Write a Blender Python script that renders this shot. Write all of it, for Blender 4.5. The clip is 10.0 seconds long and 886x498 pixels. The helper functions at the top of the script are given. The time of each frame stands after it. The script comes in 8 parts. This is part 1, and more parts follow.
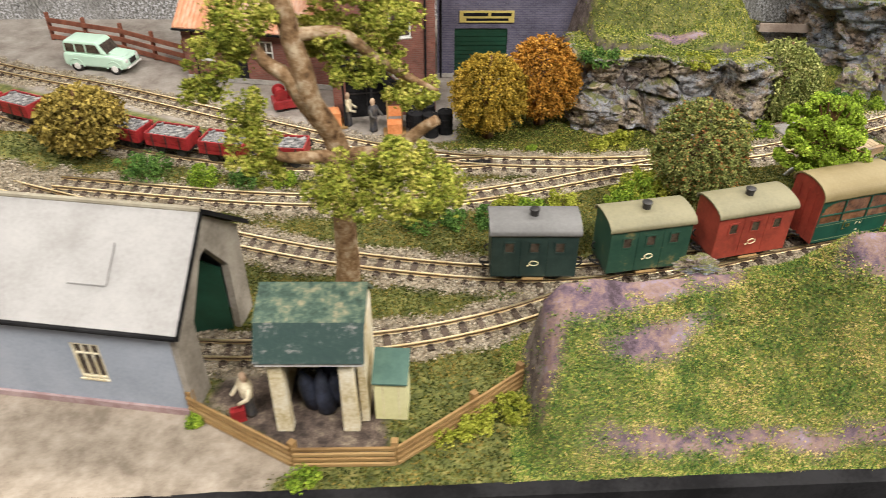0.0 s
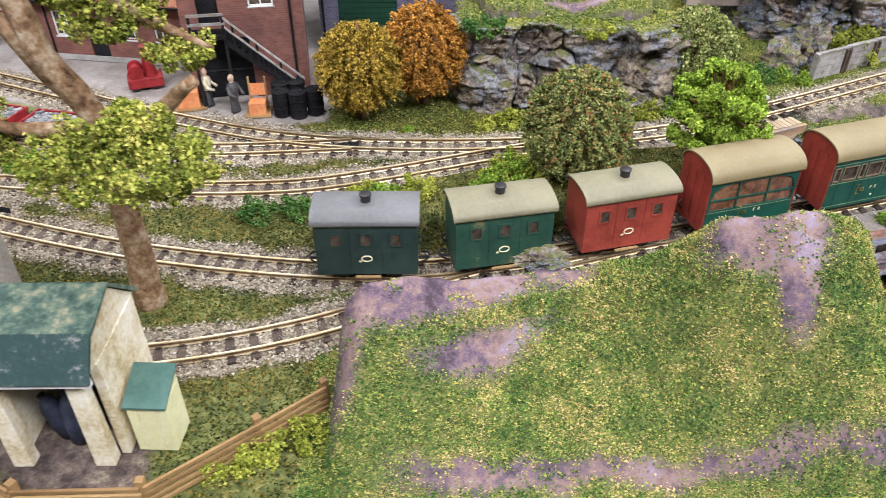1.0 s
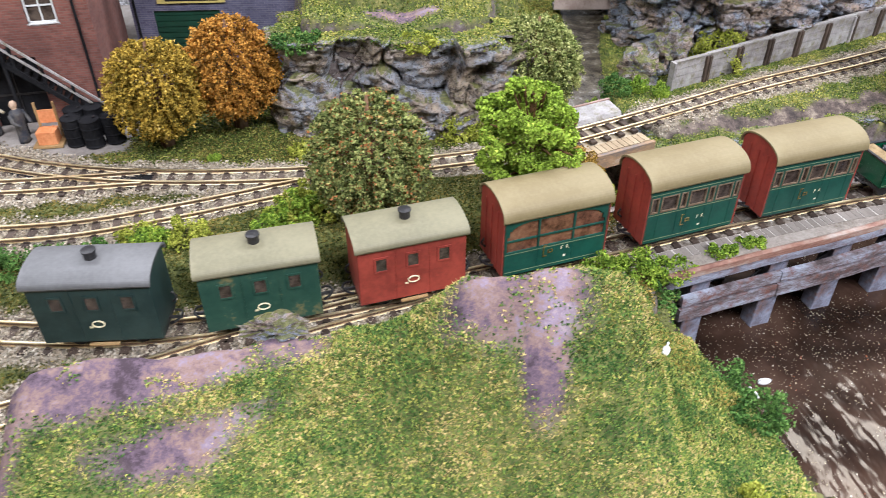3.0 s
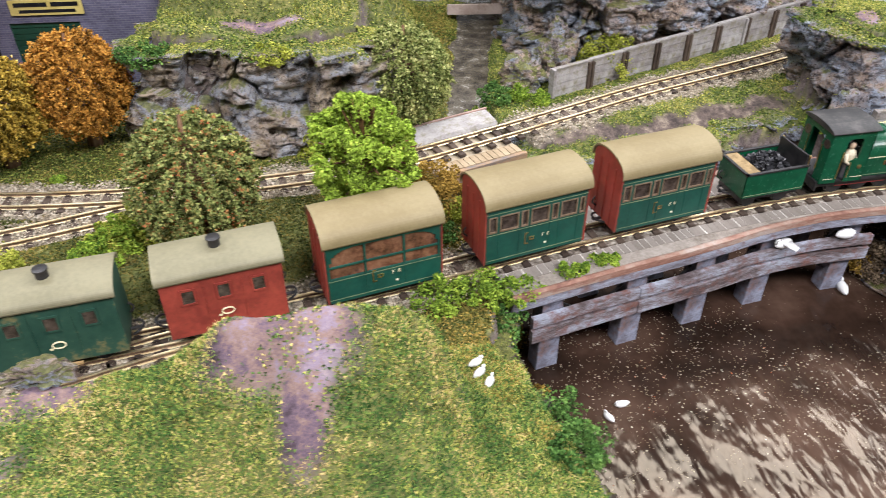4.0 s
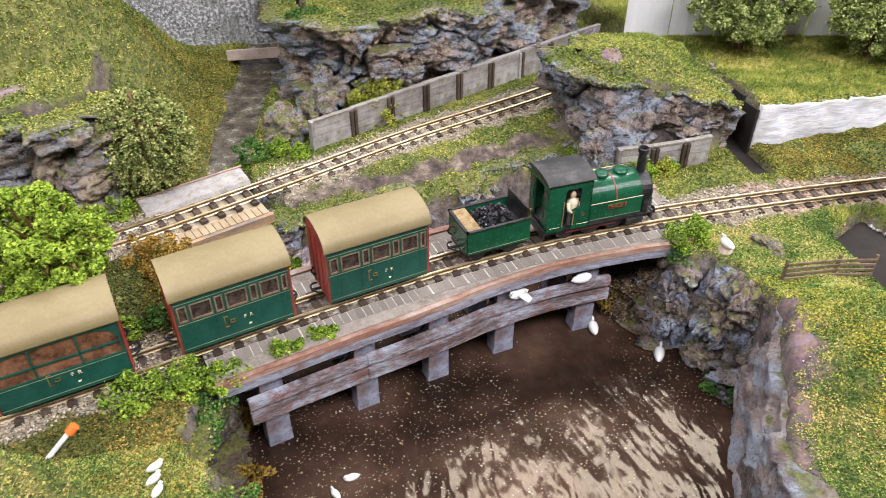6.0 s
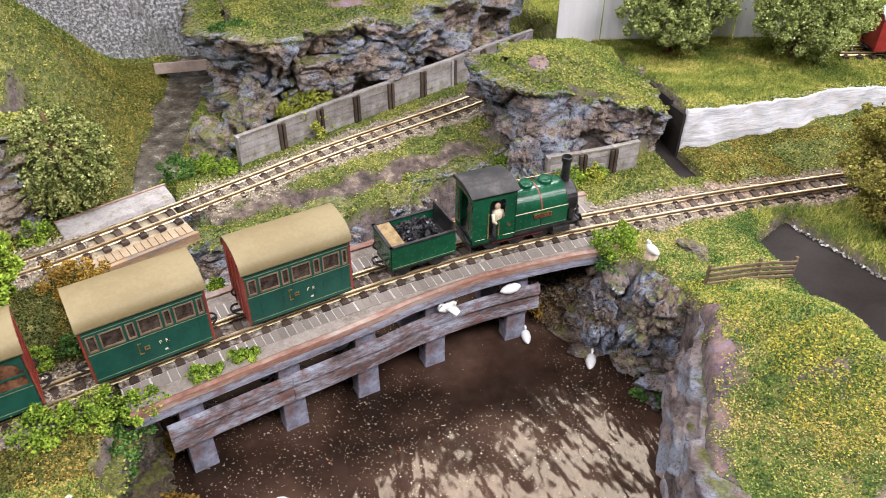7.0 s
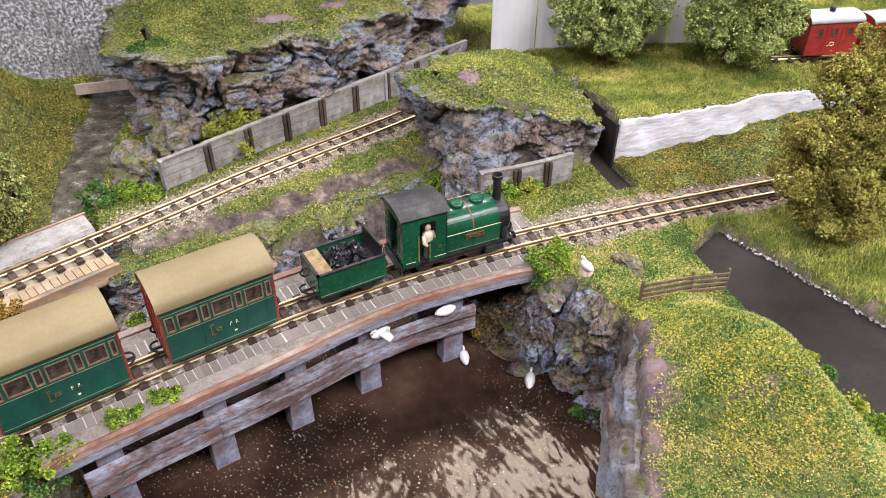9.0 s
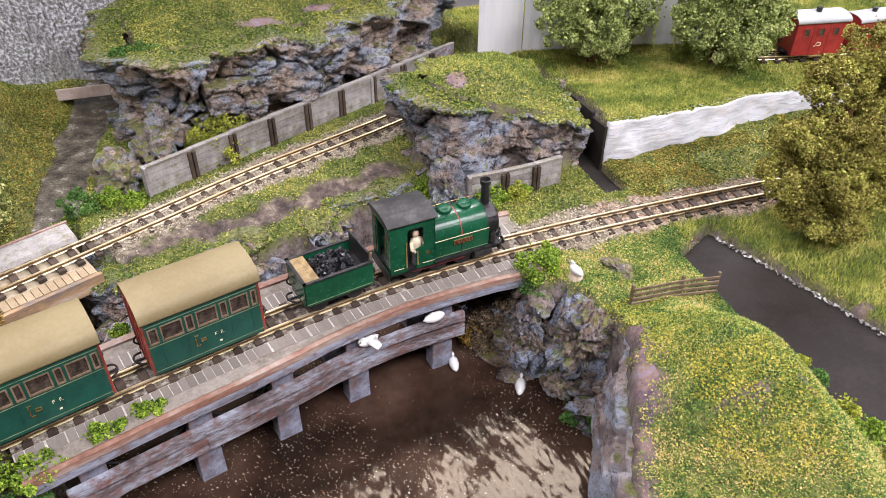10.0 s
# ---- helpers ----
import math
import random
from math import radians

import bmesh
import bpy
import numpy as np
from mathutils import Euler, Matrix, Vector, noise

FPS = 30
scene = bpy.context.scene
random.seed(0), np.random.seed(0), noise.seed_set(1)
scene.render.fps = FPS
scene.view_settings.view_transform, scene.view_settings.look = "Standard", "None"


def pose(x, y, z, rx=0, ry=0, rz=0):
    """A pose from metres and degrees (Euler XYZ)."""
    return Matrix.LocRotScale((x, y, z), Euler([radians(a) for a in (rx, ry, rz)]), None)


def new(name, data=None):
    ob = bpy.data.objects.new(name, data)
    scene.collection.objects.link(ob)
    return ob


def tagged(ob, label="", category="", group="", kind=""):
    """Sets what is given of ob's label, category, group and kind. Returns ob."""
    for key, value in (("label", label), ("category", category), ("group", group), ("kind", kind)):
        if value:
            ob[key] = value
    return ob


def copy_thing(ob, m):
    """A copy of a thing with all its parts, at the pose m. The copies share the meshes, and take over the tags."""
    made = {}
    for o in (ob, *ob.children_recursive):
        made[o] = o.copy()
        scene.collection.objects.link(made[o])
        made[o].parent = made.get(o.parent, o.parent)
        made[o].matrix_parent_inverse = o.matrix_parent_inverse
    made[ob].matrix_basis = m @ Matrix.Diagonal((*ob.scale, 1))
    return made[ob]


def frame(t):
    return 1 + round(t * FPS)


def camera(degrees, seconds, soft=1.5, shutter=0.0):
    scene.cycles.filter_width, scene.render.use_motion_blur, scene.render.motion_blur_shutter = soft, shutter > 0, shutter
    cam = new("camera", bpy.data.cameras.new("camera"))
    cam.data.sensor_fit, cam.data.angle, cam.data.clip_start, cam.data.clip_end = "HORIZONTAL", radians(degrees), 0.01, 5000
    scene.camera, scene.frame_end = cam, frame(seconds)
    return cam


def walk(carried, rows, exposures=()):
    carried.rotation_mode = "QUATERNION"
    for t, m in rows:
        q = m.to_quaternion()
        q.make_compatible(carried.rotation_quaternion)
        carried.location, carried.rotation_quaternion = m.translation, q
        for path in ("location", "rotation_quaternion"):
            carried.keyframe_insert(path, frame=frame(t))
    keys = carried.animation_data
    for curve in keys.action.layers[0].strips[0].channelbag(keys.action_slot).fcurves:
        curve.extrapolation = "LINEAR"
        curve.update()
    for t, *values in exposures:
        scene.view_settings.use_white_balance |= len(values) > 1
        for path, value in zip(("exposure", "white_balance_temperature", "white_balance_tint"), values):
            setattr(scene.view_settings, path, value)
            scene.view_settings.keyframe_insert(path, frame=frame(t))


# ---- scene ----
cam = camera(60.4, 10.0, soft=0.6, shutter=0.3)
METRES, EYE, TILT, LEAN, TURN = 0.368, 0.2296, -37.05, 0.0, 0.0
ROWS = [
    (0.0, 0.0, 0.0, 0.0, -0.0, -0.0, -0.0),
    (0.5, 0.1209, 0.0783, 0.003, -0.04, -0.01, 0.1),
    (1.0, 0.1876, 0.1451, -0.0071, -0.45, -0.08, 0.41),
    (1.5, 0.2465, 0.1724, -0.0012, -0.99, -0.14, 0.88),
    (2.0, 0.2805, 0.1779, 0.0095, -1.64, -0.23, 1.32),
    (2.5, 0.3293, 0.2122, 0.0259, -2.26, -0.29, 1.71),
    (4.0, 0.5448, 0.2802, 0.0597, -4.53, -0.43, 3.42),
    (4.5, 0.6214, 0.2652, 0.0782, -5.75, -0.51, 4.37),
    (5.0, 0.6825, 0.2543, 0.0966, -7.07, -0.62, 5.44),
    (5.5, 0.7386, 0.266, 0.1088, -8.61, -0.77, 6.55),
    (7.0, 0.8289, 0.2698, 0.1251, -12.79, -1.35, 9.35),
    (7.5, 0.8482, 0.273, 0.1307, -13.88, -1.54, 9.99),
    (8.0, 0.8626, 0.2818, 0.1333, -14.69, -1.64, 10.5),
    (8.5, 0.8639, 0.2815, 0.14, -15.38, -1.78, 10.93),
    (9.0, 0.8702, 0.2827, 0.1443, -15.95, -1.88, 11.3),
    (9.5, 0.8755, 0.2844, 0.151, -16.41, -1.96, 11.59),
    (10.0, 0.8759, 0.2916, 0.1504, -16.77, -2.04, 11.83),
]
walk(cam, [(t, pose(0, 0, EYE, TILT, LEAN, TURN) @ pose(METRES * x, METRES * y, METRES * z, 90 + pitch, roll, yaw)) for t, x, y, z, yaw, pitch, roll in ROWS],
     exposures=[(0.0, -0.12, 7150, 6), (0.5, -0.14, 7300, 7), (1.0, 0.0, 6050, 10), (2.5, 0.0, 5850, 10), (4.0, 0.0, 6250, 10), (5.0, 0.0, 6400, 10), (7.0, -0.07, 6400, 13), (10.0, -0.09, 6350, 15)])

# ---- light: an exhibition hall lit by rows of ceiling lamps ----
world = bpy.data.worlds.new("hall_air")
scene.world = world
world.use_nodes = True
world.node_tree.nodes["Background"].inputs[0].default_value = (0.95, 0.97, 1.0, 1)
world.node_tree.nodes["Background"].inputs[1].default_value = 0.1
scene.view_settings.exposure = 0.0


def ceiling_lamp(x, y, z, sx, sy, watts, colour=(1.0, 0.965, 0.985)):
    data = bpy.data.lights.new("ceiling_lamp", "AREA")
    data.shape, data.size, data.size_y, data.energy, data.color = "RECTANGLE", sx, sy, watts, colour
    ob = new("ceiling_lamp", data)
    ob.location = (x, y, z)
    return ob


for lx, share in ((-1.1, 0.85), (1.3, 1.1), (3.3, 1.0)):
    for ly, watts in ((-1.3, 106), (1.74, 69)):
        ceiling_lamp(lx, ly, 2.45, 1.5, 0.55 if ly > 0 else 0.8, watts * share)

CM = 0.01  # every length below is in centimetres


# ---- mesh helpers ----
class Shape:
    """Collects vertices and faces in centimetres."""

    def __init__(self):
        self.v, self.f = [], []

    def add(self, verts, faces, m=None):
        n = len(self.v)
        self.v += [tuple(m @ Vector(p)) if m else tuple(p) for p in verts]
        self.f += [tuple(n + i for i in f) for f in faces]
        return self

    def box(self, x0, x1, y0, y1, z0, z1, m=None):
        p = [(x, y, z) for z in (z0, z1) for x, y in ((x0, y0), (x1, y0), (x1, y1), (x0, y1))]
        return self.add(p, [(3, 2, 1, 0), (4, 5, 6, 7), (0, 1, 5, 4), (1, 2, 6, 5), (2, 3, 7, 6), (3, 0, 4, 7)], m)

    def prism(self, outline, lo, hi, axis="y", m=None):
        """A closed outline drawn out along an axis. axis y: outline in (x, z); x: in (y, z); z: in (x, y)."""
        put = {"y": lambda a, b, h: (a, h, b), "x": lambda a, b, h: (h, a, b), "z": lambda a, b, h: (a, b, h)}[axis]
        n = len(outline)
        p = [put(a, b, lo) for a, b in outline] + [put(a, b, hi) for a, b in outline]
        f = [(i, (i + 1) % n, n + (i + 1) % n, n + i) for i in range(n)] + [tuple(range(n))[::-1], tuple(range(n, 2 * n))]
        return self.add(p, f, m)

    def tube(self, path, radii, n=8, m=None):
        path = [Vector(p) for p in path]
        if not hasattr(radii, "__len__"):
            radii = [radii] * len(path)
        radii = [float(r) for r in radii]
        p, f = [], []
        for i, c in enumerate(path):
            d = (path[min(i + 1, len(path) - 1)] - path[max(i - 1, 0)]).normalized()
            a = d.orthogonal() if abs(d.z) > 0.95 else d.cross(Vector((0, 0, 1)))
            a.normalize()
            b = d.cross(a)
            p += [c + radii[i] * (math.cos(k * math.tau / n) * a + math.sin(k * math.tau / n) * b) for k in range(n)]
        for i in range(len(path) - 1):
            f += [(i * n + k, i * n + (k + 1) % n, (i + 1) * n + (k + 1) % n, (i + 1) * n + k) for k in range(n)]
        f += [tuple(range(n))[::-1], tuple(range((len(path) - 1) * n, len(path) * n))]
        return self.add(p, f, m)

    def lathe(self, profile, n=14, m=None):
        """Rings of (radius, height) round the z axis."""
        p = [(r * math.cos(k * math.tau / n), r * math.sin(k * math.tau / n), z) for r, z in profile for k in range(n)]
        f = [(i * n + k, i * n + (k + 1) % n, (i + 1) * n + (k + 1) % n, (i + 1) * n + k) for i in range(len(profile) - 1) for k in range(n)]
        f += [tuple(range(n))[::-1], tuple(range((len(profile) - 1) * n, len(profile) * n))]
        return self.add(p, f, m)

    def ball(self, c, r, squash=(1, 1, 1), m=None, n=8):
        rings = [(max(0.02, math.sin(math.pi * i / n)), -math.cos(math.pi * i / n)) for i in range(n + 1)]
        t = Matrix.Translation(c) @ Matrix.Diagonal((r * squash[0], r * squash[1], r * squash[2], 1))
        return self.lathe(rings, 10, (m @ t) if m else t)


def link(name, sh, material, parent=None, label="", smooth=False, bevel=0.0):
    me = bpy.data.meshes.new(name)
    me.from_pydata([(x * CM, y * CM, z * CM) for x, y, z in sh.v], [], sh.f)
    me.materials.append(material)
    if smooth:
        me.polygons.foreach_set("use_smooth", [True] * len(me.polygons))
    bm = bmesh.new()
    bm.from_mesh(me)
    bmesh.ops.recalc_face_normals(bm, faces=bm.faces)
    bm.to_mesh(me)
    bm.free()
    ob = new(name, me)
    if parent:
        ob.parent = parent
    if bevel:
        mod = ob.modifiers.new("edge", "BEVEL")
        mod.width, mod.segments, mod.limit_method = bevel * CM, 2, "ANGLE"
    if label:
        ob["label"] = label
    return ob


def part(name, sh, material, parent, label="", smooth=False, bevel=0.0):
    return link(name, sh, material, parent, label, smooth, bevel)


def thing(name, x, y, z, turn, label, category, group=""):
    ob = new(name)
    ob.empty_display_size = 0.005
    ob.matrix_basis = pose(x * CM, y * CM, z * CM, 0, 0, turn)
    return tagged(ob, label, category, group)


def at(x, y, z=0, turn=0, rx=0, ry=0):
    """A pose in centimetres."""
    return pose(x, y, z, rx, ry, turn)


def fast_mesh(name, verts, faces, material, smooth=False):
    """A mesh out of numpy arrays in centimetres, all faces with the same number of corners."""
    me = bpy.data.meshes.new(name)
    k = faces.shape[1]
    me.vertices.add(len(verts))
    me.vertices.foreach_set("co", (verts * CM).astype(np.float32).ravel())
    me.loops.add(faces.size)
    me.loops.foreach_set("vertex_index", faces.astype(np.int32).ravel())
    me.polygons.add(len(faces))
    me.polygons.foreach_set("loop_start", np.arange(0, faces.size, k, dtype=np.int32))
    if smooth:
        me.polygons.foreach_set("use_smooth", np.ones(len(faces), dtype=bool))
    me.materials.append(material)
    me.update(calc_edges=True)
    me.validate()
    return me


# ---- numbers in the plan ----
TABLE = np.random.RandomState(7).rand(256, 256)


def wave(x, y, size, seed=0):
    """Smooth value noise, -1 to 1."""
    a, b = x / size + 17.3 * seed, y / size + 9.1 * seed
    i, j = np.floor(a).astype(int), np.floor(b).astype(int)
    u, w = a - i, b - j
    u, w = u * u * (3 - 2 * u), w * w * (3 - 2 * w)
    g = lambda p, q: TABLE[p % 256, q % 256]
    return 2 * ((g(i, j) * (1 - u) + g(i + 1, j) * u) * (1 - w) + (g(i, j + 1) * (1 - u) + g(i + 1, j + 1) * u) * w) - 1


def rough(x, y, size, seed=0):
    return wave(x, y, size, seed) + 0.5 * wave(x, y, size / 2.1, seed + 1) + 0.25 * wave(x, y, size / 4.3, seed + 2)


def step(a, b, x):
    t = np.clip((x - a) / (b - a), 0, 1)
    return t * t * (3 - 2 * t)


def spline(points, pitch=0.25):
    """A smooth line through points of the plan, as an array of evenly spaced points."""
    p = [Vector(q) for q in points]
    p = [2 * p[0] - p[1]] + p + [2 * p[-1] - p[-2]]
    out = []
    for i in range(1, len(p) - 2):
        a, b, c, d = p[i - 1:i + 3]
        for k in range(24):
            t = k / 24
            out.append(0.5 * (2 * b + (c - a) * t + (2 * a - 5 * b + 4 * c - d) * t * t + (3 * b - a - 3 * c + d) * t ** 3))
    out = np.array([tuple(q) for q in out] + [tuple(p[-2])])
    s = np.concatenate(([0], np.cumsum(np.linalg.norm(np.diff(out, axis=0), axis=1))))
    even = np.arange(0, s[-1], pitch)
    return np.stack([np.interp(even, s, out[:, i]) for i in range(out.shape[1])], 1)


def far_from(x, y, line):
    """Distance of plan points from a line of points."""
    best = np.full(x.shape, 1e9)
    for px, py in line[::2]:
        best = np.minimum(best, (x - px) ** 2 + (y - py) ** 2)
    return np.sqrt(best)


def inside(x, y, outline):
    """Signed distance from an outline, positive inside."""
    n = len(outline)
    odd, best = np.zeros(x.shape, bool), np.full(x.shape, 1e9)
    for i in range(n):
        (ax, ay), (bx, by) = outline[i], outline[(i + 1) % n]
        cross = ((ay > y) != (by > y)) & (x < (bx - ax) * (y - ay) / (by - ay + 1e-9) + ax)
        odd ^= cross
        t = np.clip(((x - ax) * (bx - ax) + (y - ay) * (by - ay)) / ((bx - ax) ** 2 + (by - ay) ** 2), 0, 1)
        best = np.minimum(best, np.hypot(x - ax - t * (bx - ax), y - ay - t * (by - ay)))
    return np.where(odd, best, -best)


MAIN = spline([(-36, 41), (-26, 37), (-17, 33.6), (-9, 30.9), (-4, 29.6), (1.8, 28.7), (6.5, 28.7), (11.6, 29.6), (17.6, 31.1), (23.2, 32.7), (28, 34.1), (34.3, 35.7), (40, 36.7), (46, 37.1), (54, 37.1), (64, 36.6), (76, 35)])
YARD = spline([(-42, 57), (-31, 52), (-23, 49), (-13.8, 44.9), (-7, 41.9), (-1.5, 40.0), (4, 39.15), (10.7, 39.1), (16.5, 39.8), (20.3, 40.7), (24.9, 42.6), (30, 44.9), (35, 47.2), (41.5, 49.7), (46, 51.6), (51, 54)])
WAGON = spline([(-38, 50), (-28.5, 45.2), (-20, 41.6), (-15.4, 40.1), (-10.5, 39.0), (-4, 38.75), (2.5, 39.15)])
LOOP = spline([(-22, 36.9), (-12, 35.4), (-6, 35.0), (0, 35.15), (4.5, 36.25), (9.5, 37.9), (13.5, 39.1)])
SIDING = spline([(-24, 25.6), (-16, 24.2), (-9.3, 23.4), (-3, 23.9), (1.8, 25.1), (6, 26.9), (10.5, 28.7), (15.5, 30.4)])
BACK = spline([(58, 52.2), (64, 49.8), (69.4, 48.2), (74, 47.5), (82, 47.2)])
WATER = -5.0

POND = [(24.6, 34), (24.3, 29), (25.3, 26), (27, 22), (28, 12), (40.2, 12), (41.0, 20), (42.4, 23.2), (44.3, 26.4), (45.3, 28.6), (46.7, 31.1), (46.1, 32.6), (44.5, 34.4), (45.3, 37.2), (44.4, 41.0), (42.5, 43.2), (40.3, 43.4), (38.5, 42.1), (35.6, 41.9), (33.2, 40.7), (31, 40.3), (28.5, 40.0), (27, 43.5), (23, 43), (23.3, 38)]
CREEK = spline([(25, 40), (25, 44), (25.2, 48), (26, 53), (27.3, 59), (28, 62)], 0.5)
CANAL = [(53.6, 34.6), (52.5, 34.0), (52.4, 30.1), (52.2, 26.5), (52.7, 22.3), (52.6, 12), (61, 12), (58.8, 22), (57.3, 26.7), (56.1, 31), (54.8, 35.2)]
SLOT = [(53.3, 52), (52.6, 46), (51.9, 43.2), (51.8, 39.8), (52.75, 39.8), (52.75, 42), (52.95, 44), (53.25, 48), (53.7, 52)]
OUTCROP = [(43.6, 46.3), (45.0, 43.7), (46.4, 43.0), (48.2, 42.6), (51.0, 42.5), (51.5, 43.8), (52.0, 46.5), (52.7, 50.5), (50.5, 51.6), (48, 50.6), (45.4, 49.2)]
MEADOW = [(52.8, 42.3), (55.2, 42.5), (57.9, 42.7), (65.8, 43.7), (84, 43.4), (84, 64), (50, 64), (52.5, 55), (53.6, 50), (53.3, 46)]
MOUND_X, MOUND_Y = 49.2, 25.0


def front_edge(x):
    return 16.3 + 0.045 * (x + 8)


def ground_height(x, y):
    """Height of the modelled ground."""
    z = -0.3 + 0.06 * rough(x, y, 1.7, 3)
    # grass bank between the loop and the main line
    z = z + 1.25 * step(1.2, 3.4, far_from(x, y, MAIN)) * step(1.2, 3, far_from(x, y, LOOP)) * step(1.2, 3, far_from(x, y, YARD)) * step(2, 6, x) * step(24, 20, x) * step(40, 36, y) * step(29, 31, y)
    # front knoll: steep behind and at its left end, a long slope to the front
    ridge = np.interp(x, [3.3, 3.9, 4.6, 5.6, 7, 8.3, 9.6, 10.8, 12.3, 13.5, 14.7, 15.9, 17, 18, 19.5, 20.5, 21.3, 21.9, 22.5, 23.3, 25.4],
                      [0, 3.5, 4.4, 4.3, 3.85, 3.45, 3.5, 3.6, 3.95, 4.3, 5.0, 5.85, 6.15, 6.25, 5.95, 5.5, 4.6, 3.0, 1.3, 0.5, 0.0])
    back = np.interp(x, [3, 5, 10.5, 14, 18, 22, 25], [22.0, 22.9, 24.4, 24.2, 23.6, 24.6, 26.5])
    side = np.clip((back - y) / (back - front_edge(x) - 0.2), 0, 1)
    knoll = ridge * np.where(y > back, step(2.2, 0, y - back), 1 - side ** 1.25)
    z = z + knoll * (1 + 0.05 * rough(x, y, 2.6, 5)) + 0.12 * step(0.5, 2, knoll) * rough(x, y, 1.1, 8)
    # right mound
    r = np.hypot((x - MOUND_X) / np.where(x > MOUND_X, 0.66, 1.45), (y - MOUND_Y) / 1.5) + 0.3 * wave(x, y, 3, 11)
    z = z + 3.0 * step(5.2, 0.2, r)
    # hill behind the rocks
    r = np.hypot((x - 12.5) / 1.15, (y - 54.5) / 1.0)
    z = z + (11.0 * step(13.5, 0.5, r)) * step(43.6, 47.5, y) * step(24.9, 21.0, x) * step(7.2, 10.5, x)
    shelf = inside(x, y, [(8.8, 45.2), (10.6, 44.2), (13, 43.9), (16, 43.8), (18.4, 44.6), (20.2, 46.4), (20.8, 51), (8.8, 51)])
    z = np.maximum(z, -0.3 + (4.7 + 0.3 * rough(x, y, 2.2, 61) + 0.12 * np.clip(y - 44, 0, 12)) * step(0, 1.0, shelf))
    # outcrop, meadow and canal
    z = z + np.interp(x, [43.5, 46, 49, 52], [4.5, 4.3, 3.5, 2.7]) * step(-0.35, 0.4, inside(x, y, OUTCROP)) + 0.7 * step(0.5, 3.5, inside(x, y, OUTCROP))
    rise = np.interp(x, [52, 57.5, 61, 65, 70], [2.1, 1.6, 1.4, 0.85, 0.7])
    rise = rise + (1.0 - rise) * step(44.5, 50.5, y)
    z = z + (rise + 0.3) * step(0, 0.5, inside(x, y, MEADOW))
    # rising ground behind the plank wall
    z = z + 5.2 * step(0, 0.7, inside(x, y, [(29.3, 58), (29.8, 54.2), (31.1, 52.4), (34, 52.1), (37, 52.9), (40, 53.7), (44, 55.6), (49, 58.7), (49, 64), (29.3, 64)])) + 0.9 * step(1, 6, inside(x, y, [(29.8, 52.6), (36, 51.6), (48, 57), (48, 66), (29, 66)]))
    # left bank by the wagons
    z = z + 1.6 * step(6.5, 0.5, np.hypot(x + 27, (y - 39.5) * 1.6))
    # bank of the upper line falling to the pond
    fall = inside(x, y, [(27.0, 42.6), (30, 43.4), (33, 44.8), (39, 46.6), (43.2, 47.2), (44.8, 44), (44.8, 38), (28, 38)])
    z = z - 0.9 * step(-0.3, 2.6, fall) + 0.1 * step(0, 1, fall) * rough(x, y, 1.0, 63)
    # creek and pond
    d = far_from(x, y, CREEK)
    bed = np.interp(y, [40, 44, 46, 50, 62], [-5.6, -4.5, -1.6, -0.8, -0.6])
    z = np.where(y > 38, z + (np.minimum(z, bed) - z) * step(2.3, 1.2, d / np.interp(y, [44, 48, 54, 60], [0.8, 0.66, 0.8, 1.0]) + 0.3 * wave(x, y, 1.5, 21)), z)
    s = inside(x, y, POND) + 0.35 * rough(x, y, 1.6, 31)
    z = z + (np.minimum(z, -5.9) - z) * step(-0.75, 0.35, s)
    s = np.maximum(inside(x, y, CANAL), inside(x, y, SLOT))
    z = z + (np.minimum(z, -2.4) - z) * step(-0.3, 0.3, s)
    return z


# ---- materials ----
def mix(nt, fac, a, b):
    n = nt.nodes.new("ShaderNodeMix")
    n.data_type = "RGBA"
    for sock, val in ((n.inputs[0], fac), (n.inputs[6], a), (n.inputs[7], b)):
        if hasattr(val, "is_linked"):
            nt.links.new(val, sock)
        elif isinstance(val, tuple):
            sock.default_value = (*val, 1)
        else:
            sock.default_value = val
    return n.outputs[2]


def noise_of(nt, cm, detail=4.0, rough_=0.6, squeeze=None, world_space=False, turn=0.0):
    c = nt.nodes.new("ShaderNodeTexCoord").outputs["Object"]
    if world_space:
        c = nt.nodes.new("ShaderNodeNewGeometry").outputs["Position"]
    if squeeze:
        mp = nt.nodes.new("ShaderNodeMapping")
        mp.inputs["Scale"].default_value = squeeze
        mp.inputs["Rotation"].default_value = (0, 0, radians(turn))
        nt.links.new(c, mp.inputs[0])
        c = mp.outputs[0]
    n = nt.nodes.new("ShaderNodeTexNoise")
    n.inputs["Scale"].default_value = 100.0 / cm
    n.inputs["Detail"].default_value = detail
    n.inputs["Roughness"].default_value = rough_
    nt.links.new(c, n.inputs["Vector"])
    return n.outputs[0]


def ramp(nt, fac, stops):
    n = nt.nodes.new("ShaderNodeValToRGB")
    while len(n.color_ramp.elements) < len(stops):
        n.color_ramp.elements.new(0.5)
    for e, (p, c) in zip(n.color_ramp.elements, stops):
        e.position, e.color = p, (*c, 1)
    nt.links.new(fac, n.inputs[0])
    return n.outputs[0]


def tones(nt, fac, stops):
    """A ramp drawn together round the middle, where noise has most of its values."""
    return ramp(nt, fac, [(0.5 + (p - 0.5) * 0.55, c) for p, c in stops])


def shader(name):
    m = bpy.data.materials.new(name)
    m.use_nodes = True
    nt = m.node_tree
    return m, nt, nt.nodes["Principled BSDF"]


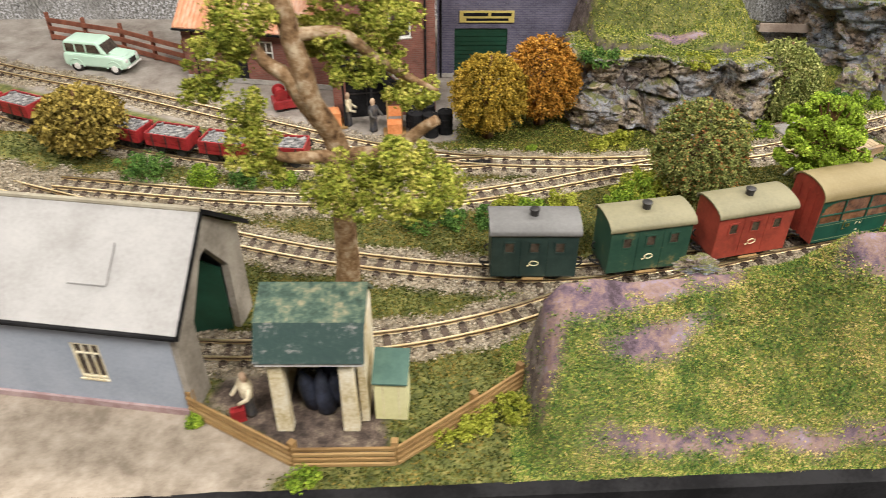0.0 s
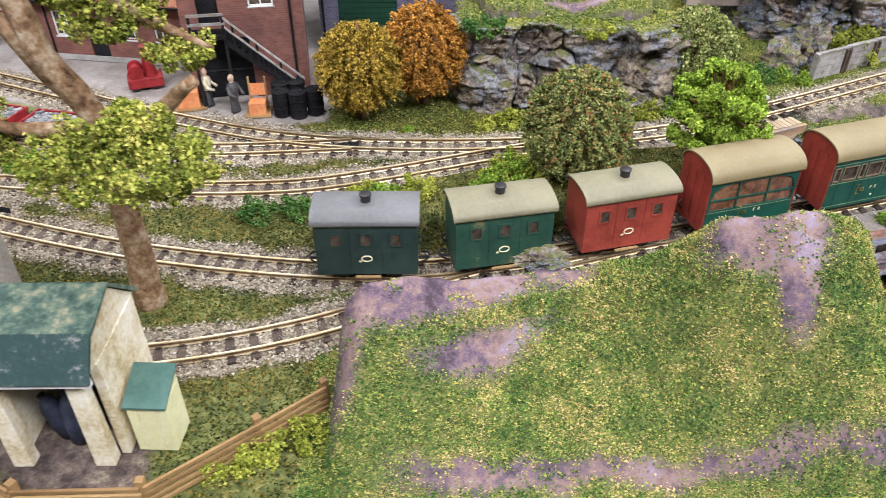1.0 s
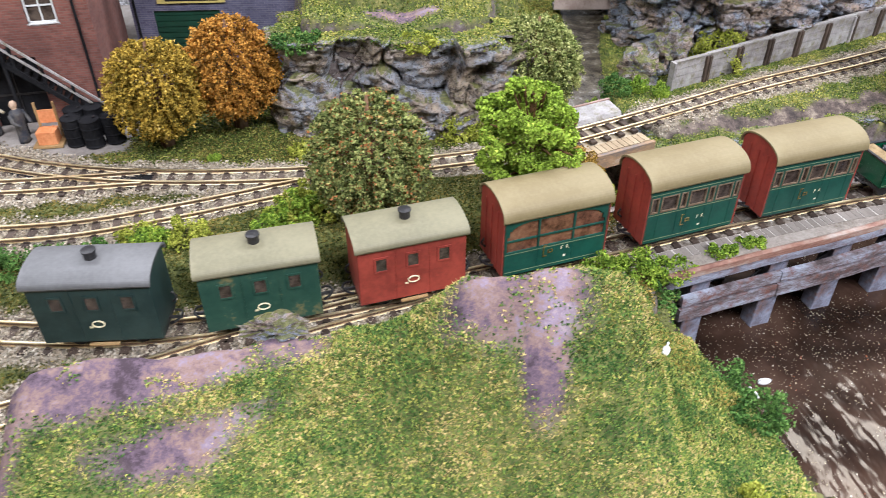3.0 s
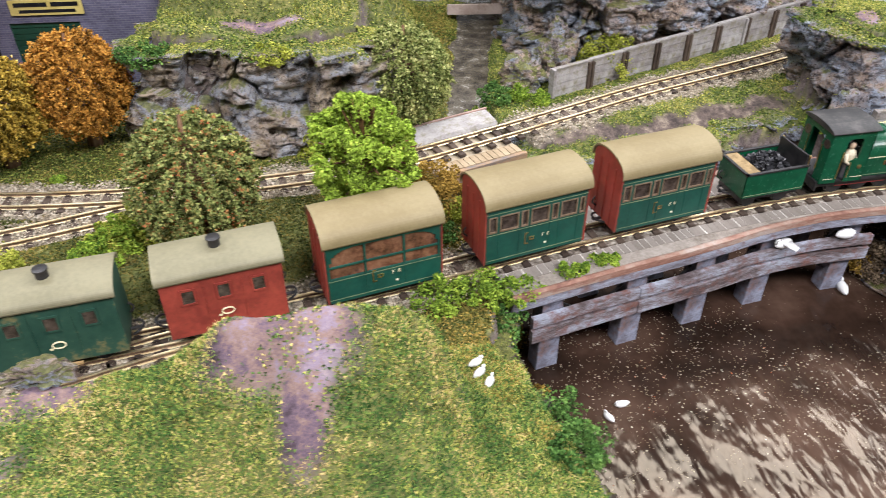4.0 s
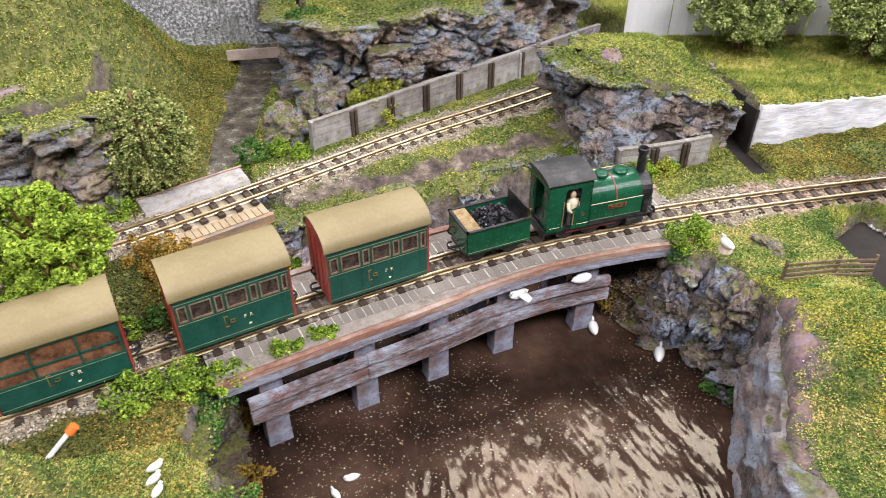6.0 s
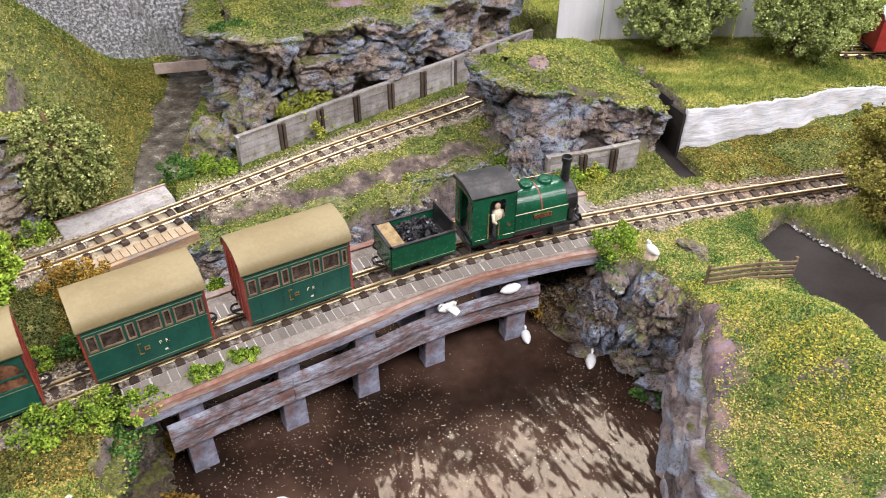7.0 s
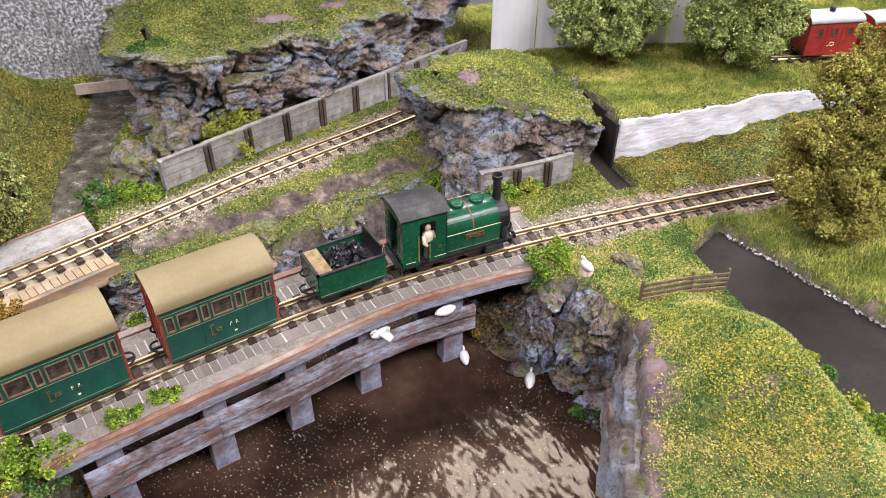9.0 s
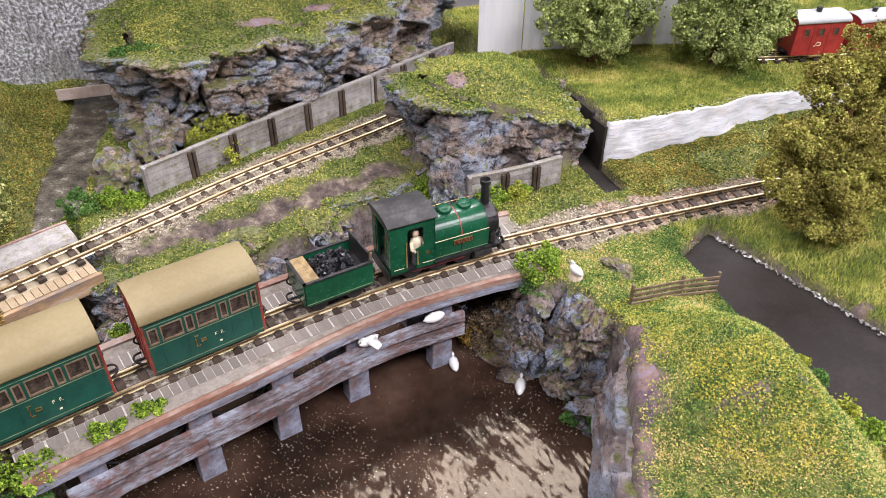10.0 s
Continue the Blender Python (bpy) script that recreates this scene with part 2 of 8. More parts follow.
def bump(nt, bsdf, height, cm, strength=0.6):
    b = nt.nodes.new("ShaderNodeBump")
    b.inputs["Strength"].default_value = strength
    b.inputs["Distance"].default_value = cm * CM
    nt.links.new(height, b.inputs["Height"])
    nt.links.new(b.outputs[0], bsdf.inputs["Normal"])


def surface(name, stops, cm=1.0, rough_=0.7, metal=0.0, relief=0.02, fine=0.15, vary="", squeeze=None, dirt=None, gloss_var=0.1, blotch=0.9, spread=0.75):
    """A worn surface: large blotches through a colour ramp, fine grain, optional variation by island or object, optional dirt colour."""
    m, nt, b = shader(name)
    big = noise_of(nt, cm, 5, 0.65, squeeze)
    small = noise_of(nt, fine, 3, 0.6, squeeze)
    fac = nt.nodes.new("ShaderNodeMath")
    fac.operation = "MULTIPLY_ADD"
    nt.links.new(small, fac.inputs[0])
    fac.inputs[1].default_value = 0.35
    shift = nt.nodes.new("ShaderNodeMath")
    shift.operation = "MULTIPLY_ADD"
    nt.links.new(big, shift.inputs[0])
    shift.inputs[1].default_value, shift.inputs[2].default_value = blotch, 0.33 - 0.5 * blotch
    out = shift.outputs[0]
    if vary:
        src = nt.nodes.new("ShaderNodeNewGeometry").outputs["Random Per Island"] if vary == "island" else nt.nodes.new("ShaderNodeObjectInfo").outputs["Random"]
        add = nt.nodes.new("ShaderNodeMath")
        add.operation = "MULTIPLY_ADD"
        nt.links.new(src, add.inputs[0])
        add.inputs[1].default_value = spread if vary == "island" else 0.3
        nt.links.new(out, add.inputs[2])
        sub = nt.nodes.new("ShaderNodeMath")
        sub.operation = "SUBTRACT"
        nt.links.new(add.outputs[0], sub.inputs[0])
        sub.inputs[1].default_value = spread / 2 if vary == "island" else 0.15
        out = sub.outputs[0]
    nt.links.new(out, fac.inputs[2])
    colour = ramp(nt, fac.outputs[0], stops) if vary else tones(nt, fac.outputs[0], stops)
    if dirt:
        d = ramp(nt, noise_of(nt, cm * 0.6, 6, 0.7), [(0.5, (0, 0, 0)), (0.68, (1, 1, 1))])
        colour = mix(nt, d, colour, dirt)
    nt.links.new(colour, b.inputs["Base Color"])
    r = nt.nodes.new("ShaderNodeMath")
    r.operation = "MULTIPLY_ADD"
    nt.links.new(small, r.inputs[0])
    r.inputs[1].default_value, r.inputs[2].default_value = gloss_var, rough_ - gloss_var / 2
    nt.links.new(r.outputs[0], b.inputs["Roughness"])
    b.inputs["Metallic"].default_value = metal
    if rough_ >= 0.8:
        b.inputs["Specular IOR Level"].default_value = 0.15
    if relief:
        bump(nt, b, small, relief)
    return m


def two(a, b):
    return [(0.3, a), (0.7, b)]


GRASS_KNOLL = surface("turf_bright", [(0.12, (0.0406, 0.0966, 0.0237)), (0.36, (0.1082, 0.2058, 0.0444)), (0.58, (0.23, 0.3094, 0.0667)), (0.8, (0.4864, 0.4634, 0.1037)), (0.9, (0.6083, 0.4634, 0.1932))], 1.9, 0.95, vary="island", relief=0, blotch=2.1, spread=0.85)
GRASS_DARK = surface("turf_olive", [(0.15, (0.026, 0.038, 0.009)), (0.42, (0.07, 0.088, 0.018)), (0.62, (0.125, 0.13, 0.028)), (0.8, (0.19, 0.15, 0.035)), (0.95, (0.3, 0.22, 0.06))], 2.4, 0.95, vary="island", relief=0, blotch=1.5, spread=0.85)
GRASS_YELLOW = surface("turf_yellow", [(0.1, (0.1, 0.14, 0.03)), (0.4, (0.26, 0.28, 0.05)), (0.62, (0.46, 0.42, 0.08)), (0.9, (0.65, 0.518, 0.08))], 3.0, 0.95, vary="island", relief=0, blotch=1.5, spread=0.85)
GRASS_HILL = surface("turf_hill", [(0.15, (0.0507, 0.0952, 0.0195)), (0.45, (0.152, 0.206, 0.0406)), (0.7, (0.321, 0.349, 0.0731)), (0.95, (0.541, 0.476, 0.13))], 4.0, 0.95, vary="island", relief=0, blotch=1.5, spread=0.85)
GRASS_LONG = surface("grass_long", [(0.15, (0.0949, 0.153, 0.0304)), (0.5, (0.286, 0.34, 0.061)), (0.75, (0.514, 0.492, 0.122)), (0.95, (0.797, 0.645, 0.244))], 2.0, 0.9, vary="island", relief=0, blotch=1.9, spread=0.5)
GRASS_RUST = surface("turf_rust", [(0.15, (0.07, 0.07, 0.015)), (0.45, (0.2, 0.17, 0.035)), (0.7, (0.36, 0.27, 0.06)), (0.95, (0.5, 0.33, 0.09))], 2.5, 0.95, vary="island", relief=0, blotch=1.5, spread=0.8)
STONES = surface("ballast_stone", [(0.08, (0.27, 0.215, 0.15)), (0.35, (0.4, 0.335, 0.245)), (0.65, (0.53, 0.46, 0.355)), (0.92, (0.62, 0.56, 0.47))], 2.0, 0.9, vary="island", relief=0)
STONES_PINK = surface("ballast_pink", [(0.1, (0.25, 0.15, 0.1)), (0.5, (0.5, 0.33, 0.24)), (0.9, (0.62, 0.5, 0.42))], 2.0, 0.9, vary="island", relief=0)


def rock_surface(name, warm, grey, cool, dark, rust, moss=0.5, pale=(0.6, 0.56, 0.54), grain=0.75):
    """Painted plaster rock: patches of warm, grey and cool paint, dark washes, pale dry-brushed spots, rusty stains and moss on what faces up."""
    m, nt, b = shader(name)
    hue = tones(nt, noise_of(nt, 1.7, 4, 0.6, (0.8, 0.8, 1.2)), [(0.4, warm), (0.47, grey), (0.51, grey), (0.57, cool)])
    fleck = ramp(nt, noise_of(nt, 0.14, 4, 0.7), [(0.37, (0.95, 0.95, 0.95)), (0.44, (0, 0, 0))])
    hue = mix(nt, fleck, hue, dark)
    fleck = ramp(nt, noise_of(nt, 0.17, 5, 0.75), [(0.53, (0, 0, 0)), (0.62, (0.8, 0.8, 0.8))])
    hue = mix(nt, fleck, hue, pale)
    wash = ramp(nt, noise_of(nt, grain, 9, 0.78, (0.8, 0.8, 1.7)), [(0.39, (1, 1, 1)), (0.47, (0.45, 0.45, 0.45)), (0.53, (0, 0, 0))])
    colour = mix(nt, wash, hue, dark)
    spots = ramp(nt, noise_of(nt, 0.4, 8, 0.75), [(0.54, (0, 0, 0)), (0.66, (0.9, 0.9, 0.9))])
    colour = mix(nt, spots, colour, pale)
    stain = ramp(nt, noise_of(nt, 1.1, 6, 0.75), [(0.56, (0, 0, 0)), (0.68, (0.8, 0.8, 0.8))])
    colour = mix(nt, stain, colour, rust)
    sep = nt.nodes.new("ShaderNodeSeparateXYZ")
    nt.links.new(nt.nodes.new("ShaderNodeNewGeometry").outputs["Normal"], sep.inputs[0])
    up = nt.nodes.new("ShaderNodeMath")
    up.operation = "MULTIPLY_ADD"
    nt.links.new(noise_of(nt, 0.9, 4, 0.6), up.inputs[0])
    up.inputs[1].default_value = 1.3
    nt.links.new(sep.outputs[2], up.inputs[2])
    reach = nt.nodes.new("ShaderNodeMath")
    reach.inputs[1].default_value = 0.35 * (moss - 1.0) - 0.38
    nt.links.new(up.outputs[0], reach.inputs[0])
    green = ramp(nt, reach.outputs[0], [(0.78, (0, 0, 0)), (0.95, (0.85, 0.85, 0.85))])
    tone = ramp(nt, noise_of(nt, 0.2, 3, 0.6), [(0.3, (0.08, 0.095, 0.025)), (0.7, (0.32, 0.33, 0.08))])
    colour = mix(nt, green, colour, tone)
    nt.links.new(colour, b.inputs["Base Color"])
    b.inputs["Roughness"].default_value = 0.75
    b.inputs["Specular IOR Level"].default_value = 0.3
    bump(nt, b, noise_of(nt, 0.3, 9, 0.85), 0.3, 1.0)
    return m


ROCK = rock_surface("painted_rock", (0.62, 0.47, 0.37), (0.54, 0.47, 0.46), (0.48, 0.54, 0.66), (0.06, 0.044, 0.038), (0.3, 0.19, 0.1), 0.45)
ROCK_TAN = rock_surface("painted_rock_tan", (0.6, 0.48, 0.35), (0.54, 0.45, 0.39), (0.5, 0.52, 0.58), (0.075, 0.055, 0.042), (0.3, 0.2, 0.1), 0.45, (0.6, 0.54, 0.46))
ROCK_BLUE = rock_surface("painted_rock_blue", (0.52, 0.4, 0.33), (0.46, 0.42, 0.44), (0.46, 0.52, 0.64), (0.05, 0.036, 0.034), (0.24, 0.15, 0.09), 0.25, (0.55, 0.56, 0.6))
ROCK_MAUVE = rock_surface("painted_rock_mauve", (0.58, 0.46, 0.42), (0.56, 0.52, 0.54), (0.52, 0.58, 0.7), (0.24, 0.18, 0.18), (0.25, 0.17, 0.15), 0.1, (0.46, 0.45, 0.47), 1.6)
ROCK_CRAG = rock_surface("painted_rock_brown", (0.4, 0.3, 0.24), (0.36, 0.31, 0.32), (0.5, 0.58, 0.76), (0.022, 0.015, 0.013), (0.34, 0.2, 0.1), 0.25, (0.5, 0.48, 0.48))
ROCK_MOSS = rock_surface("painted_rock_mossy", (0.6, 0.456, 0.36), (0.528, 0.456, 0.456), (0.456, 0.504, 0.6), (0.096, 0.072, 0.06), (0.36, 0.24, 0.12), 1.1)
ROCK_EARTH = rock_surface("painted_earth", (0.2, 0.15, 0.1), (0.15, 0.12, 0.09), (0.2, 0.17, 0.15), (0.05, 0.037, 0.028), (0.24, 0.14, 0.06), 0.9, (0.34, 0.3, 0.24))
RAIL = surface("rail_nickel", two((0.82, 0.66, 0.38), (0.92, 0.8, 0.54)), 2.0, 0.42, metal=1.0, relief=0.0)
# brown puts the shade under the rail head into the web's colour
RAIL_SIDE = surface("rail_side_shade", two((0.1, 0.06, 0.035), (0.2, 0.13, 0.08)), 1.0, 0.7, relief=0.01)
SLEEPER = surface("sleeper_brown", two((0.035, 0.022, 0.015), (0.1, 0.07, 0.05)), 0.5, 0.75, vary="object", relief=0.02, fine=0.08)
PLANK_GREY = surface("plank_grey", [(0.2, (0.16, 0.14, 0.13)), (0.5, (0.33, 0.31, 0.3)), (0.8, (0.47, 0.45, 0.43))], 0.8, 0.8, vary="object", relief=0.03, fine=0.1, dirt=(0.22, 0.2, 0.13))
PLANK_SIDE = surface("plank_weathered", [(0.2, (0.08, 0.06, 0.06)), (0.4, (0.17, 0.14, 0.145)), (0.55, (0.25, 0.235, 0.26)), (0.7, (0.32, 0.335, 0.4)), (0.9, (0.42, 0.45, 0.53))], 0.8, 0.6, relief=0.04, fine=0.1, squeeze=(0.35, 0.35, 1.4), dirt=(0.19, 0.08, 0.06), blotch=1.2)
DECK = surface("deck_stone", [(0.2, (0.19, 0.165, 0.14)), (0.5, (0.25, 0.222, 0.195)), (0.8, (0.3, 0.27, 0.24))], 1.2, 0.85, vary="object", relief=0.02, fine=0.1)
LEG = surface("leg_grey", [(0.2, (0.1, 0.085, 0.1)), (0.5, (0.2, 0.205, 0.26)), (0.8, (0.32, 0.345, 0.44))], 0.8, 0.7, relief=0.03, fine=0.12, dirt=(0.2, 0.1, 0.07))
IRON = surface("black_iron", two((0.008, 0.008, 0.009), (0.03, 0.028, 0.028)), 0.6, 0.45, relief=0.01)
GREEN_PAINT = surface("green_paint", two((0.004, 0.06, 0.026), (0.008, 0.095, 0.042)), 2.0, 0.26, relief=0.004)
COACH_GREEN = surface("coach_green", two((0.006, 0.055, 0.04), (0.012, 0.085, 0.06)), 1.6, 0.42, relief=0.005)
COACH_RED = surface("coach_red", two((0.22, 0.035, 0.025), (0.36, 0.06, 0.04)), 1.8, 0.5, relief=0.006)
ROOF_TAN = surface("roof_tan", two((0.225, 0.175, 0.082), (0.275, 0.222, 0.112)), 3.0, 0.6, relief=0.006)
ROOF_GREY = surface("roof_grey", two((0.12, 0.12, 0.12), (0.17, 0.17, 0.17)), 3.0, 0.55, relief=0.006)
ROOF_OLIVE = surface("roof_olive", two((0.186, 0.172, 0.103), (0.248, 0.227, 0.138)), 3.0, 0.6, relief=0.006)
VAN_DARK = surface("van_dark_green", two((0.012, 0.03, 0.028), (0.025, 0.05, 0.045)), 1.6, 0.5, relief=0.006)
WINDOW_DARK = surface("window_dark", two((0.03, 0.022, 0.018), (0.1, 0.075, 0.06)), 0.5, 0.15, relief=0)
ORANGE_WOOD = surface("inner_orange", two((0.2, 0.06, 0.025), (0.36, 0.13, 0.05)), 0.8, 0.4, relief=0.01)
CREAM = surface("cream_line", two((0.75, 0.66, 0.4), (0.8, 0.75, 0.55)), 1.0, 0.5, relief=0)
BRASS = surface("brass", two((0.7, 0.5, 0.2), (0.85, 0.66, 0.3)), 1.0, 0.3, metal=1.0, relief=0)
COAL = surface("coal", two((0.006, 0.006, 0.007), (0.04, 0.04, 0.045)), 0.3, 0.3, vary="island", relief=0.02, fine=0.1)
WOOD_TAN = surface("wood_tan", [(0.2, (0.17, 0.0935, 0.034)), (0.5, (0.323, 0.1955, 0.0765)), (0.8, (0.442, 0.2975, 0.136))], 0.9, 0.7, vary="object", relief=0.02, fine=0.1, squeeze=(0.3, 1, 1))
WOOD_RED = surface("wood_red", two((0.16, 0.05, 0.03), (0.28, 0.1, 0.06)), 0.9, 0.7, relief=0.02)
BARK = surface("bark", [(0.15, (0.035, 0.018, 0.01)), (0.5, (0.16, 0.085, 0.045)), (0.85, (0.3, 0.2, 0.12))], 0.5, 0.85, relief=0.08, fine=0.18, squeeze=(1, 1, 0.35))
BARK_PALE = surface("bark_pale", [(0.15, (0.06, 0.03, 0.015)), (0.5, (0.26, 0.16, 0.085)), (0.85, (0.5, 0.4, 0.28))], 0.6, 0.8, relief=0.08, fine=0.18)
WHITE_PAINT = surface("white_paint", two((0.62, 0.62, 0.6), (0.8, 0.8, 0.78)), 1.0, 0.5, relief=0.005)
PLASTER_WHITE = surface("plaster_white", [(0.2, (0.46, 0.46, 0.49)), (0.5, (0.64, 0.65, 0.7)), (0.8, (0.74, 0.74, 0.77))], 1.6, 0.85, relief=0.08, fine=0.3, squeeze=(0.5, 0.5, 3), dirt=(0.62, 0.58, 0.58))
PANEL_WHITE = surface("panel_white", [(0.2, (0.7632, 0.7738, 0.795)), (0.5, (0.8268, 0.8321, 0.848)), (0.8, (0.85, 0.85, 0.85))], 3.0, 0.5, relief=0.005)
BLACK_EDGE = surface("black_edge", two((0.006, 0.006, 0.007), (0.02, 0.02, 0.022)), 3.0, 0.85, relief=0.01)


def leaf(name, stops, cm=1.2, spread=0.5):
    m = surface(name, stops, cm, 0.85, vary="island", relief=0, blotch=1.3, spread=spread)
    return m


LEAF_LIME = leaf("leaf_lime", [(0.15, (0.0702, 0.101, 0.0165)), (0.5, (0.309, 0.349, 0.0495)), (0.85, (0.645, 0.585, 0.149))])
LEAF_GOLD = leaf("leaf_gold", [(0.12, (0.0952, 0.0769, 0.0138)), (0.45, (0.361, 0.246, 0.0343)), (0.75, (0.616, 0.42, 0.0688)), (0.95, (0.701, 0.512, 0.165))])
LEAF_ORANGE = leaf("leaf_orange", [(0.12, (0.108, 0.054, 0.0132)), (0.45, (0.432, 0.205, 0.033)), (0.75, (0.713, 0.356, 0.066)), (0.95, (0.756, 0.454, 0.132))])
LEAF_RED = leaf("leaf_red_flecked", [(0.1, (0.072, 0.0855, 0.027)), (0.35, (0.18, 0.225, 0.063)), (0.6, (0.333, 0.369, 0.117)), (0.8, (0.405, 0.405, 0.135)), (0.93, (0.504, 0.18, 0.0675))], 0.5, 0.8)
LEAF_BRIGHT = leaf("leaf_bright", [(0.12, (0.0759, 0.108, 0.0135)), (0.4, (0.253, 0.367, 0.045)), (0.65, (0.42, 0.593, 0.072)), (0.85, (0.55, 0.65, 0.1)), (0.97, (0.5, 0.32, 0.08))])
LEAF_PALE = leaf("leaf_pale", [(0.12, (0.0432, 0.0653, 0.018)), (0.4, (0.202, 0.248, 0.0648)), (0.7, (0.518, 0.535, 0.2)), (0.92, (0.792, 0.731, 0.33))])
LEAF_OLIVE = leaf("leaf_olive", [(0.12, (0.0659, 0.0652, 0.0158)), (0.4, (0.2766, 0.2383, 0.0564)), (0.6, (0.461, 0.4014, 0.1073)), (0.8, (0.5005, 0.5519, 0.1129)), (0.95, (0.7244, 0.7025, 0.2258))], 2.2)
LEAF_HILL = leaf("leaf_hill", [(0.12, (0.0759, 0.106, 0.0346)), (0.45, (0.285, 0.347, 0.101)), (0.75, (0.569, 0.636, 0.23)), (0.95, (0.673, 0.71, 0.374))])
LEAF_BROWN = leaf("leaf_brown", [(0.12, (0.072, 0.054, 0.012)), (0.45, (0.264, 0.204, 0.048)), (0.8, (0.48, 0.36, 0.096))])
BUSH_GREEN = leaf("bush_green", [(0.15, (0.0405, 0.0945, 0.0135)), (0.5, (0.21, 0.33, 0.036)), (0.85, (0.46, 0.58, 0.08))])
BUSH_DEEP = leaf("bush_deep", [(0.15, (0.022, 0.06, 0.014)), (0.5, (0.085, 0.185, 0.04)), (0.85, (0.2, 0.34, 0.08))])
BUSH_YELLOW = leaf("bush_yellow", [(0.15, (0.117, 0.143, 0.013)), (0.5, (0.351, 0.39, 0.052)), (0.85, (0.598, 0.585, 0.117))])
BUSH_DRY = leaf("bush_dry", [(0.15, (0.045, 0.03, 0.018)), (0.5, (0.17, 0.12, 0.075)), (0.85, (0.34, 0.26, 0.17))])
BUSH_RUST = leaf("bush_rust", [(0.15, (0.108, 0.072, 0.012)), (0.5, (0.336, 0.204, 0.036)), (0.85, (0.54, 0.36, 0.084))])


def brick_face(name, a, b, mortar, w=0.34, h=0.125):
    m, nt, bs = shader(name)
    sep = nt.nodes.new("ShaderNodeSeparateXYZ")
    nt.links.new(nt.nodes.new("ShaderNodeTexCoord").outputs["Object"], sep.inputs[0])
    add = nt.nodes.new("ShaderNodeMath")
    nt.links.new(sep.outputs[0], add.inputs[0])
    nt.links.new(sep.outputs[1], add.inputs[1])
    com = nt.nodes.new("ShaderNodeCombineXYZ")
    nt.links.new(add.outputs[0], com.inputs[0])
    nt.links.new(sep.outputs[2], com.inputs[1])
    br = nt.nodes.new("ShaderNodeTexBrick")
    nt.links.new(com.outputs[0], br.inputs["Vector"])
    for key, val in (("Color1", (*a, 1)), ("Color2", (*b, 1)), ("Mortar", (*mortar, 1)), ("Scale", 1.0), ("Mortar Size", 0.012 * CM), ("Brick Width", w * CM), ("Row Height", h * CM), ("Bias", 0.0)):
        br.inputs[key].default_value = val
    stain = ramp(nt, noise_of(nt, 2.5, 5, 0.6), [(0.35, (0.62, 0.6, 0.6)), (0.65, (1.1, 1.05, 1.0))])
    mul = nt.nodes.new("ShaderNodeMix")
    mul.data_type, mul.blend_type = "RGBA", "MULTIPLY"
    mul.inputs[0].default_value = 1.0
    nt.links.new(br.outputs[0], mul.inputs[6])
    nt.links.new(stain, mul.inputs[7])
    nt.links.new(mul.outputs[2], bs.inputs["Base Color"])
    bs.inputs["Roughness"].default_value = 0.85
    inv = nt.nodes.new("ShaderNodeMath")
    inv.operation = "SUBTRACT"
    inv.inputs[0].default_value = 1.0
    nt.links.new(br.outputs[1], inv.inputs[1])
    bump(nt, bs, inv.outputs[0], 0.02, 0.7)
    return m


BRICK_RED = brick_face("brick_red", (0.2, 0.075, 0.058), (0.28, 0.115, 0.09), (0.21, 0.14, 0.12))
BRICK_BLUE = brick_face("brick_blue", (0.1, 0.1, 0.17), (0.15, 0.15, 0.24), (0.22, 0.22, 0.28))
ROOF_RUST = surface("roof_rust", [(0.2, (0.42, 0.15, 0.07)), (0.5, (0.6, 0.27, 0.15)), (0.8, (0.68, 0.46, 0.35))], 2.5, 0.7, relief=0.03, squeeze=(1, 0.3, 0.3))
SHED_ROOF = surface("shed_roof_grey", [(0.2, (0.309, 0.302, 0.295)), (0.55, (0.389, 0.383, 0.383)), (0.85, (0.443, 0.436, 0.429))], 3.0, 0.6, relief=0.01)
SHED_CAP = surface("shed_cap_beige", two((0.26, 0.23, 0.17), (0.38, 0.35, 0.27)), 3.0, 0.65, relief=0.01)
SHED_WALL = surface("shed_wall_blue", [(0.2, (0.271, 0.312, 0.377)), (0.55, (0.344, 0.385, 0.459)), (0.85, (0.41, 0.443, 0.508))], 4.0, 0.7, relief=0.01)
SHED_END = surface("shed_end_stone", [(0.2, (0.2, 0.18, 0.15)), (0.5, (0.33, 0.3, 0.26)), (0.85, (0.44, 0.41, 0.36))], 2.5, 0.8, relief=0.02)
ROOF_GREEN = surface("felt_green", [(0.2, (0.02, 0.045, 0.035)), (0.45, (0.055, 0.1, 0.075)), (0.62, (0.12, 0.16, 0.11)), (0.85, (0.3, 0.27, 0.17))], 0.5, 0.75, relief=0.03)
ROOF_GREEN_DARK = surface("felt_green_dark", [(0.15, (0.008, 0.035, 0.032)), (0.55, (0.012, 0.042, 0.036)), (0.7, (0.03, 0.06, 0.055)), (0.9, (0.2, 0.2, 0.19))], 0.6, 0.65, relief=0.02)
CREAM_WALL = surface("cream_wall", [(0.15, (0.42, 0.33, 0.16)), (0.45, (0.64, 0.56, 0.38)), (0.8, (0.78, 0.74, 0.62))], 1.2, 0.75, relief=0.015)
LEMON_WALL = surface("lemon_wall", two((0.62, 0.6, 0.32), (0.72, 0.7, 0.42)), 1.5, 0.7, relief=0.01)
HUT_ROOF = surface("hut_roof_green", two((0.0471, 0.1119, 0.093), (0.0766, 0.1531, 0.124)), 1.0, 0.7, relief=0.01)
SACK = surface("sack_navy", two((0.012, 0.016, 0.03), (0.04, 0.05, 0.085)), 0.5, 0.6, relief=0.03)
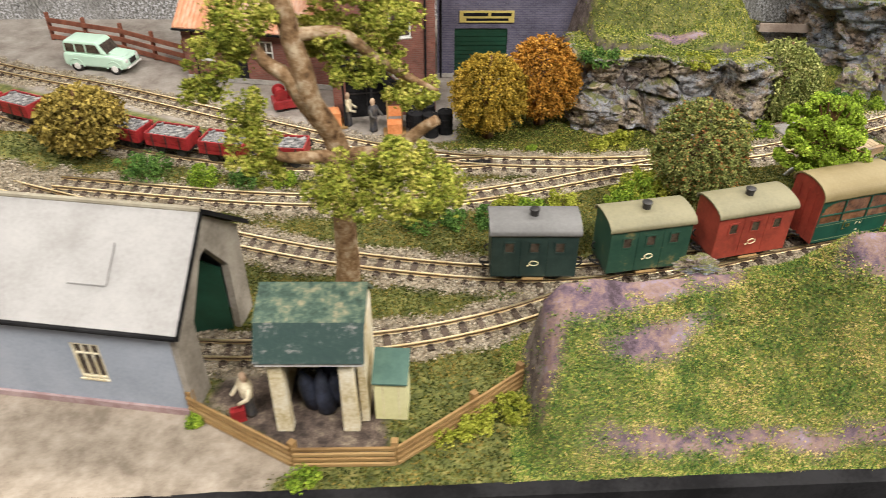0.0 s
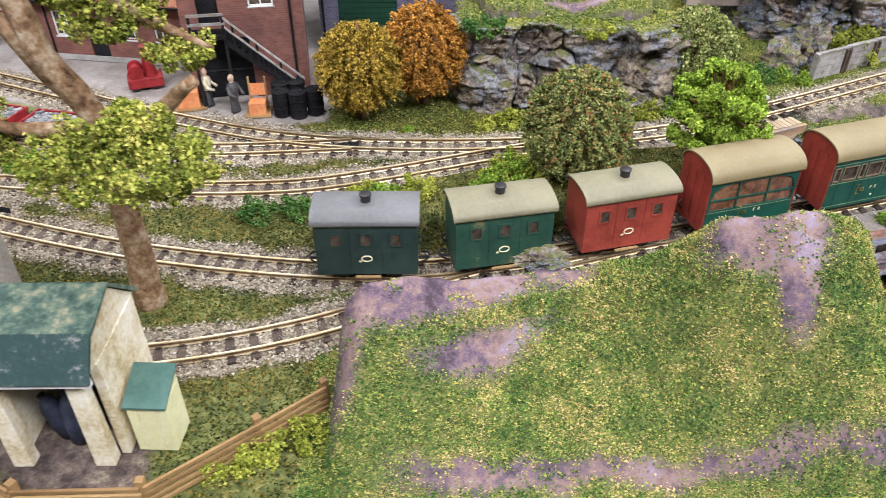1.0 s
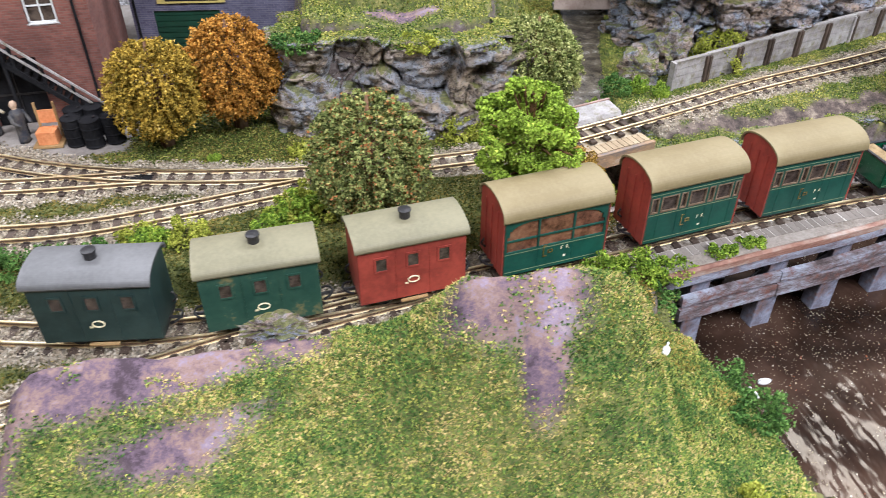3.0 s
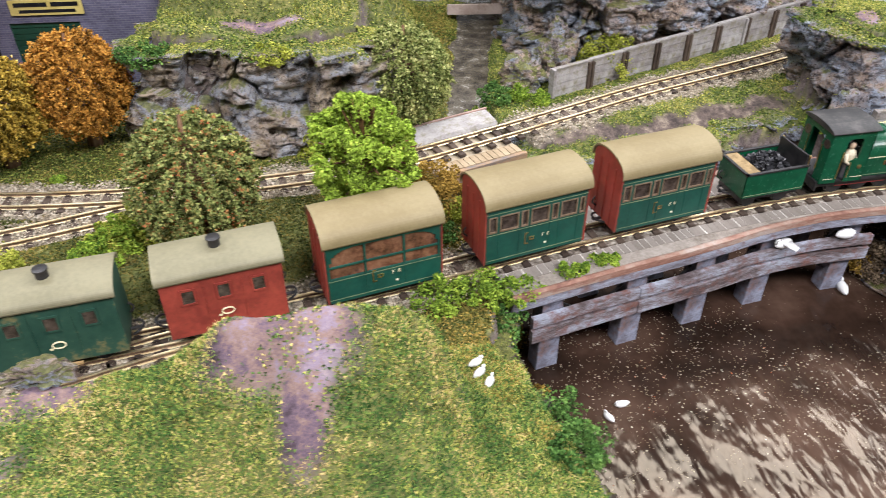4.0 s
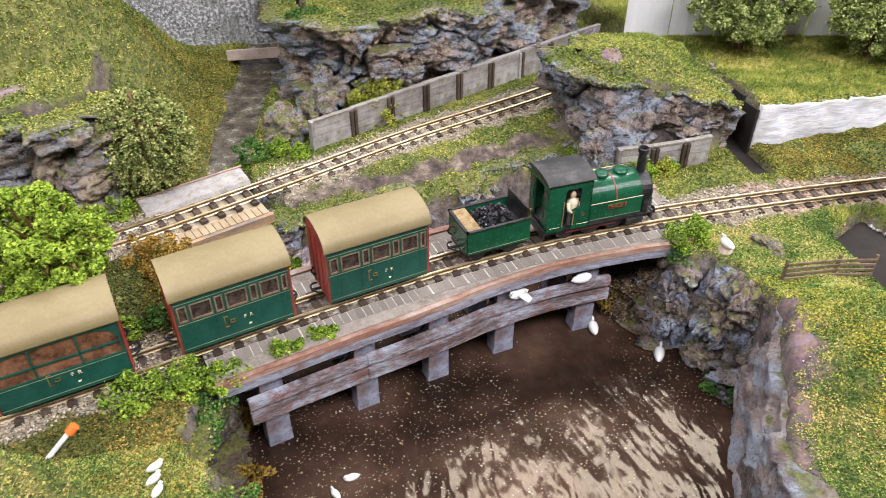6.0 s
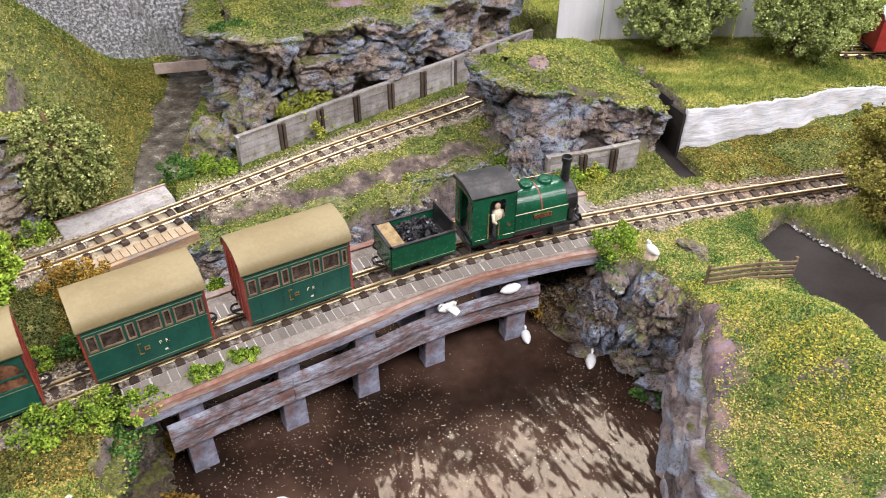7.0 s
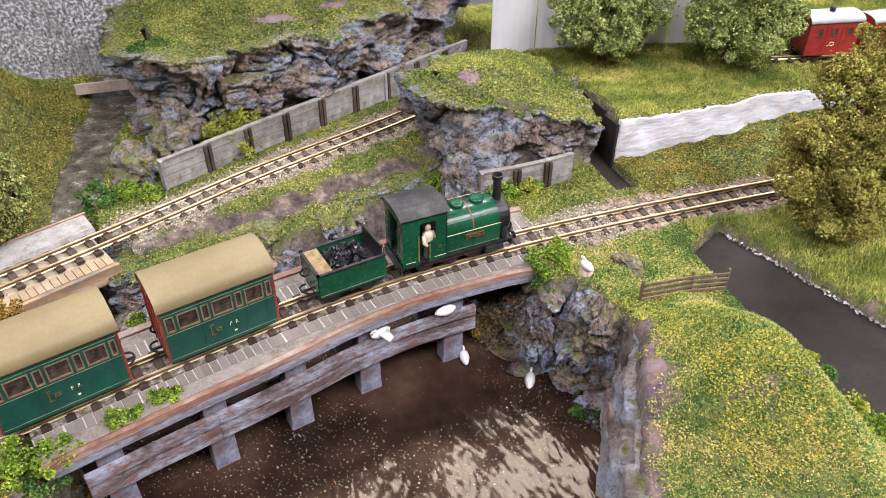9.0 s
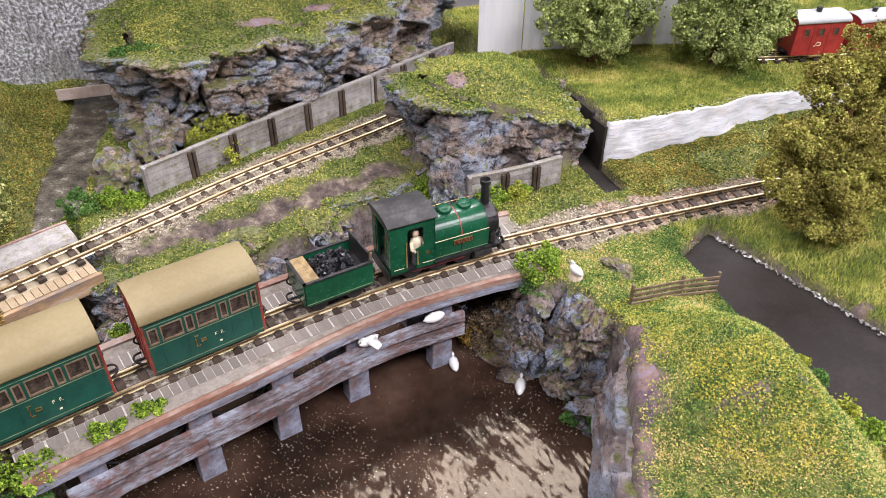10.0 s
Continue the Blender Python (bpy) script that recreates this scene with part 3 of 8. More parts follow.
DOOR_GREEN = surface("door_green", two((0.006, 0.04, 0.022), (0.01, 0.06, 0.035)), 1.5, 0.55, relief=0.005)
MINT = surface("mint_paint", two((0.5, 0.72, 0.6), (0.56, 0.77, 0.65)), 2.0, 0.3, relief=0.002)
CRATE = surface("crate_orange", two((0.62, 0.22, 0.08), (0.74, 0.31, 0.13)), 0.6, 0.65, relief=0.01)
RED_PAINT = surface("wagon_red", two((0.2, 0.012, 0.015), (0.34, 0.025, 0.03)), 0.8, 0.45, relief=0.006)
SLATE_LOAD = surface("slate_load", [(0.2, (0.1, 0.1, 0.105)), (0.5, (0.19, 0.19, 0.195)), (0.85, (0.32, 0.31, 0.3))], 0.5, 0.7, vary="island", relief=0.02)
SIGN_YELLOW = surface("sign_yellow", two((0.5, 0.4, 0.12), (0.6, 0.5, 0.18)), 1.0, 0.5, relief=0)
CHANNEL = surface("channel_grey", two((0.022, 0.018, 0.016), (0.036, 0.031, 0.028)), 5.0, 0.62, relief=0.004)
CHANNEL.node_tree.nodes["Principled BSDF"].inputs["Specular IOR Level"].default_value = 0.12
SKIN = surface("figurine_paint", two((0.45, 0.3, 0.2), (0.55, 0.4, 0.28)), 0.4, 0.6, relief=0)
CLOTH_DARK = surface("figurine_dark", two((0.03, 0.035, 0.05), (0.1, 0.09, 0.08)), 0.4, 0.7, relief=0)
CLOTH_PALE = surface("figurine_pale", two((0.5, 0.4, 0.25), (0.72, 0.66, 0.5)), 0.6, 0.7, relief=0)
BIRD_WHITE = surface("bird_white", two((0.76, 0.76, 0.74), (0.82, 0.82, 0.82)), 1.0, 0.5, relief=0)
ORANGE = surface("orange_paint", two((0.7, 0.16, 0.03), (0.8, 0.22, 0.04)), 1.0, 0.5, relief=0)
CONCRETE = surface("concrete", two((0.3, 0.29, 0.27), (0.46, 0.44, 0.42)), 1.0, 0.85, relief=0.02)


def water_surface():
    m, nt, b = shader("brown_water")
    colour = tones(nt, noise_of(nt, 5, 5, 0.6), [(0.25, (0.016, 0.0095, 0.007)), (0.5, (0.04, 0.0225, 0.0155)), (0.75, (0.078, 0.047, 0.033))])
    speck = ramp(nt, noise_of(nt, 0.16, 2, 0.5), [(0.74, (0, 0, 0)), (0.78, (1, 1, 1))])
    nt.links.new(mix(nt, speck, colour, (0.5, 0.42, 0.3)), b.inputs["Base Color"])
    b.inputs["Roughness"].default_value = 0.12
    b.inputs["IOR"].default_value = 1.33
    w = noise_of(nt, 2.1, 3, 0.5, (1.25, 0.5, 1.0), turn=-28)
    bump(nt, b, w, 0.42, 0.7)
    b.inputs["Specular IOR Level"].default_value = 0.4
    b.inputs["Specular Tint"].default_value = (1.0, 0.86, 0.62, 1)
    return m


WATER_MAT = water_surface()


def backdrop_face():
    """Printed meadow of grey stems and pale flower heads."""
    m, nt, b = shader("backscene_print")
    low = tones(nt, noise_of(nt, 0.3, 9, 0.9, (1.6, 1.6, 0.5)), [(0.36, (0.03, 0.03, 0.03)), (0.5, (0.18, 0.18, 0.17)), (0.66, (0.42, 0.42, 0.41))])
    flower = ramp(nt, noise_of(nt, 0.2, 3, 0.7), [(0.5, (0, 0, 0)), (0.58, (0.75, 0.75, 0.75))])
    flower = mix(nt, ramp(nt, noise_of(nt, 3.0, 3, 0.6), [(0.34, (0.1, 0.1, 0.1)), (0.5, (1, 1, 1))]), (0.0, 0.0, 0.0), flower)
    fog = ramp(nt, noise_of(nt, 7.0, 3, 0.5), [(0.45, (0, 0, 0)), (0.7, (0.35, 0.35, 0.35))])
    nt.links.new(mix(nt, fog, mix(nt, flower, low, (0.74, 0.75, 0.81)), (0.56, 0.56, 0.58)), b.inputs["Base Color"])
    b.inputs["Roughness"].default_value = 0.6
    return m


BACKSCENE = backdrop_face()
BROOK = surface("brook_bed", [(0.2, (0.04, 0.032, 0.022)), (0.45, (0.095, 0.08, 0.055)), (0.7, (0.14, 0.12, 0.085)), (0.97, (0.4, 0.38, 0.33))], 0.8, 0.2, relief=0.05, fine=0.1, blotch=1.2)


def ground_face():
    m, nt, b = shader("modelled_ground")

    def mask(name):
        n = nt.nodes.new("ShaderNodeAttribute")
        n.attribute_name = name
        return n.outputs["Fac"]

    earth = tones(nt, noise_of(nt, 0.9, 9, 0.8), [(0.3, (0.03, 0.022, 0.018)), (0.48, (0.09, 0.065, 0.055)), (0.6, (0.15, 0.115, 0.09)), (0.72, (0.28, 0.23, 0.17))])
    turf = tones(nt, noise_of(nt, 0.7, 9, 0.85), [(0.25, (0.035, 0.045, 0.012)), (0.45, (0.09, 0.105, 0.026)), (0.58, (0.16, 0.165, 0.045)), (0.75, (0.3, 0.26, 0.09))])
    bed = tones(nt, noise_of(nt, 0.35, 4, 0.7), [(0.25, (0.1, 0.085, 0.065)), (0.5, (0.27, 0.23, 0.17)), (0.75, (0.42, 0.37, 0.29))])
    yard = tones(nt, noise_of(nt, 2.5, 8, 0.75), [(0.25, (0.2, 0.17, 0.15)), (0.55, (0.31, 0.28, 0.25)), (0.8, (0.4, 0.37, 0.34))])
    court = tones(nt, noise_of(nt, 1.6, 8, 0.75), [(0.25, (0.19, 0.155, 0.12)), (0.55, (0.33, 0.28, 0.225)), (0.8, (0.44, 0.38, 0.32))])
    bare = tones(nt, noise_of(nt, 2.0, 10, 0.85), [(0.3, (0.05, 0.032, 0.042)), (0.43, (0.135, 0.092, 0.125)), (0.49, (0.19, 0.122, 0.118)), (0.56, (0.26, 0.172, 0.135)), (0.64, (0.22, 0.172, 0.24)), (0.75, (0.33, 0.26, 0.26))])
    rock = tones(nt, noise_of(nt, 0.6, 9, 0.85), [(0.3, (0.03, 0.025, 0.022)), (0.5, (0.13, 0.1, 0.09)), (0.8, (0.3, 0.26, 0.25))])
    c = mix(nt, mask("grass"), earth, turf)
    c = mix(nt, mask("yard"), c, yard)
    c = mix(nt, mask("court"), c, court)
    c = mix(nt, mask("bare"), c, bare)
    c = mix(nt, mask("steep"), c, rock)
    c = mix(nt, mask("bed"), c, bed)
    nt.links.new(c, b.inputs["Base Color"])
    b.inputs["Roughness"].default_value = 0.92
    bump(nt, b, noise_of(nt, 0.22, 4, 0.65), 0.05, 0.6)
    return m


# ---- the ground: one sheet over the whole board ----
GX, GY = np.arange(-46, 88.01, 0.25), np.arange(15.0, 66.01, 0.25)
gx, gy = np.meshgrid(GX, GY)
gy = np.where(np.arange(len(GY))[:, None] == 0, front_edge(gx), np.maximum(gy, front_edge(gx)))
gz = ground_height(gx, gy)
slope = np.hypot(*np.gradient(gz, 0.25))
MAIN_LEFT, MAIN_RIGHT = MAIN[MAIN[:, 0] < 24.2], MAIN[MAIN[:, 0] > 46.2]
COURT = [(-46, 10), (-46, 24), (-9.8, 20.6), (-5.2, 17.5), (-6.2, 16.9), (-7.5, 10)]
PAVED = [(-46, 66), (-46, 55.5), (-31, 50.2), (-13, 43.0), (-3, 41.2), (1.0, 42.0), (1.0, 50), (10, 52), (10, 66)]
SCAR = spline([(46.8, 29.2), (46.1, 28.0), (45.4, 26.6), (44.5, 25.2), (43.7, 23.6), (43.2, 20)])
BALD = ((14.8, 46.6, 2.0, 0.55), (45.6, 45.6, 0.4, 0.7), (37.5, 54.6, 1.6, 0.5), (41, 56, 1.2, 0.5))
FLOOR_EARTH = [(-9.5, 20.6), (-5.2, 17.7), (-2.0, 18.2), (-2.6, 22.2), (-9.0, 22.4)]


def zones(x, y, z, steepness):
    d = np.minimum.reduce([far_from(x, y, l) for l in (YARD[YARD[:, 0] < 50], WAGON, LOOP, SIDING, MAIN_LEFT, MAIN_RIGHT)])
    ragged = 0.35 * rough(x, y, 0.9, 41)
    out = {"bed": step(1.65, 1.1, d + ragged), "yard": step(-0.3, 0.3, inside(x, y, PAVED) + 0.3 * ragged), "court": step(-0.2, 0.2, inside(x, y, COURT))}
    knoll = step(0.4, 1.0, z) * step(3, 4, x) * step(25, 24, x) * step(28, 26, y)
    back = np.interp(x, [3, 5, 10.5, 14, 18, 22, 25], [22.0, 22.9, 24.4, 24.2, 23.6, 24.6, 26.5])
    fray = 0.5 * rough(x, y, 1.6, 43) + 0.4 * ragged
    patch = step(0.65, -0.25, back - y - np.interp(x, [4, 6, 9, 12, 13], [1.4, 1.1, 0.6, 0.4, -1]) + 0.5 * fray)
    patch = np.maximum(patch, step(0.6, -0.2, x - 4.9 + 0.9 * fray + 0.3 * (22.4 - y)))
    patch = np.maximum(patch, step(0.55, -0.35, np.hypot((x - 8.2) / 2.6, (y - 21.5 - 0.32 * (x - 8.2)) / 0.7) - 0.75 + 0.5 * fray))
    patch = np.maximum(patch, step(0.65, -0.25, np.hypot((x - 17.4) / 1.5, (y - 23.4) / 0.8) - 1.1 + 0.5 * fray))
    patch = np.maximum(patch, step(0.55, -0.25, np.hypot((x - 18.0) / 0.5, (y - 21.9) / 1.2) - 1.0 + 0.6 * fray))
    band = 0.95 * step(0.5, 0.16, np.abs(y - front_edge(x) - 1.1 + 0.2 * wave(x, y, 4, 51)) + ragged * 0.7) * step(4.5, 7, x) * step(24.5, 22, x)
    patch = np.maximum(patch, 0.7 * step(0.55, 0.95, wave(x + 0.4 * y, y - 0.3 * x, 2.4, 57) + 0.5 * ragged))
    spots = step(1.1, 0.7, np.minimum.reduce([np.hypot((x - a) / p, (y - b) / q) for a, b, p, q in BALD]) + ragged)
    out["bare"] = np.clip(knoll * patch + band + spots + step(0.75, 0.3, far_from(x, y, SCAR) + 1.1 * ragged + 0.25 * wave(x, y, 1.2, 59)) + 0.7 * step(0.72, 1.0, wave(x, y, 1.0, 58) + ragged) * step(44, 45, x) * step(33, 31, y), 0, 1)
    path = step(0.8, 0.35, np.abs(y - (42.4 + 0.235 * (x - 27.3) + 0.3 * wave(x, y, 2.5, 65)) + 0.9 * ragged)) * step(26.5, 27.5, x) * step(44, 42, x)
    out["steep"] = step(2.6, 3.6, steepness + ragged) * step(9, 7.5, z) + step(-1.2, -2.0, z)
    out["steep"] = np.clip(out["steep"], 0, 1)
    earth = step(-0.2, 0.2, inside(x, y, FLOOR_EARTH))
    out["grass"] = np.clip(1 - earth - path - out["bed"] - out["yard"] - out["court"] - out["bare"] - out["steep"] - step(1.3, 0.8, far_from(x, y, CREEK)), 0, 1)
    return out


ZONE = zones(gx, gy, gz, slope)
rows_, cols_ = gx.shape
index = np.arange(rows_ * cols_).reshape(rows_, cols_)
quads = np.stack([index[:-1, :-1], index[:-1, 1:], index[1:, 1:], index[1:, :-1]], -1).reshape(-1, 4)
ground_mesh = fast_mesh("ground", np.stack([gx.ravel(), gy.ravel(), gz.ravel()], 1), quads, ground_face(), True)
for key, val in ZONE.items():
    ground_mesh.attributes.new(key, "FLOAT", "POINT").data.foreach_set("value", val.ravel().astype(np.float32))
tagged(new("ground", ground_mesh), "sculpted layout ground with turf, bare earth and gravel", "ground", kind="structure")

edge = Shape()
ex = np.arange(-46, 88.01, 0.5)
ey = front_edge(ex)
ez = np.minimum(ground_height(ex, ey), 1.2) + 0.03 + 0.05 * rough(ex, ex * 0, 0.8, 6)
n_ = len(ex)
edge.add([(a, b - 0.5, -9) for a, b in zip(ex, ey)] + [(a, b - 0.5, c) for a, b, c in zip(ex, ey, np.minimum(ez, -0.3))] + [(a, b + 0.05, c) for a, b, c in zip(ex, ey, ez)] + [(a, b + 0.05, -9) for a, b in zip(ex, ey)],
         [(r * n_ + k, r * n_ + k + 1, (r + 1) * n_ + k + 1, (r + 1) * n_ + k) for r in range(3) for k in range(n_ - 1)])
tagged(link("trim", edge, BLACK_EDGE), "black painted front edge of the layout board", "board edge", kind="structure")

tagged(link("trim", Shape().box(-45.6, 87.6, 17.2, 65.6, -100, -8.4), BLACK_EDGE), "plain black skirt around the layout's underframe", "board skirt", kind="structure")
pond = Shape()
pond.add([(20, 15.5, WATER), (47.5, 15.5, WATER), (47.5, 46, WATER), (20, 46, WATER)], [(0, 1, 2, 3)])
tagged(link("water", pond, WATER_MAT), "dark brown glossy pond water with floating specks", "water", kind="structure")
brook = Shape()
brook.add([(22.5, 45.4, -1.75), (28.5, 45.4, -1.75), (28.6, 46.8, -1.12), (22.5, 46.8, -1.12), (28.8, 50, -0.62), (23, 50, -0.62), (30.5, 62.8, -0.44), (23.5, 62.8, -0.44)], [(0, 1, 2, 3), (3, 2, 4, 5), (5, 4, 6, 7)])
tagged(link("water", brook, BROOK), "shallow brown stream below the grassy hill", "water", kind="structure")
canal = Shape()
canal.add([(50, 11, -0.8), (63, 11, -0.8), (63, 36.5, -0.8), (50, 36.5, -0.8)], [(0, 1, 2, 3)]).add([(51, 38.6, -0.8), (55, 38.6, -0.8), (55, 53, -0.8), (51, 53, -0.8)], [(0, 1, 2, 3)])
tagged(link("road", canal, CHANNEL), "smooth dark grey channel between two boards", "channel", kind="structure")


# ---- scatter: turf crumbs, ballast stones, long grass ----
def crumbs(name, x, y, z, size, material, flat=0.8, seed=0, up=0.0):
    """Small four-sided crumbs at the given places."""
    rng = np.random.RandomState(seed)
    n = len(x)
    base = np.array([(1, 1, 1), (1, -1, -1), (-1, 1, -1), (-1, -1, 1)], float) * 0.6
    q = rng.normal(size=(n, 4))
    q /= np.linalg.norm(q, axis=1)[:, None]
    w, a, b, c = q.T
    rot = np.stack([1 - 2 * (b * b + c * c), 2 * (a * b - c * w), 2 * (a * c + b * w), 2 * (a * b + c * w), 1 - 2 * (a * a + c * c), 2 * (b * c - a * w), 2 * (a * c - b * w), 2 * (b * c + a * w), 1 - 2 * (a * a + b * b)], 1).reshape(n, 3, 3)
    v = np.einsum("nij,kj->nki", rot, base) * (size * rng.uniform(0.6, 1.4, n))[:, None, None]
    v[..., 2] *= flat
    v += np.stack([x, y, z + up], 1)[:, None, :]
    f = (np.array([(0, 1, 2), (0, 3, 1)])[None] + 4 * np.arange(n)[:, None, None]).reshape(-1, 3)
    me = fast_mesh(name, v.reshape(-1, 3), f, material)
    return new(name, me)


def sample(x0, x1, y0, y1, per_cm2, seed):
    rng = np.random.RandomState(seed)
    n = int((x1 - x0) * (y1 - y0) * per_cm2)
    x, y = rng.uniform(x0, x1, n), rng.uniform(y0, y1, n)
    keep = y > front_edge(x) + 0.05
    x, y = x[keep], y[keep]
    i, j = (y - 15.0) / 0.25, (x + 46) / 0.25
    i0, j0 = np.clip(i.astype(int), 0, rows_ - 2), np.clip(j.astype(int), 0, cols_ - 2)
    u, w = i - i0, j - j0
    pick = lambda g: (g[i0, j0] * (1 - u) * (1 - w) + g[i0 + 1, j0] * u * (1 - w) + g[i0, j0 + 1] * (1 - u) * w + g[i0 + 1, j0 + 1] * u * w)
    return x, y, pick(gz), {k: pick(g) for k, g in ZONE.items()}, pick(slope)


def turf(name, label, box, per, size, material, seed, where=None):
    x, y, z, zone, sl = sample(*box, per, seed)
    rng = np.random.RandomState(seed + 1)
    chance = zone["grass"] + 0.4 * zone["bare"] * (wave(x, y, 0.9, 3) + 0.7 * wave(x, y, 0.3, 4) > 0.35)
    keep = (rng.rand(len(x)) < chance) & (z > -3.0)
    if where is not None:
        keep &= where(x, y, z)
    ob = crumbs(name, x[keep], y[keep], z[keep], size, material, 0.8, seed, 0.02)
    return tagged(ob, label, "turf", kind="stuff")


turf("turf", "green and yellow crumbed turf on the front knoll", (2.5, 26, 15.5, 28.5), 360, 0.046, GRASS_KNOLL, 11)
turf("turf", "dark olive crumbed turf around the shed and sidings", (-34, 2.6, 16, 43.5), 110, 0.06, GRASS_DARK, 12)
turf("turf", "olive green crumbed turf between the tracks", (2.5, 25, 28.5, 44), 230, 0.05, GRASS_DARK, 13)
turf("turf", "mixed green turf on the hill behind the rocks", (0, 26, 40, 66), 125, 0.06, GRASS_HILL, 14)
turf("turf", "mixed green turf beside the upper line", (25, 72, 37.5, 66), 125, 0.056, GRASS_HILL, 15)
turf("turf", "green turf around the rounded mound", (43, 53.6, 15.8, 37.5), 300, 0.046, GRASS_KNOLL, 16)
turf("turf", "patches of yellow flowers on the rounded mound", (45, 53.4, 17, 32), 330, 0.048, GRASS_YELLOW, 17, lambda x, y, z: (wave(x, y, 1.9, 71) + 0.7 * step(4.5, 1.5, np.hypot(x - 48.2, (y - 26.0) / 1.5)) + 0.35 * wave(x, y, 0.6, 73)) > 0.25)

turf("turf", "rusty olive turf on the flank above the water", (20.5, 25.2, 24, 31), 200, 0.055, GRASS_RUST, 18, lambda x, y, z: (wave(x, y, 1.6, 75) > -0.35) & (z < 2.2))
turf("turf", "rusty olive turf above the stream gully", (21.3, 24.5, 33.5, 40), 200, 0.055, GRASS_RUST, 19, lambda x, y, z: wave(x, y, 1.6, 76) + 0.6 * (x - 22.5) > -0.2)
turf("turf", "rusty olive turf on the hill beside the stream", (19.5, 26, 44.5, 62), 170, 0.055, GRASS_RUST, 25, lambda x, y, z: wave(x, y, 1.8, 77) + 0.5 * (x - 22.5) > 0.0)
turf("turf", "ochre olive turf below the white embankment", (52.9, 72, 38.3, 42.6), 190, 0.055, GRASS_RUST, 27, lambda x, y, z: wave(x, y, 1.6, 78) > -0.4)
x, y, z, zone, _ = sample(-40, 50, 22, 58, 150, 21)
keep = (np.random.RandomState(5).rand(len(x)) < zone["bed"]) & (z > -0.8)
tagged(crumbs("ballast", x[keep], y[keep], z[keep], 0.062, STONES, 0.8, 22, 0.07), "pale tan and grey ballast stones along the tracks", "ballast", kind="stuff")
x, y, z, zone, _ = sample(50, 82, 33, 41, 90, 23)
keep = (np.random.RandomState(6).rand(len(x)) < zone["bed"]) & (z > -0.9)
tagged(crumbs("ballast", x[keep], y[keep], z[keep], 0.085, STONES_PINK, 0.8, 24, 0.0), "pinkish ballast stones beyond the viaduct", "ballast", kind="stuff")


def blades(name, label, box, per, length, material, seed, where, wide=0.022, lie=(0.25, 0.9)):
    x, y, z, zone, _ = sample(*box, per, seed)
    rng = np.random.RandomState(seed)
    keep = (rng.rand(len(x)) < zone["grass"]) & where(x, y, z)
    x, y, z = x[keep], y[keep], z[keep]
    n = len(x)
    a, tip = rng.uniform(0, math.tau, n), rng.uniform(*lie, (n, 1))
    d = np.stack([np.cos(a), np.sin(a), np.zeros(n)], 1)
    s = np.stack([-np.sin(a), np.cos(a), np.zeros(n)], 1) * wide
    l = length * rng.uniform(0.5, 1.3, (n, 1))
    foot = np.stack([x, y, z - 0.02], 1)
    top = foot + d * l * tip + np.array([0, 0, 1.0]) * l * np.sqrt(1 - tip ** 2)
    v = np.stack([foot - s, foot + s, top], 1).reshape(-1, 3)
    return tagged(new(name, fast_mesh(name, v, np.arange(3 * n).reshape(n, 3), material)), label, "grass", kind="stuff")


blades("short_grass", "short flattened green and straw static grass on the knoll", (2.5, 26, 15.5, 28.5), 600, 0.13, GRASS_KNOLL, 34, lambda x, y, z: z > -2, 0.026, (0.6, 0.97))
blades("short_grass", "short flattened static grass on the rounded mound", (43.5, 53.4, 16, 36), 450, 0.13, GRASS_KNOLL, 35, lambda x, y, z: z > -2, 0.026, (0.6, 0.97))
blades("short_grass", "short static grass beside the upper line and on the outcrop", (25, 53.5, 37.5, 60), 180, 0.15, GRASS_HILL, 36, lambda x, y, z: z > -2, 0.028, (0.5, 0.95))
blades("short_grass", "short olive static grass between the tracks", (-12, 25, 22, 44), 200, 0.15, GRASS_DARK, 37, lambda x, y, z: z > -2, 0.028, (0.5, 0.95))
blades("long_grass", "long pale green static grass on the meadow", (52, 84, 38, 64), 330, 0.22, GRASS_LONG, 31, lambda x, y, z: z > 0.5)
blades("long_grass", "long green static grass beside the grey channel", (53, 84, 18, 37), 300, 0.3, GRASS_LONG, 32, lambda x, y, z: z > -1.0)
blades("long_grass", "short tufts of grass on the hill slope", (8, 25, 46, 64), 60, 0.3, GRASS_HILL, 33, lambda x, y, z: z > 0)


# ---- tracks ----
def normals(line):
    d = np.gradient(line[:, :2], axis=0)
    d /= np.linalg.norm(d, axis=1)[:, None]
    return np.stack([-d[:, 1], d[:, 0]], 1)


def swept(line, section, shape=None, zshift=0.0):
    """Draws a closed section of (offset to the left, height) along a line of the plan."""
    shape = shape or Shape()
    nrm, k = normals(line), len(section)
    v = [(p[0] + o * n[0], p[1] + o * n[1], h + zshift) for p, n in zip(line, nrm) for o, h in section]
    f = [(i * k + a, i * k + (a + 1) % k, (i + 1) * k + (a + 1) % k, (i + 1) * k + a) for i in range(len(line) - 1) for a in range(k)]
    f += [tuple(range(k))[::-1], tuple(range((len(line) - 1) * k, len(line) * k))]
    return shape.add(v, f)


SLEEPER_SHAPE = Shape().prism([(-0.17, -0.34), (0.17, -0.34), (0.17, -0.22), (0.14, -0.19), (-0.14, -0.19), (-0.17, -0.22)], -0.88, 0.88, "y")
for side_ in (-0.5, 0.5):
    for o_ in (-0.13, 0.13):
        SLEEPER_SHAPE.box(-0.1, 0.1, side_ + o_ - 0.035, side_ + o_ + 0.035, -0.2, -0.13)
sleeper_mesh = None


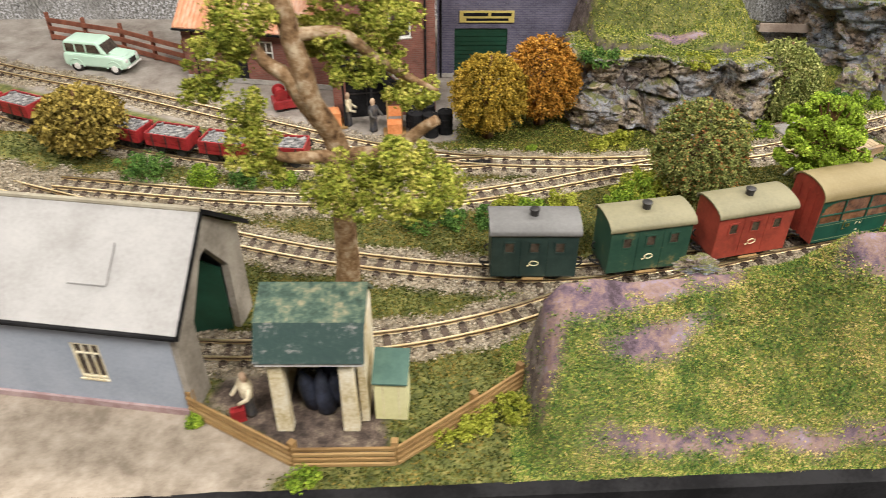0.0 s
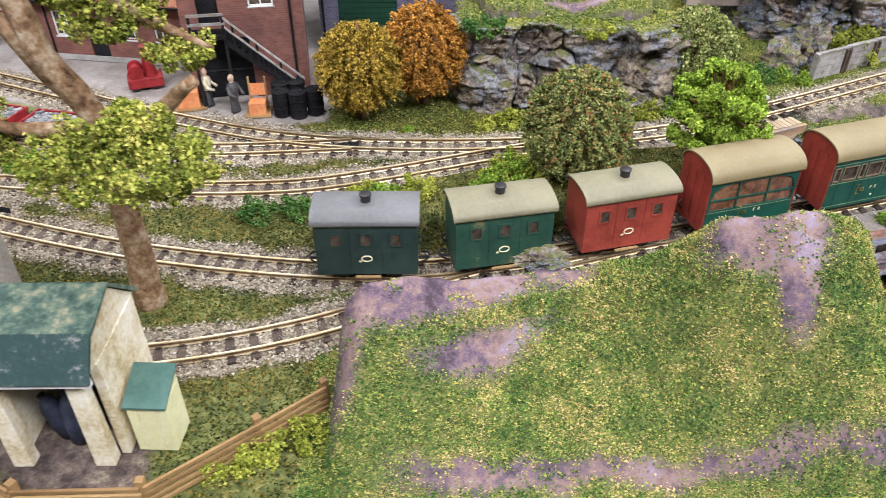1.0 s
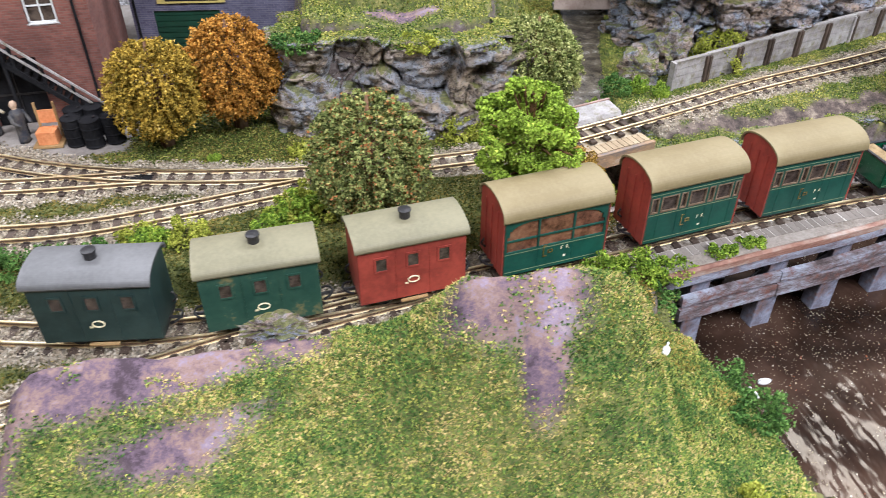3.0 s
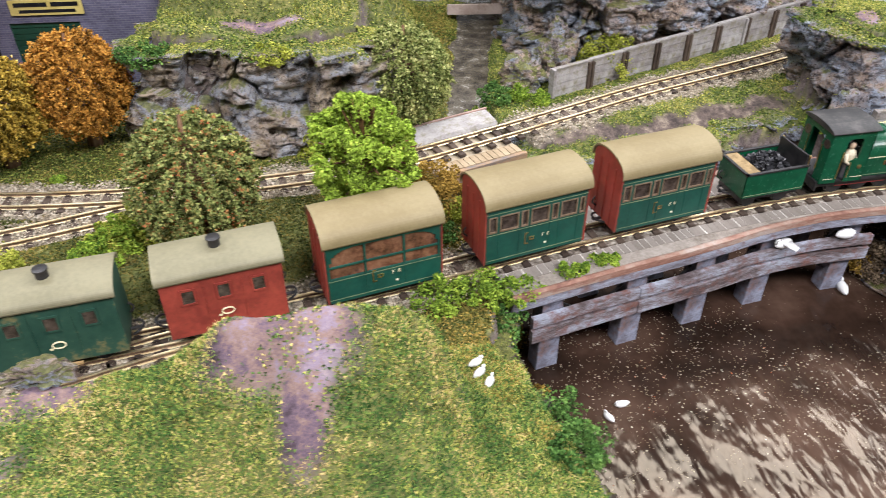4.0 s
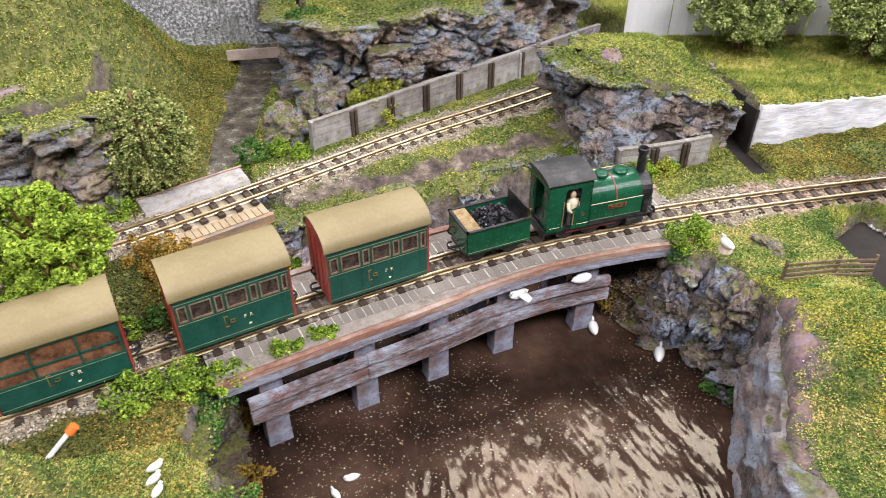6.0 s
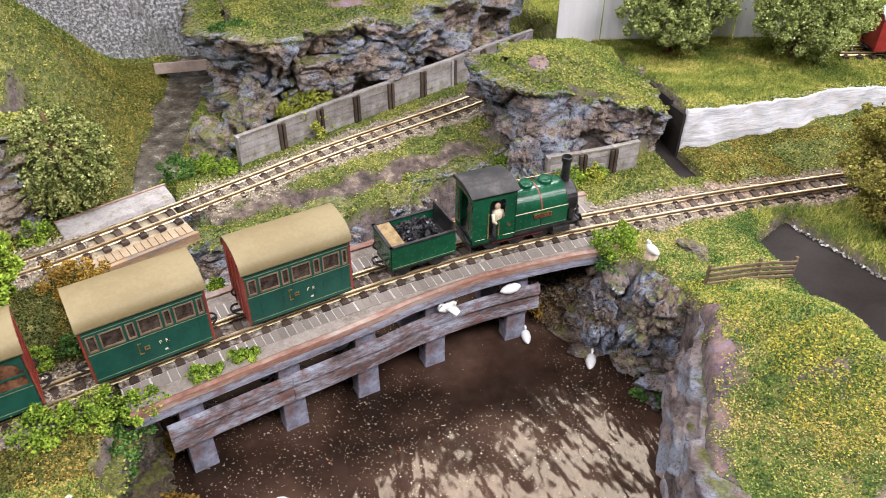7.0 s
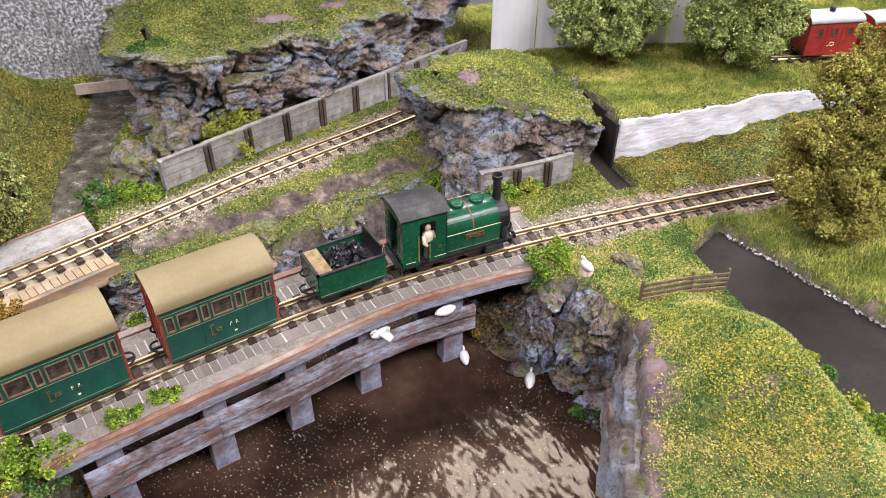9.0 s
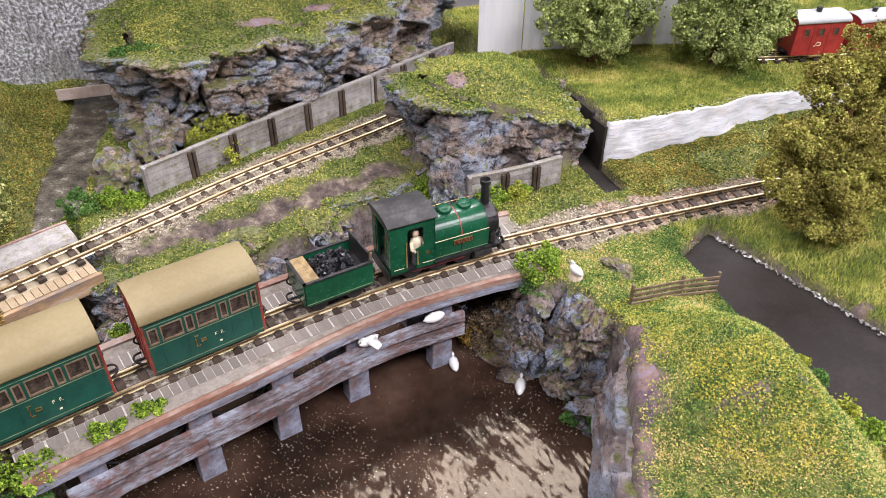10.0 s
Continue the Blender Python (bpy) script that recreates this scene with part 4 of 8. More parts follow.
def railway(line, label, pitch=0.86, lift=0.0):
    global sleeper_mesh
    track = thing("railway_track", 0, 0, lift, 0, label, "railway track", "tracks of the layout")
    track["kind"] = "structure"
    for side in (-0.5, 0.5):
        head = [(side - 0.05, -0.055), (side + 0.05, -0.055), (side + 0.05, -0.008), (side + 0.03, 0.0), (side - 0.03, 0.0), (side - 0.05, -0.008)]
        rail = part("rail", swept(line, head), RAIL, track)
        part("rail_web", swept(line, [(side - 0.02, -0.165), (side + 0.02, -0.165), (side + 0.02, -0.05), (side - 0.02, -0.05)]), RAIL_SIDE, rail)
        part("rail_foot", swept(line, [(side - 0.085, -0.2), (side + 0.085, -0.2), (side + 0.06, -0.165), (side - 0.06, -0.165)]), RAIL, rail)
    ahead = np.gradient(line[:, :2], axis=0)
    s = np.concatenate(([0], np.cumsum(np.linalg.norm(np.diff(line, axis=0), axis=1))))
    rng = random.Random(len(line))
    for dist in np.arange(0.3, s[-1], pitch):
        px, py = (np.interp(dist, s, line[:, i]) for i in (0, 1))
        dx, dy = (np.interp(dist, s, ahead[:, i]) for i in (0, 1))
        if sleeper_mesh is None:
            ob = link("sleeper", SLEEPER_SHAPE, SLEEPER)
            sleeper_mesh = ob.data
        else:
            ob = new("sleeper", sleeper_mesh)
        ob.parent = track
        ob.matrix_basis = pose(px * CM, py * CM, 0, 0, 0, math.degrees(math.atan2(dy, dx)) + rng.uniform(-1.5, 1.5))
    return track


railway(MAIN[MAIN[:, 0] > -32], "nickel-silver main line on dark sleepers over the viaduct")
railway(YARD[(YARD[:, 0] > -36) & (YARD[:, 0] < 48)], "nickel-silver upper line in pale ballast past the warehouse")
railway(WAGON[WAGON[:, 0] > -34], "wagon siding track in pale ballast with dull rails")
railway(LOOP, "loop track in pale ballast behind the hedge")
railway(SIDING, "siding track curving in pale ballast into the shed")
railway(BACK[BACK[:, 0] > 67.4], "raised rear track on the meadow carrying red coaches", lift=1.3)


# ---- viaduct ----
def offset(line, d):
    return line[:, :2] + d * normals(line)


SPAN = MAIN[(MAIN[:, 0] > 24.0) & (MAIN[:, 0] < 46.3)]
EDGE_AT = np.interp(SPAN[:, 0], [26.5, 29, 31.5, 33.9, 35.5, 37, 39, 41.5, 43.5, 45.3], [-2.2, -2.15, -2.12, -1.98, -1.78, -1.7, -1.64, -1.7, -1.75, -1.9])
FRONT = SPAN + EDGE_AT[:, None] * normals(SPAN)
PALE_JOINT = surface("joint_pale", two((0.4, 0.37, 0.33), (0.6, 0.57, 0.52)), 0.7, 0.9, relief=0.01)
MARGIN = surface("deck_margin", [(0.2, (0.17, 0.145, 0.12)), (0.5, (0.28, 0.245, 0.21)), (0.8, (0.38, 0.34, 0.3))], 0.9, 0.85, relief=0.03, fine=0.1)
FASCIA = surface("fascia_blue", [(0.2, (0.13, 0.12, 0.135)), (0.45, (0.24, 0.24, 0.29)), (0.65, (0.34, 0.36, 0.44)), (0.9, (0.45, 0.48, 0.58))], 0.8, 0.6, relief=0.03, fine=0.1, squeeze=(0.3, 0.3, 1.8), dirt=(0.2, 0.12, 0.11))
KERB = surface("kerb_red", [(0.2, (0.16, 0.07, 0.05)), (0.42, (0.27, 0.14, 0.1)), (0.6, (0.34, 0.23, 0.18)), (0.85, (0.42, 0.36, 0.32))], 1.1, 0.7, relief=0.03, fine=0.1, squeeze=(0.3, 0.3, 1.6))
viaduct = thing("viaduct", 0, 0, 0, 0, "weathered timber viaduct with slabbed deck curving over water", "railway bridge")
viaduct["kind"] = "structure"
part("deck", swept(SPAN, [(-1.6, -0.75), (2.3, -0.75), (2.3, -0.284), (-1.6, -0.284)]), MARGIN, viaduct, "grey weathered deck slab")
part("margin", swept(FRONT, [(0, -0.7), (0.7, -0.7), (0.7, -0.278), (0, -0.278)]), MARGIN, viaduct, "grey deck margin")
part("track_bed", swept(SPAN, [(-0.88, -0.36), (0.88, -0.36), (0.84, -0.255), (-0.84, -0.255)]), surface("bed_cinder", [(0.2, (0.05, 0.04, 0.032)), (0.45, (0.15, 0.125, 0.1)), (0.65, (0.25, 0.22, 0.185)), (0.85, (0.42, 0.39, 0.35))], 0.3, 0.9, relief=0.05, fine=0.1, blotch=1.3), viaduct, "grey-brown cinder bed")
for lo, hi in ((-1.5, -0.9), (0.9, 1.72)):
    part("joint_bed", swept(SPAN, [(lo, -0.4), (hi, -0.4), (hi, -0.272), (lo, -0.272)]), PALE_JOINT, viaduct, "pale mortar between the slabs")
part("kerb", swept(FRONT, [(-0.3, -0.5), (-0.002, -0.5), (0.0, -0.25), (-0.1, -0.2), (-0.28, -0.23)]), KERB, viaduct, "reddish worn kerb timber")
part("kerb", swept(SPAN, [(2.28, -0.8), (2.68, -0.8), (2.63, -0.2), (2.3, -0.2)]), KERB, viaduct, "reddish worn kerb timber")
part("fascia", swept(FRONT, [(-0.27, -0.92), (-0.05, -0.92), (-0.05, -0.5), (-0.27, -0.5)]), FASCIA, viaduct, "blue-grey weathered fascia plank")
part("fascia", swept(SPAN, [(2.2, -1.35), (2.5, -1.35), (2.5, -0.8), (2.2, -0.8)]), PLANK_SIDE, viaduct)
rng = random.Random(3)
slab_at = np.concatenate(([0], np.cumsum(np.linalg.norm(np.diff(SPAN, axis=0), axis=1))))
ahead_ = np.gradient(SPAN, axis=0)
for lo, hi in ((-1.52, -0.92), (0.92, 1.7)):
    first = None
    for dist in np.arange(0.2, slab_at[-1], 0.335):
        px, py, dx, dy = (np.interp(dist, slab_at, a[:, i]) for a in (SPAN, ahead_) for i in (0, 1))
        if first is None:
            slab = part("slab", Shape().prism([(-0.15, -0.4), (0.15, -0.4), (0.15, -0.268), (0.14, -0.26), (-0.14, -0.26), (-0.15, -0.268)], lo, hi, "y"), DECK, viaduct)
            first = slab.data
        else:
            slab = new("slab", first)
            slab.parent = viaduct
        slab.matrix_basis = pose(px * CM, py * CM, rng.uniform(-0.006, 0.008) * CM, 0, 0, math.degrees(math.atan2(dy, dx)) + rng.uniform(-1.5, 1.5))
for top_, thick in ((-1.78, 0.46), (-2.46, 0.6)):
    for k, (xa, xb) in enumerate(((25.6, 31.0), (30.4, 37.3), (36.6, 42.2))):
        out_ = 0.05 * (k % 2)
        part("rail_beam", swept(FRONT[(FRONT[:, 0] > xa) & (FRONT[:, 0] < xb)], [(-0.12 - out_, top_ - thick), (0.14 - out_, top_ - thick), (0.14 - out_, top_), (-0.1 - out_, top_ + 0.02)], None, 0.05 * (k % 2)), PLANK_SIDE, viaduct, "weathered grey beam with peeling red-brown paint")
    part("rail_beam", swept(SPAN[(SPAN[:, 0] > 26.2) & (SPAN[:, 0] < 43.6)], [(2.1, top_ - thick), (2.36, top_ - thick), (2.36, top_), (2.1, top_)]), PLANK_SIDE, viaduct)
near, far = offset(FRONT, 0.55), offset(SPAN, 1.72)
stations = [26.6, 30.4, 33.5, 36.8, 41.1]
for k, sx in enumerate(stations):
    i = int(np.argmin(np.abs(near[:, 0] - sx)))
    turn = math.degrees(math.atan2(ahead_[i, 1], ahead_[i, 0]))
    for row in (near, far):
        sh = Shape().prism([(-0.52, -6.2), (0.52, -6.2), (0.46, -0.8), (-0.46, -0.8)], -0.38, 0.38, "y")
        leg = part("leg", sh, LEG, viaduct, "blue-grey leg with peeling red-brown paint", bevel=0.04)
        leg.matrix_basis = pose(row[i, 0] * CM, row[i, 1] * CM, 0, 0, 0, turn)
    cross = Shape().box(-0.22, 0.22, -1.5, 1.9, -1.5, -0.85)
    tie = part("cross_beam", cross, LEG, viaduct)
    tie.matrix_basis = pose(SPAN[i, 0] * CM, SPAN[i, 1] * CM, 0, 0, 0, turn)
    if k:
        j = int(np.argmin(np.abs(near[:, 0] - stations[k - 1])))
        for row in (near, far):
            for za, zb in ((-1.5, -4.2), (-4.2, -1.5)):
                part("brace", Shape().tube([(*row[j], za), (*row[i], zb)], 0.05, 6), IRON, viaduct, "thin black bracing rod")

# ---- upper bridge ----
low_bridge = thing("girder_bridge", 24.9, 42.5, 0, 23, "short timber deck bridge with a broad plank beside the rails", "railway bridge")
low_bridge["kind"] = "structure"
JOINT_TAN = surface("joint_tan", two((0.38, 0.31, 0.21), (0.5, 0.43, 0.32)), 0.8, 0.85, relief=0.02)
GIRDER_TAN = surface("girder_tan", [(0.2, (0.16, 0.14, 0.13)), (0.45, (0.3, 0.2, 0.12)), (0.6, (0.42, 0.26, 0.14)), (0.85, (0.5, 0.42, 0.34))], 0.9, 0.7, relief=0.03, fine=0.1, squeeze=(0.3, 1, 1.6))
WOOD_PINK = surface("wood_pink", two((0.3, 0.19, 0.15), (0.46, 0.33, 0.28)), 1.0, 0.8, relief=0.02)
DECK_TAN = surface("deck_tan", [(0.2, (0.3, 0.225, 0.14)), (0.5, (0.38, 0.295, 0.19)), (0.8, (0.44, 0.355, 0.24))], 0.8, 0.8, vary="object", relief=0.02, fine=0.1)
part("deck", Shape().box(-2.9, 1.8, -1.68, 2.5, -0.8, -0.42), JOINT_TAN, low_bridge, "timber deck")
part("girder", Shape().box(-2.95, 1.9, -1.9, -1.68, -1.15, -0.34), GIRDER_TAN, low_bridge, "worn orange-brown edge girder with grey patches", bevel=0.03)
part("girder", Shape().box(-2.95, 1.9, 2.5, 2.7, -1.15, -0.4), GIRDER_TAN, low_bridge, bevel=0.03)
part("side_plank", Shape().prism([(1.15, -0.4), (2.5, -0.4), (2.5, -0.02), (2.3, 0.0), (1.3, -0.12)], -3.2, 2.1, "x"), PLANK_GREY, low_bridge, "broad grey plank", bevel=0.04)
part("plank_edge", Shape().box(-3.2, 2.2, 2.5, 2.62, -0.42, 0.03), WOOD_PINK, low_bridge, "thin pinkish edge strip")
for k in range(14):
    part("slab", Shape().box(-2.85 + 0.33 * k, -2.56 + 0.33 * k, -1.66, -0.9, -0.42, -0.33 + 0.02 * rng.random()), DECK_TAN, low_bridge)

# ---- footbridge plank over the stream ----
plank = thing("plank_bridge", 27.9, 59.6, 0, -3, "pale brown plank footbridge over the stream", "footbridge")
part("beam", Shape().box(-2.6, 2.6, -0.5, 0.3, 0.1, 0.35), PLANK_GREY, plank)
part("side_board", Shape().box(-2.6, 2.6, -0.62, -0.48, 0.1, 0.8), surface("board_pinkish", two((0.42, 0.32, 0.27), (0.56, 0.46, 0.4)), 1.0, 0.8, relief=0.02), plank, "pinkish brown side board", bevel=0.03)


# ---- plank retaining walls ----
def plank_wall(points, heights, bay, label, double_at=()):
    wall = thing("plank_wall", points[0][0], points[0][1], 0, 0, label, "retaining wall")
    wall["kind"] = "structure"
    line = spline(points, 0.1)
    s = np.concatenate(([0], np.cumsum(np.linalg.norm(np.diff(line, axis=0), axis=1))))
    at_ = lambda d: np.array([np.interp(d, s, line[:, i]) for i in (0, 1)]) - np.array(points[0])
    n = int(s[-1] / bay)
    top = lambda d: np.interp(d / s[-1], [0, 1], heights)
    for k in range(n + 1):
        a, b = at_(k * bay), at_(min((k + 1) * bay, s[-1]))
        turn = math.degrees(math.atan2(*(b - a)[::-1]))
        h = top(k * bay)
        length = float(np.linalg.norm(b - a))
        if length > 0.2:
            for r in range(4):
                z0, z1 = -0.35 + r * (h + 0.35) / 4, -0.35 + (r + 1) * (h + 0.35) / 4 - 0.03
                pl = part("plank", Shape().box(0, length, -0.09 + rng.uniform(-0.02, 0.02), 0.1, z0, z1), PLANK_GREY if k < 8 or "short" in label else PLANK_SIDE, wall, bevel=0.0)
                pl.matrix_basis = pose(a[0] * CM, a[1] * CM, 0, 0, 0, turn)
            cap = part("cap", Shape().box(0, length, -0.12, 0.14, h - 0.02, h + 0.07), PLANK_GREY, wall)
            cap.matrix_basis = pose(a[0] * CM, a[1] * CM, 0, 0, 0, turn)
        if k:
            for o in (-0.16, 0.08):
                post = part("post", Shape().box(o, o + 0.17, -0.24, -0.05, -0.4, h - 0.08), PLANK_GREY if k in double_at and o < 0 else SLEEPER, wall, "dark upright post")
                post.matrix_basis = pose(a[0] * CM, a[1] * CM, 0, 0, 0, turn)
    end = part("end_post", Shape().box(-0.16, 0.0, -0.26, 0.14, -0.4, top(0) + 0.08), PLANK_GREY, wall, "pale end post")
    a, b = at_(0), at_(0.5)
    end.matrix_basis = pose(0, 0, 0, 0, 0, math.degrees(math.atan2(*(b - a)[::-1])))
    return wall


plank_wall([(29.8, 47.2), (34.1, 49.2), (38.3, 51.1), (43.1, 53.3), (49.6, 56.2)], (1.3, 1.6), 2.45, "long grey plank retaining wall with dark posts", (6,))
plank_wall([(44.7, 41.15), (47.2, 41.1), (49.8, 41.35)], (1.15, 1.2), 1.75, "short grey plank retaining wall below the outcrop")


# ---- rock faces ----
EDGE_TURF = []
rock_rng = random.Random(12)


def cliff(points, z0, z1, material, seed, depth=0.5, lean=0.0, cell=1.1, fold=2.2, pitch=0.08, crack=0.5, uneven=0.5, push=0.0, turf_top=0):
    """A rock face along a line of the plan, facing right of its way; blocks, cracks and layers stand out of it."""
    line = spline(points, pitch)
    nrm = -normals(line)
    rows = int((max(z1) - min(z0)) / 0.085) + 1
    u = np.linspace(0, 1, len(line))
    lo, hi = np.interp(u, np.linspace(0, 1, len(z0)), z0), np.interp(u, np.linspace(0, 1, len(z1)), z1)
    v = []
    for i in range(len(line)):
        top = hi[i] + uneven * 0.6 * noise.noise((line[i, 0] * 0.6, line[i, 1] * 0.6, seed))
        for r in range(rows + 3):
            k = min(r / rows, 1.0)
            z = lo[i] + k * (top - lo[i])
            p = Vector((line[i, 0] / cell, line[i, 1] / cell, z / (cell * 0.8) + seed * 3.7))
            p += 0.13 * noise.noise_vector(p * 1.7)
            d = push + lean * k + depth * 0.5 * noise.fractal(p * 0.6, 0.9, 2.1, 3)
            open_ = crack * min(1.4, max(0.0, 0.45 + 2.2 * noise.noise(p * 0.8 + Vector((3, 7, seed)))))
            d -= 3.4 * depth * max(0.0, noise.noise(p * 0.75 + Vector((9, seed, 4))) - 0.14)
            for scale, weight, split in ((1.0, 1.0, 0.06), (2.2, 0.34, 0.07), (4.7, 0.12, 0.2)):
                q = p * scale
                dist, pts = noise.voronoi(q)
                face = noise.cell_vector(pts[0] * 7.7 + Vector((seed, 0, 0))) - Vector((0.5, 0.5, 0.5))
                flat = 0.9 * noise.cell(pts[0] * 5.3) + 1.7 * face.dot(q - pts[0])
                gap = min(1.0, (dist[1] - dist[0]) / split)
                d += weight * (depth * flat - open_ * (1 - gap) ** 1.5)
            d += (0.05 + 0.14 * depth) * noise.fractal(Vector((p.x * 3, p.y * 3, p.z * 7)), 0.6, 2, 5) + 0.06 * depth * abs(noise.noise(Vector((line[i, 0] * 2.2, line[i, 1] * 2.2, z * 2.2))))
            back = max(0, r - rows) * fold / 3
            d = d * (1 - 0.25 * max(0, r - rows)) - back
            v.append((line[i, 0] + nrm[i, 0] * d, line[i, 1] + nrm[i, 1] * d, z + 0.03 * max(0, r - rows)))
    m = rows + 3
    if turf_top:
        for i in range(len(line) - 1):
            for _ in range(turf_top):
                a, b, w = Vector(v[i * m + rows - 1]), Vector(v[i * m + m - 1]), rock_rng.random() ** 1.3
                p = a.lerp(b, w) if rock_rng.random() < 0.9 else a.lerp(Vector(v[i * m + rows - 4]), rock_rng.random())
                EDGE_TURF.append((p.x + rock_rng.uniform(-0.08, 0.08), p.y + rock_rng.uniform(-0.08, 0.08), p.z + 0.05))
    f = np.array([(i * m + r, (i + 1) * m + r, (i + 1) * m + r + 1, i * m + r + 1) for i in range(len(line) - 1) for r in range(m - 1)])
    return fast_mesh("rock_face", np.array(v), f, material)


def plaster_bank(points, tops):
    """A low bank of plaster cloth with fine level wrinkles, facing right of the line."""
    line = spline(points, 0.07)
    nrm = -normals(line)
    u = np.linspace(0, 1, len(line))
    hi = np.interp(u, np.linspace(0, 1, len(tops)), tops)
    s = np.arange(len(line)) * 0.07
    v = []
    for i in range(len(line)):
        top = hi[i] + 0.16 * noise.noise((s[i] * 0.7, 3, 0)) + 0.05 * noise.noise((s[i] * 3, 5, 0))
        for r in range(22):
            k = min(r / 18, 1.0)
            z = -0.6 + k * (top + 0.6)
            lean_s = s[i] + 0.25 * noise.noise((s[i] * 0.5, z * 0.6, 9))
            d = -0.2 * k + 0.035 * noise.noise((lean_s * 1.1, z * 6.0, 1)) + 0.03 * noise.noise((lean_s * 2.4, z * 11, 2)) + 0.22 * noise.noise((s[i] * 0.8, z * 0.7, 4)) - 0.16 * max(0, r - 18)
            v.append((line[i, 0] + nrm[i, 0] * d, line[i, 1] + nrm[i, 1] * d, z))
        for _ in range(10):
            EDGE_TURF.append((line[i, 0] - nrm[i, 0] * (0.25 + 0.5 * rock_rng.random()), line[i, 1] - nrm[i, 1] * (0.25 + 0.5 * rock_rng.random()), top + 0.03))
    f = np.array([(i * 22 + r, (i + 1) * 22 + r, (i + 1) * 22 + r + 1, i * 22 + r + 1) for i in range(len(line) - 1) for r in range(21)])
    return fast_mesh("embankment", np.array(v), f, PLASTER_WHITE, True)


def rock_face(label, *args, **kw):
    return tagged(new("rock_face", cliff(*args, **kw)), label, "rock face", "rock faces", "structure")


rock_face("cracked grey rock face below the grassy hill", [(8.5, 49), (8.4, 45), (10.2, 43.3), (13, 42.9), (15.5, 42.9), (18.2, 43.3), (20, 44.6), (21.3, 47.5)], (-0.5, -0.5), (4.0, 4.3, 4.4, 4.6, 4.4, 3.8), ROCK_TAN, 1, 0.8, 0.1, 3.6, push=0.1, crack=1.0, turf_top=34)
rock_face("overhanging dark rock face behind the plank wall", [(29.6, 62.8), (29.0, 58), (29.3, 54.0), (30.8, 51.9), (34, 51.4), (37, 52.2), (40, 53.0), (44, 54.9), (49, 58.0)], (-0.6, -0.4), (4.5, 4.8, 5.0, 5.0, 5.0, 4.9), ROCK, 2, 0.75, 0.6, 3.0, push=0.1, crack=0.7, turf_top=34)
rock_face("grey layered rock sides of the grass-topped outcrop", [(45, 49.6), (42.8, 46.8), (43.5, 44.3), (45.2, 42.5), (48.2, 42.0), (51.2, 41.9), (51.8, 43.8), (52.6, 48)], (-0.5, -0.5), (3.9, 4.1, 4.0, 3.7, 3.1, 2.5, 2.3, 2.3), ROCK_BLUE, 3, 0.55, 0.15, 2.2, push=0.0, turf_top=34)
rock_face("dark broken rocks between the upper line and the water", [(27.0, 45), (26.8, 42.4), (28.2, 40.9), (30.1, 40.9), (31.3, 41.3), (33.0, 42.3), (33.7, 41.4), (35.6, 42.9), (38.5, 43.1), (40.3, 44.5), (42.3, 44.4), (43.6, 43.2), (44.6, 41), (45, 38.5)], (-5.6, -5.6), (-0.6, -0.8, -1.0, -1.1, -1.1, -1.0, -0.9, -0.7), ROCK, 4, 0.7, -0.3, 1.9, push=0.3, crack=0.9, turf_top=20)
rock_face("earthy bank below the knoll at the water's edge", [(27.8, 17.5), (26.6, 22), (25.0, 26), (24.1, 29), (24.3, 32.2), (23.2, 36.5), (22.8, 39.5), (22.5, 43.5)], (-5.7, -5.7), (-1.3, -1.5, -1.0, -0.9, -0.8, -0.7), ROCK_EARTH, 5, 0.4, -0.5, 1.0, push=0.75, turf_top=20)
rock_face("dark brown crag with blue-grey faces at the viaduct's end", [(45.6, 40), (45.5, 37.3), (44.9, 34.9), (46.6, 33.2), (47.4, 31.5), (46.8, 30.0), (45.9, 28.8)], (-5.7, -5.7), (-0.5, -0.8, -0.9, -0.5, -0.4, -0.8), ROCK_CRAG, 6, 0.9, -1.5, 1.7, push=1.35, crack=0.8)
rock_face("smooth mauve-grey rock strip along the water's edge", [(47.0, 30.4), (45.8, 28.6), (44.7, 26.5), (42.9, 23.4), (41.6, 20), (41.0, 17)], (-5.7, -5.7), (-0.1, 0.0, -0.1, -0.3), ROCK_MAUVE, 8, 0.25, -0.5, 2.6, push=0.6, crack=0.15)
tagged(new("embankment", plaster_bank([(52.85, 42.35), (53.2, 42.2), (55.2, 42.3), (57.9, 42.5), (61, 42.8), (65.8, 43.5), (84, 43.3)], (2.05, 1.65, 1.4, 0.85, 0.7, 0.7, 0.7))), "wrinkled white plaster-cloth embankment below the meadow", "embankment", kind="structure")


top = np.array(EDGE_TURF)
tagged(crumbs("turf", top[:, 0], top[:, 1], top[:, 2], 0.06, GRASS_HILL, 0.8, 91), "turf creeping over the edges of the rock faces", "turf", kind="stuff")


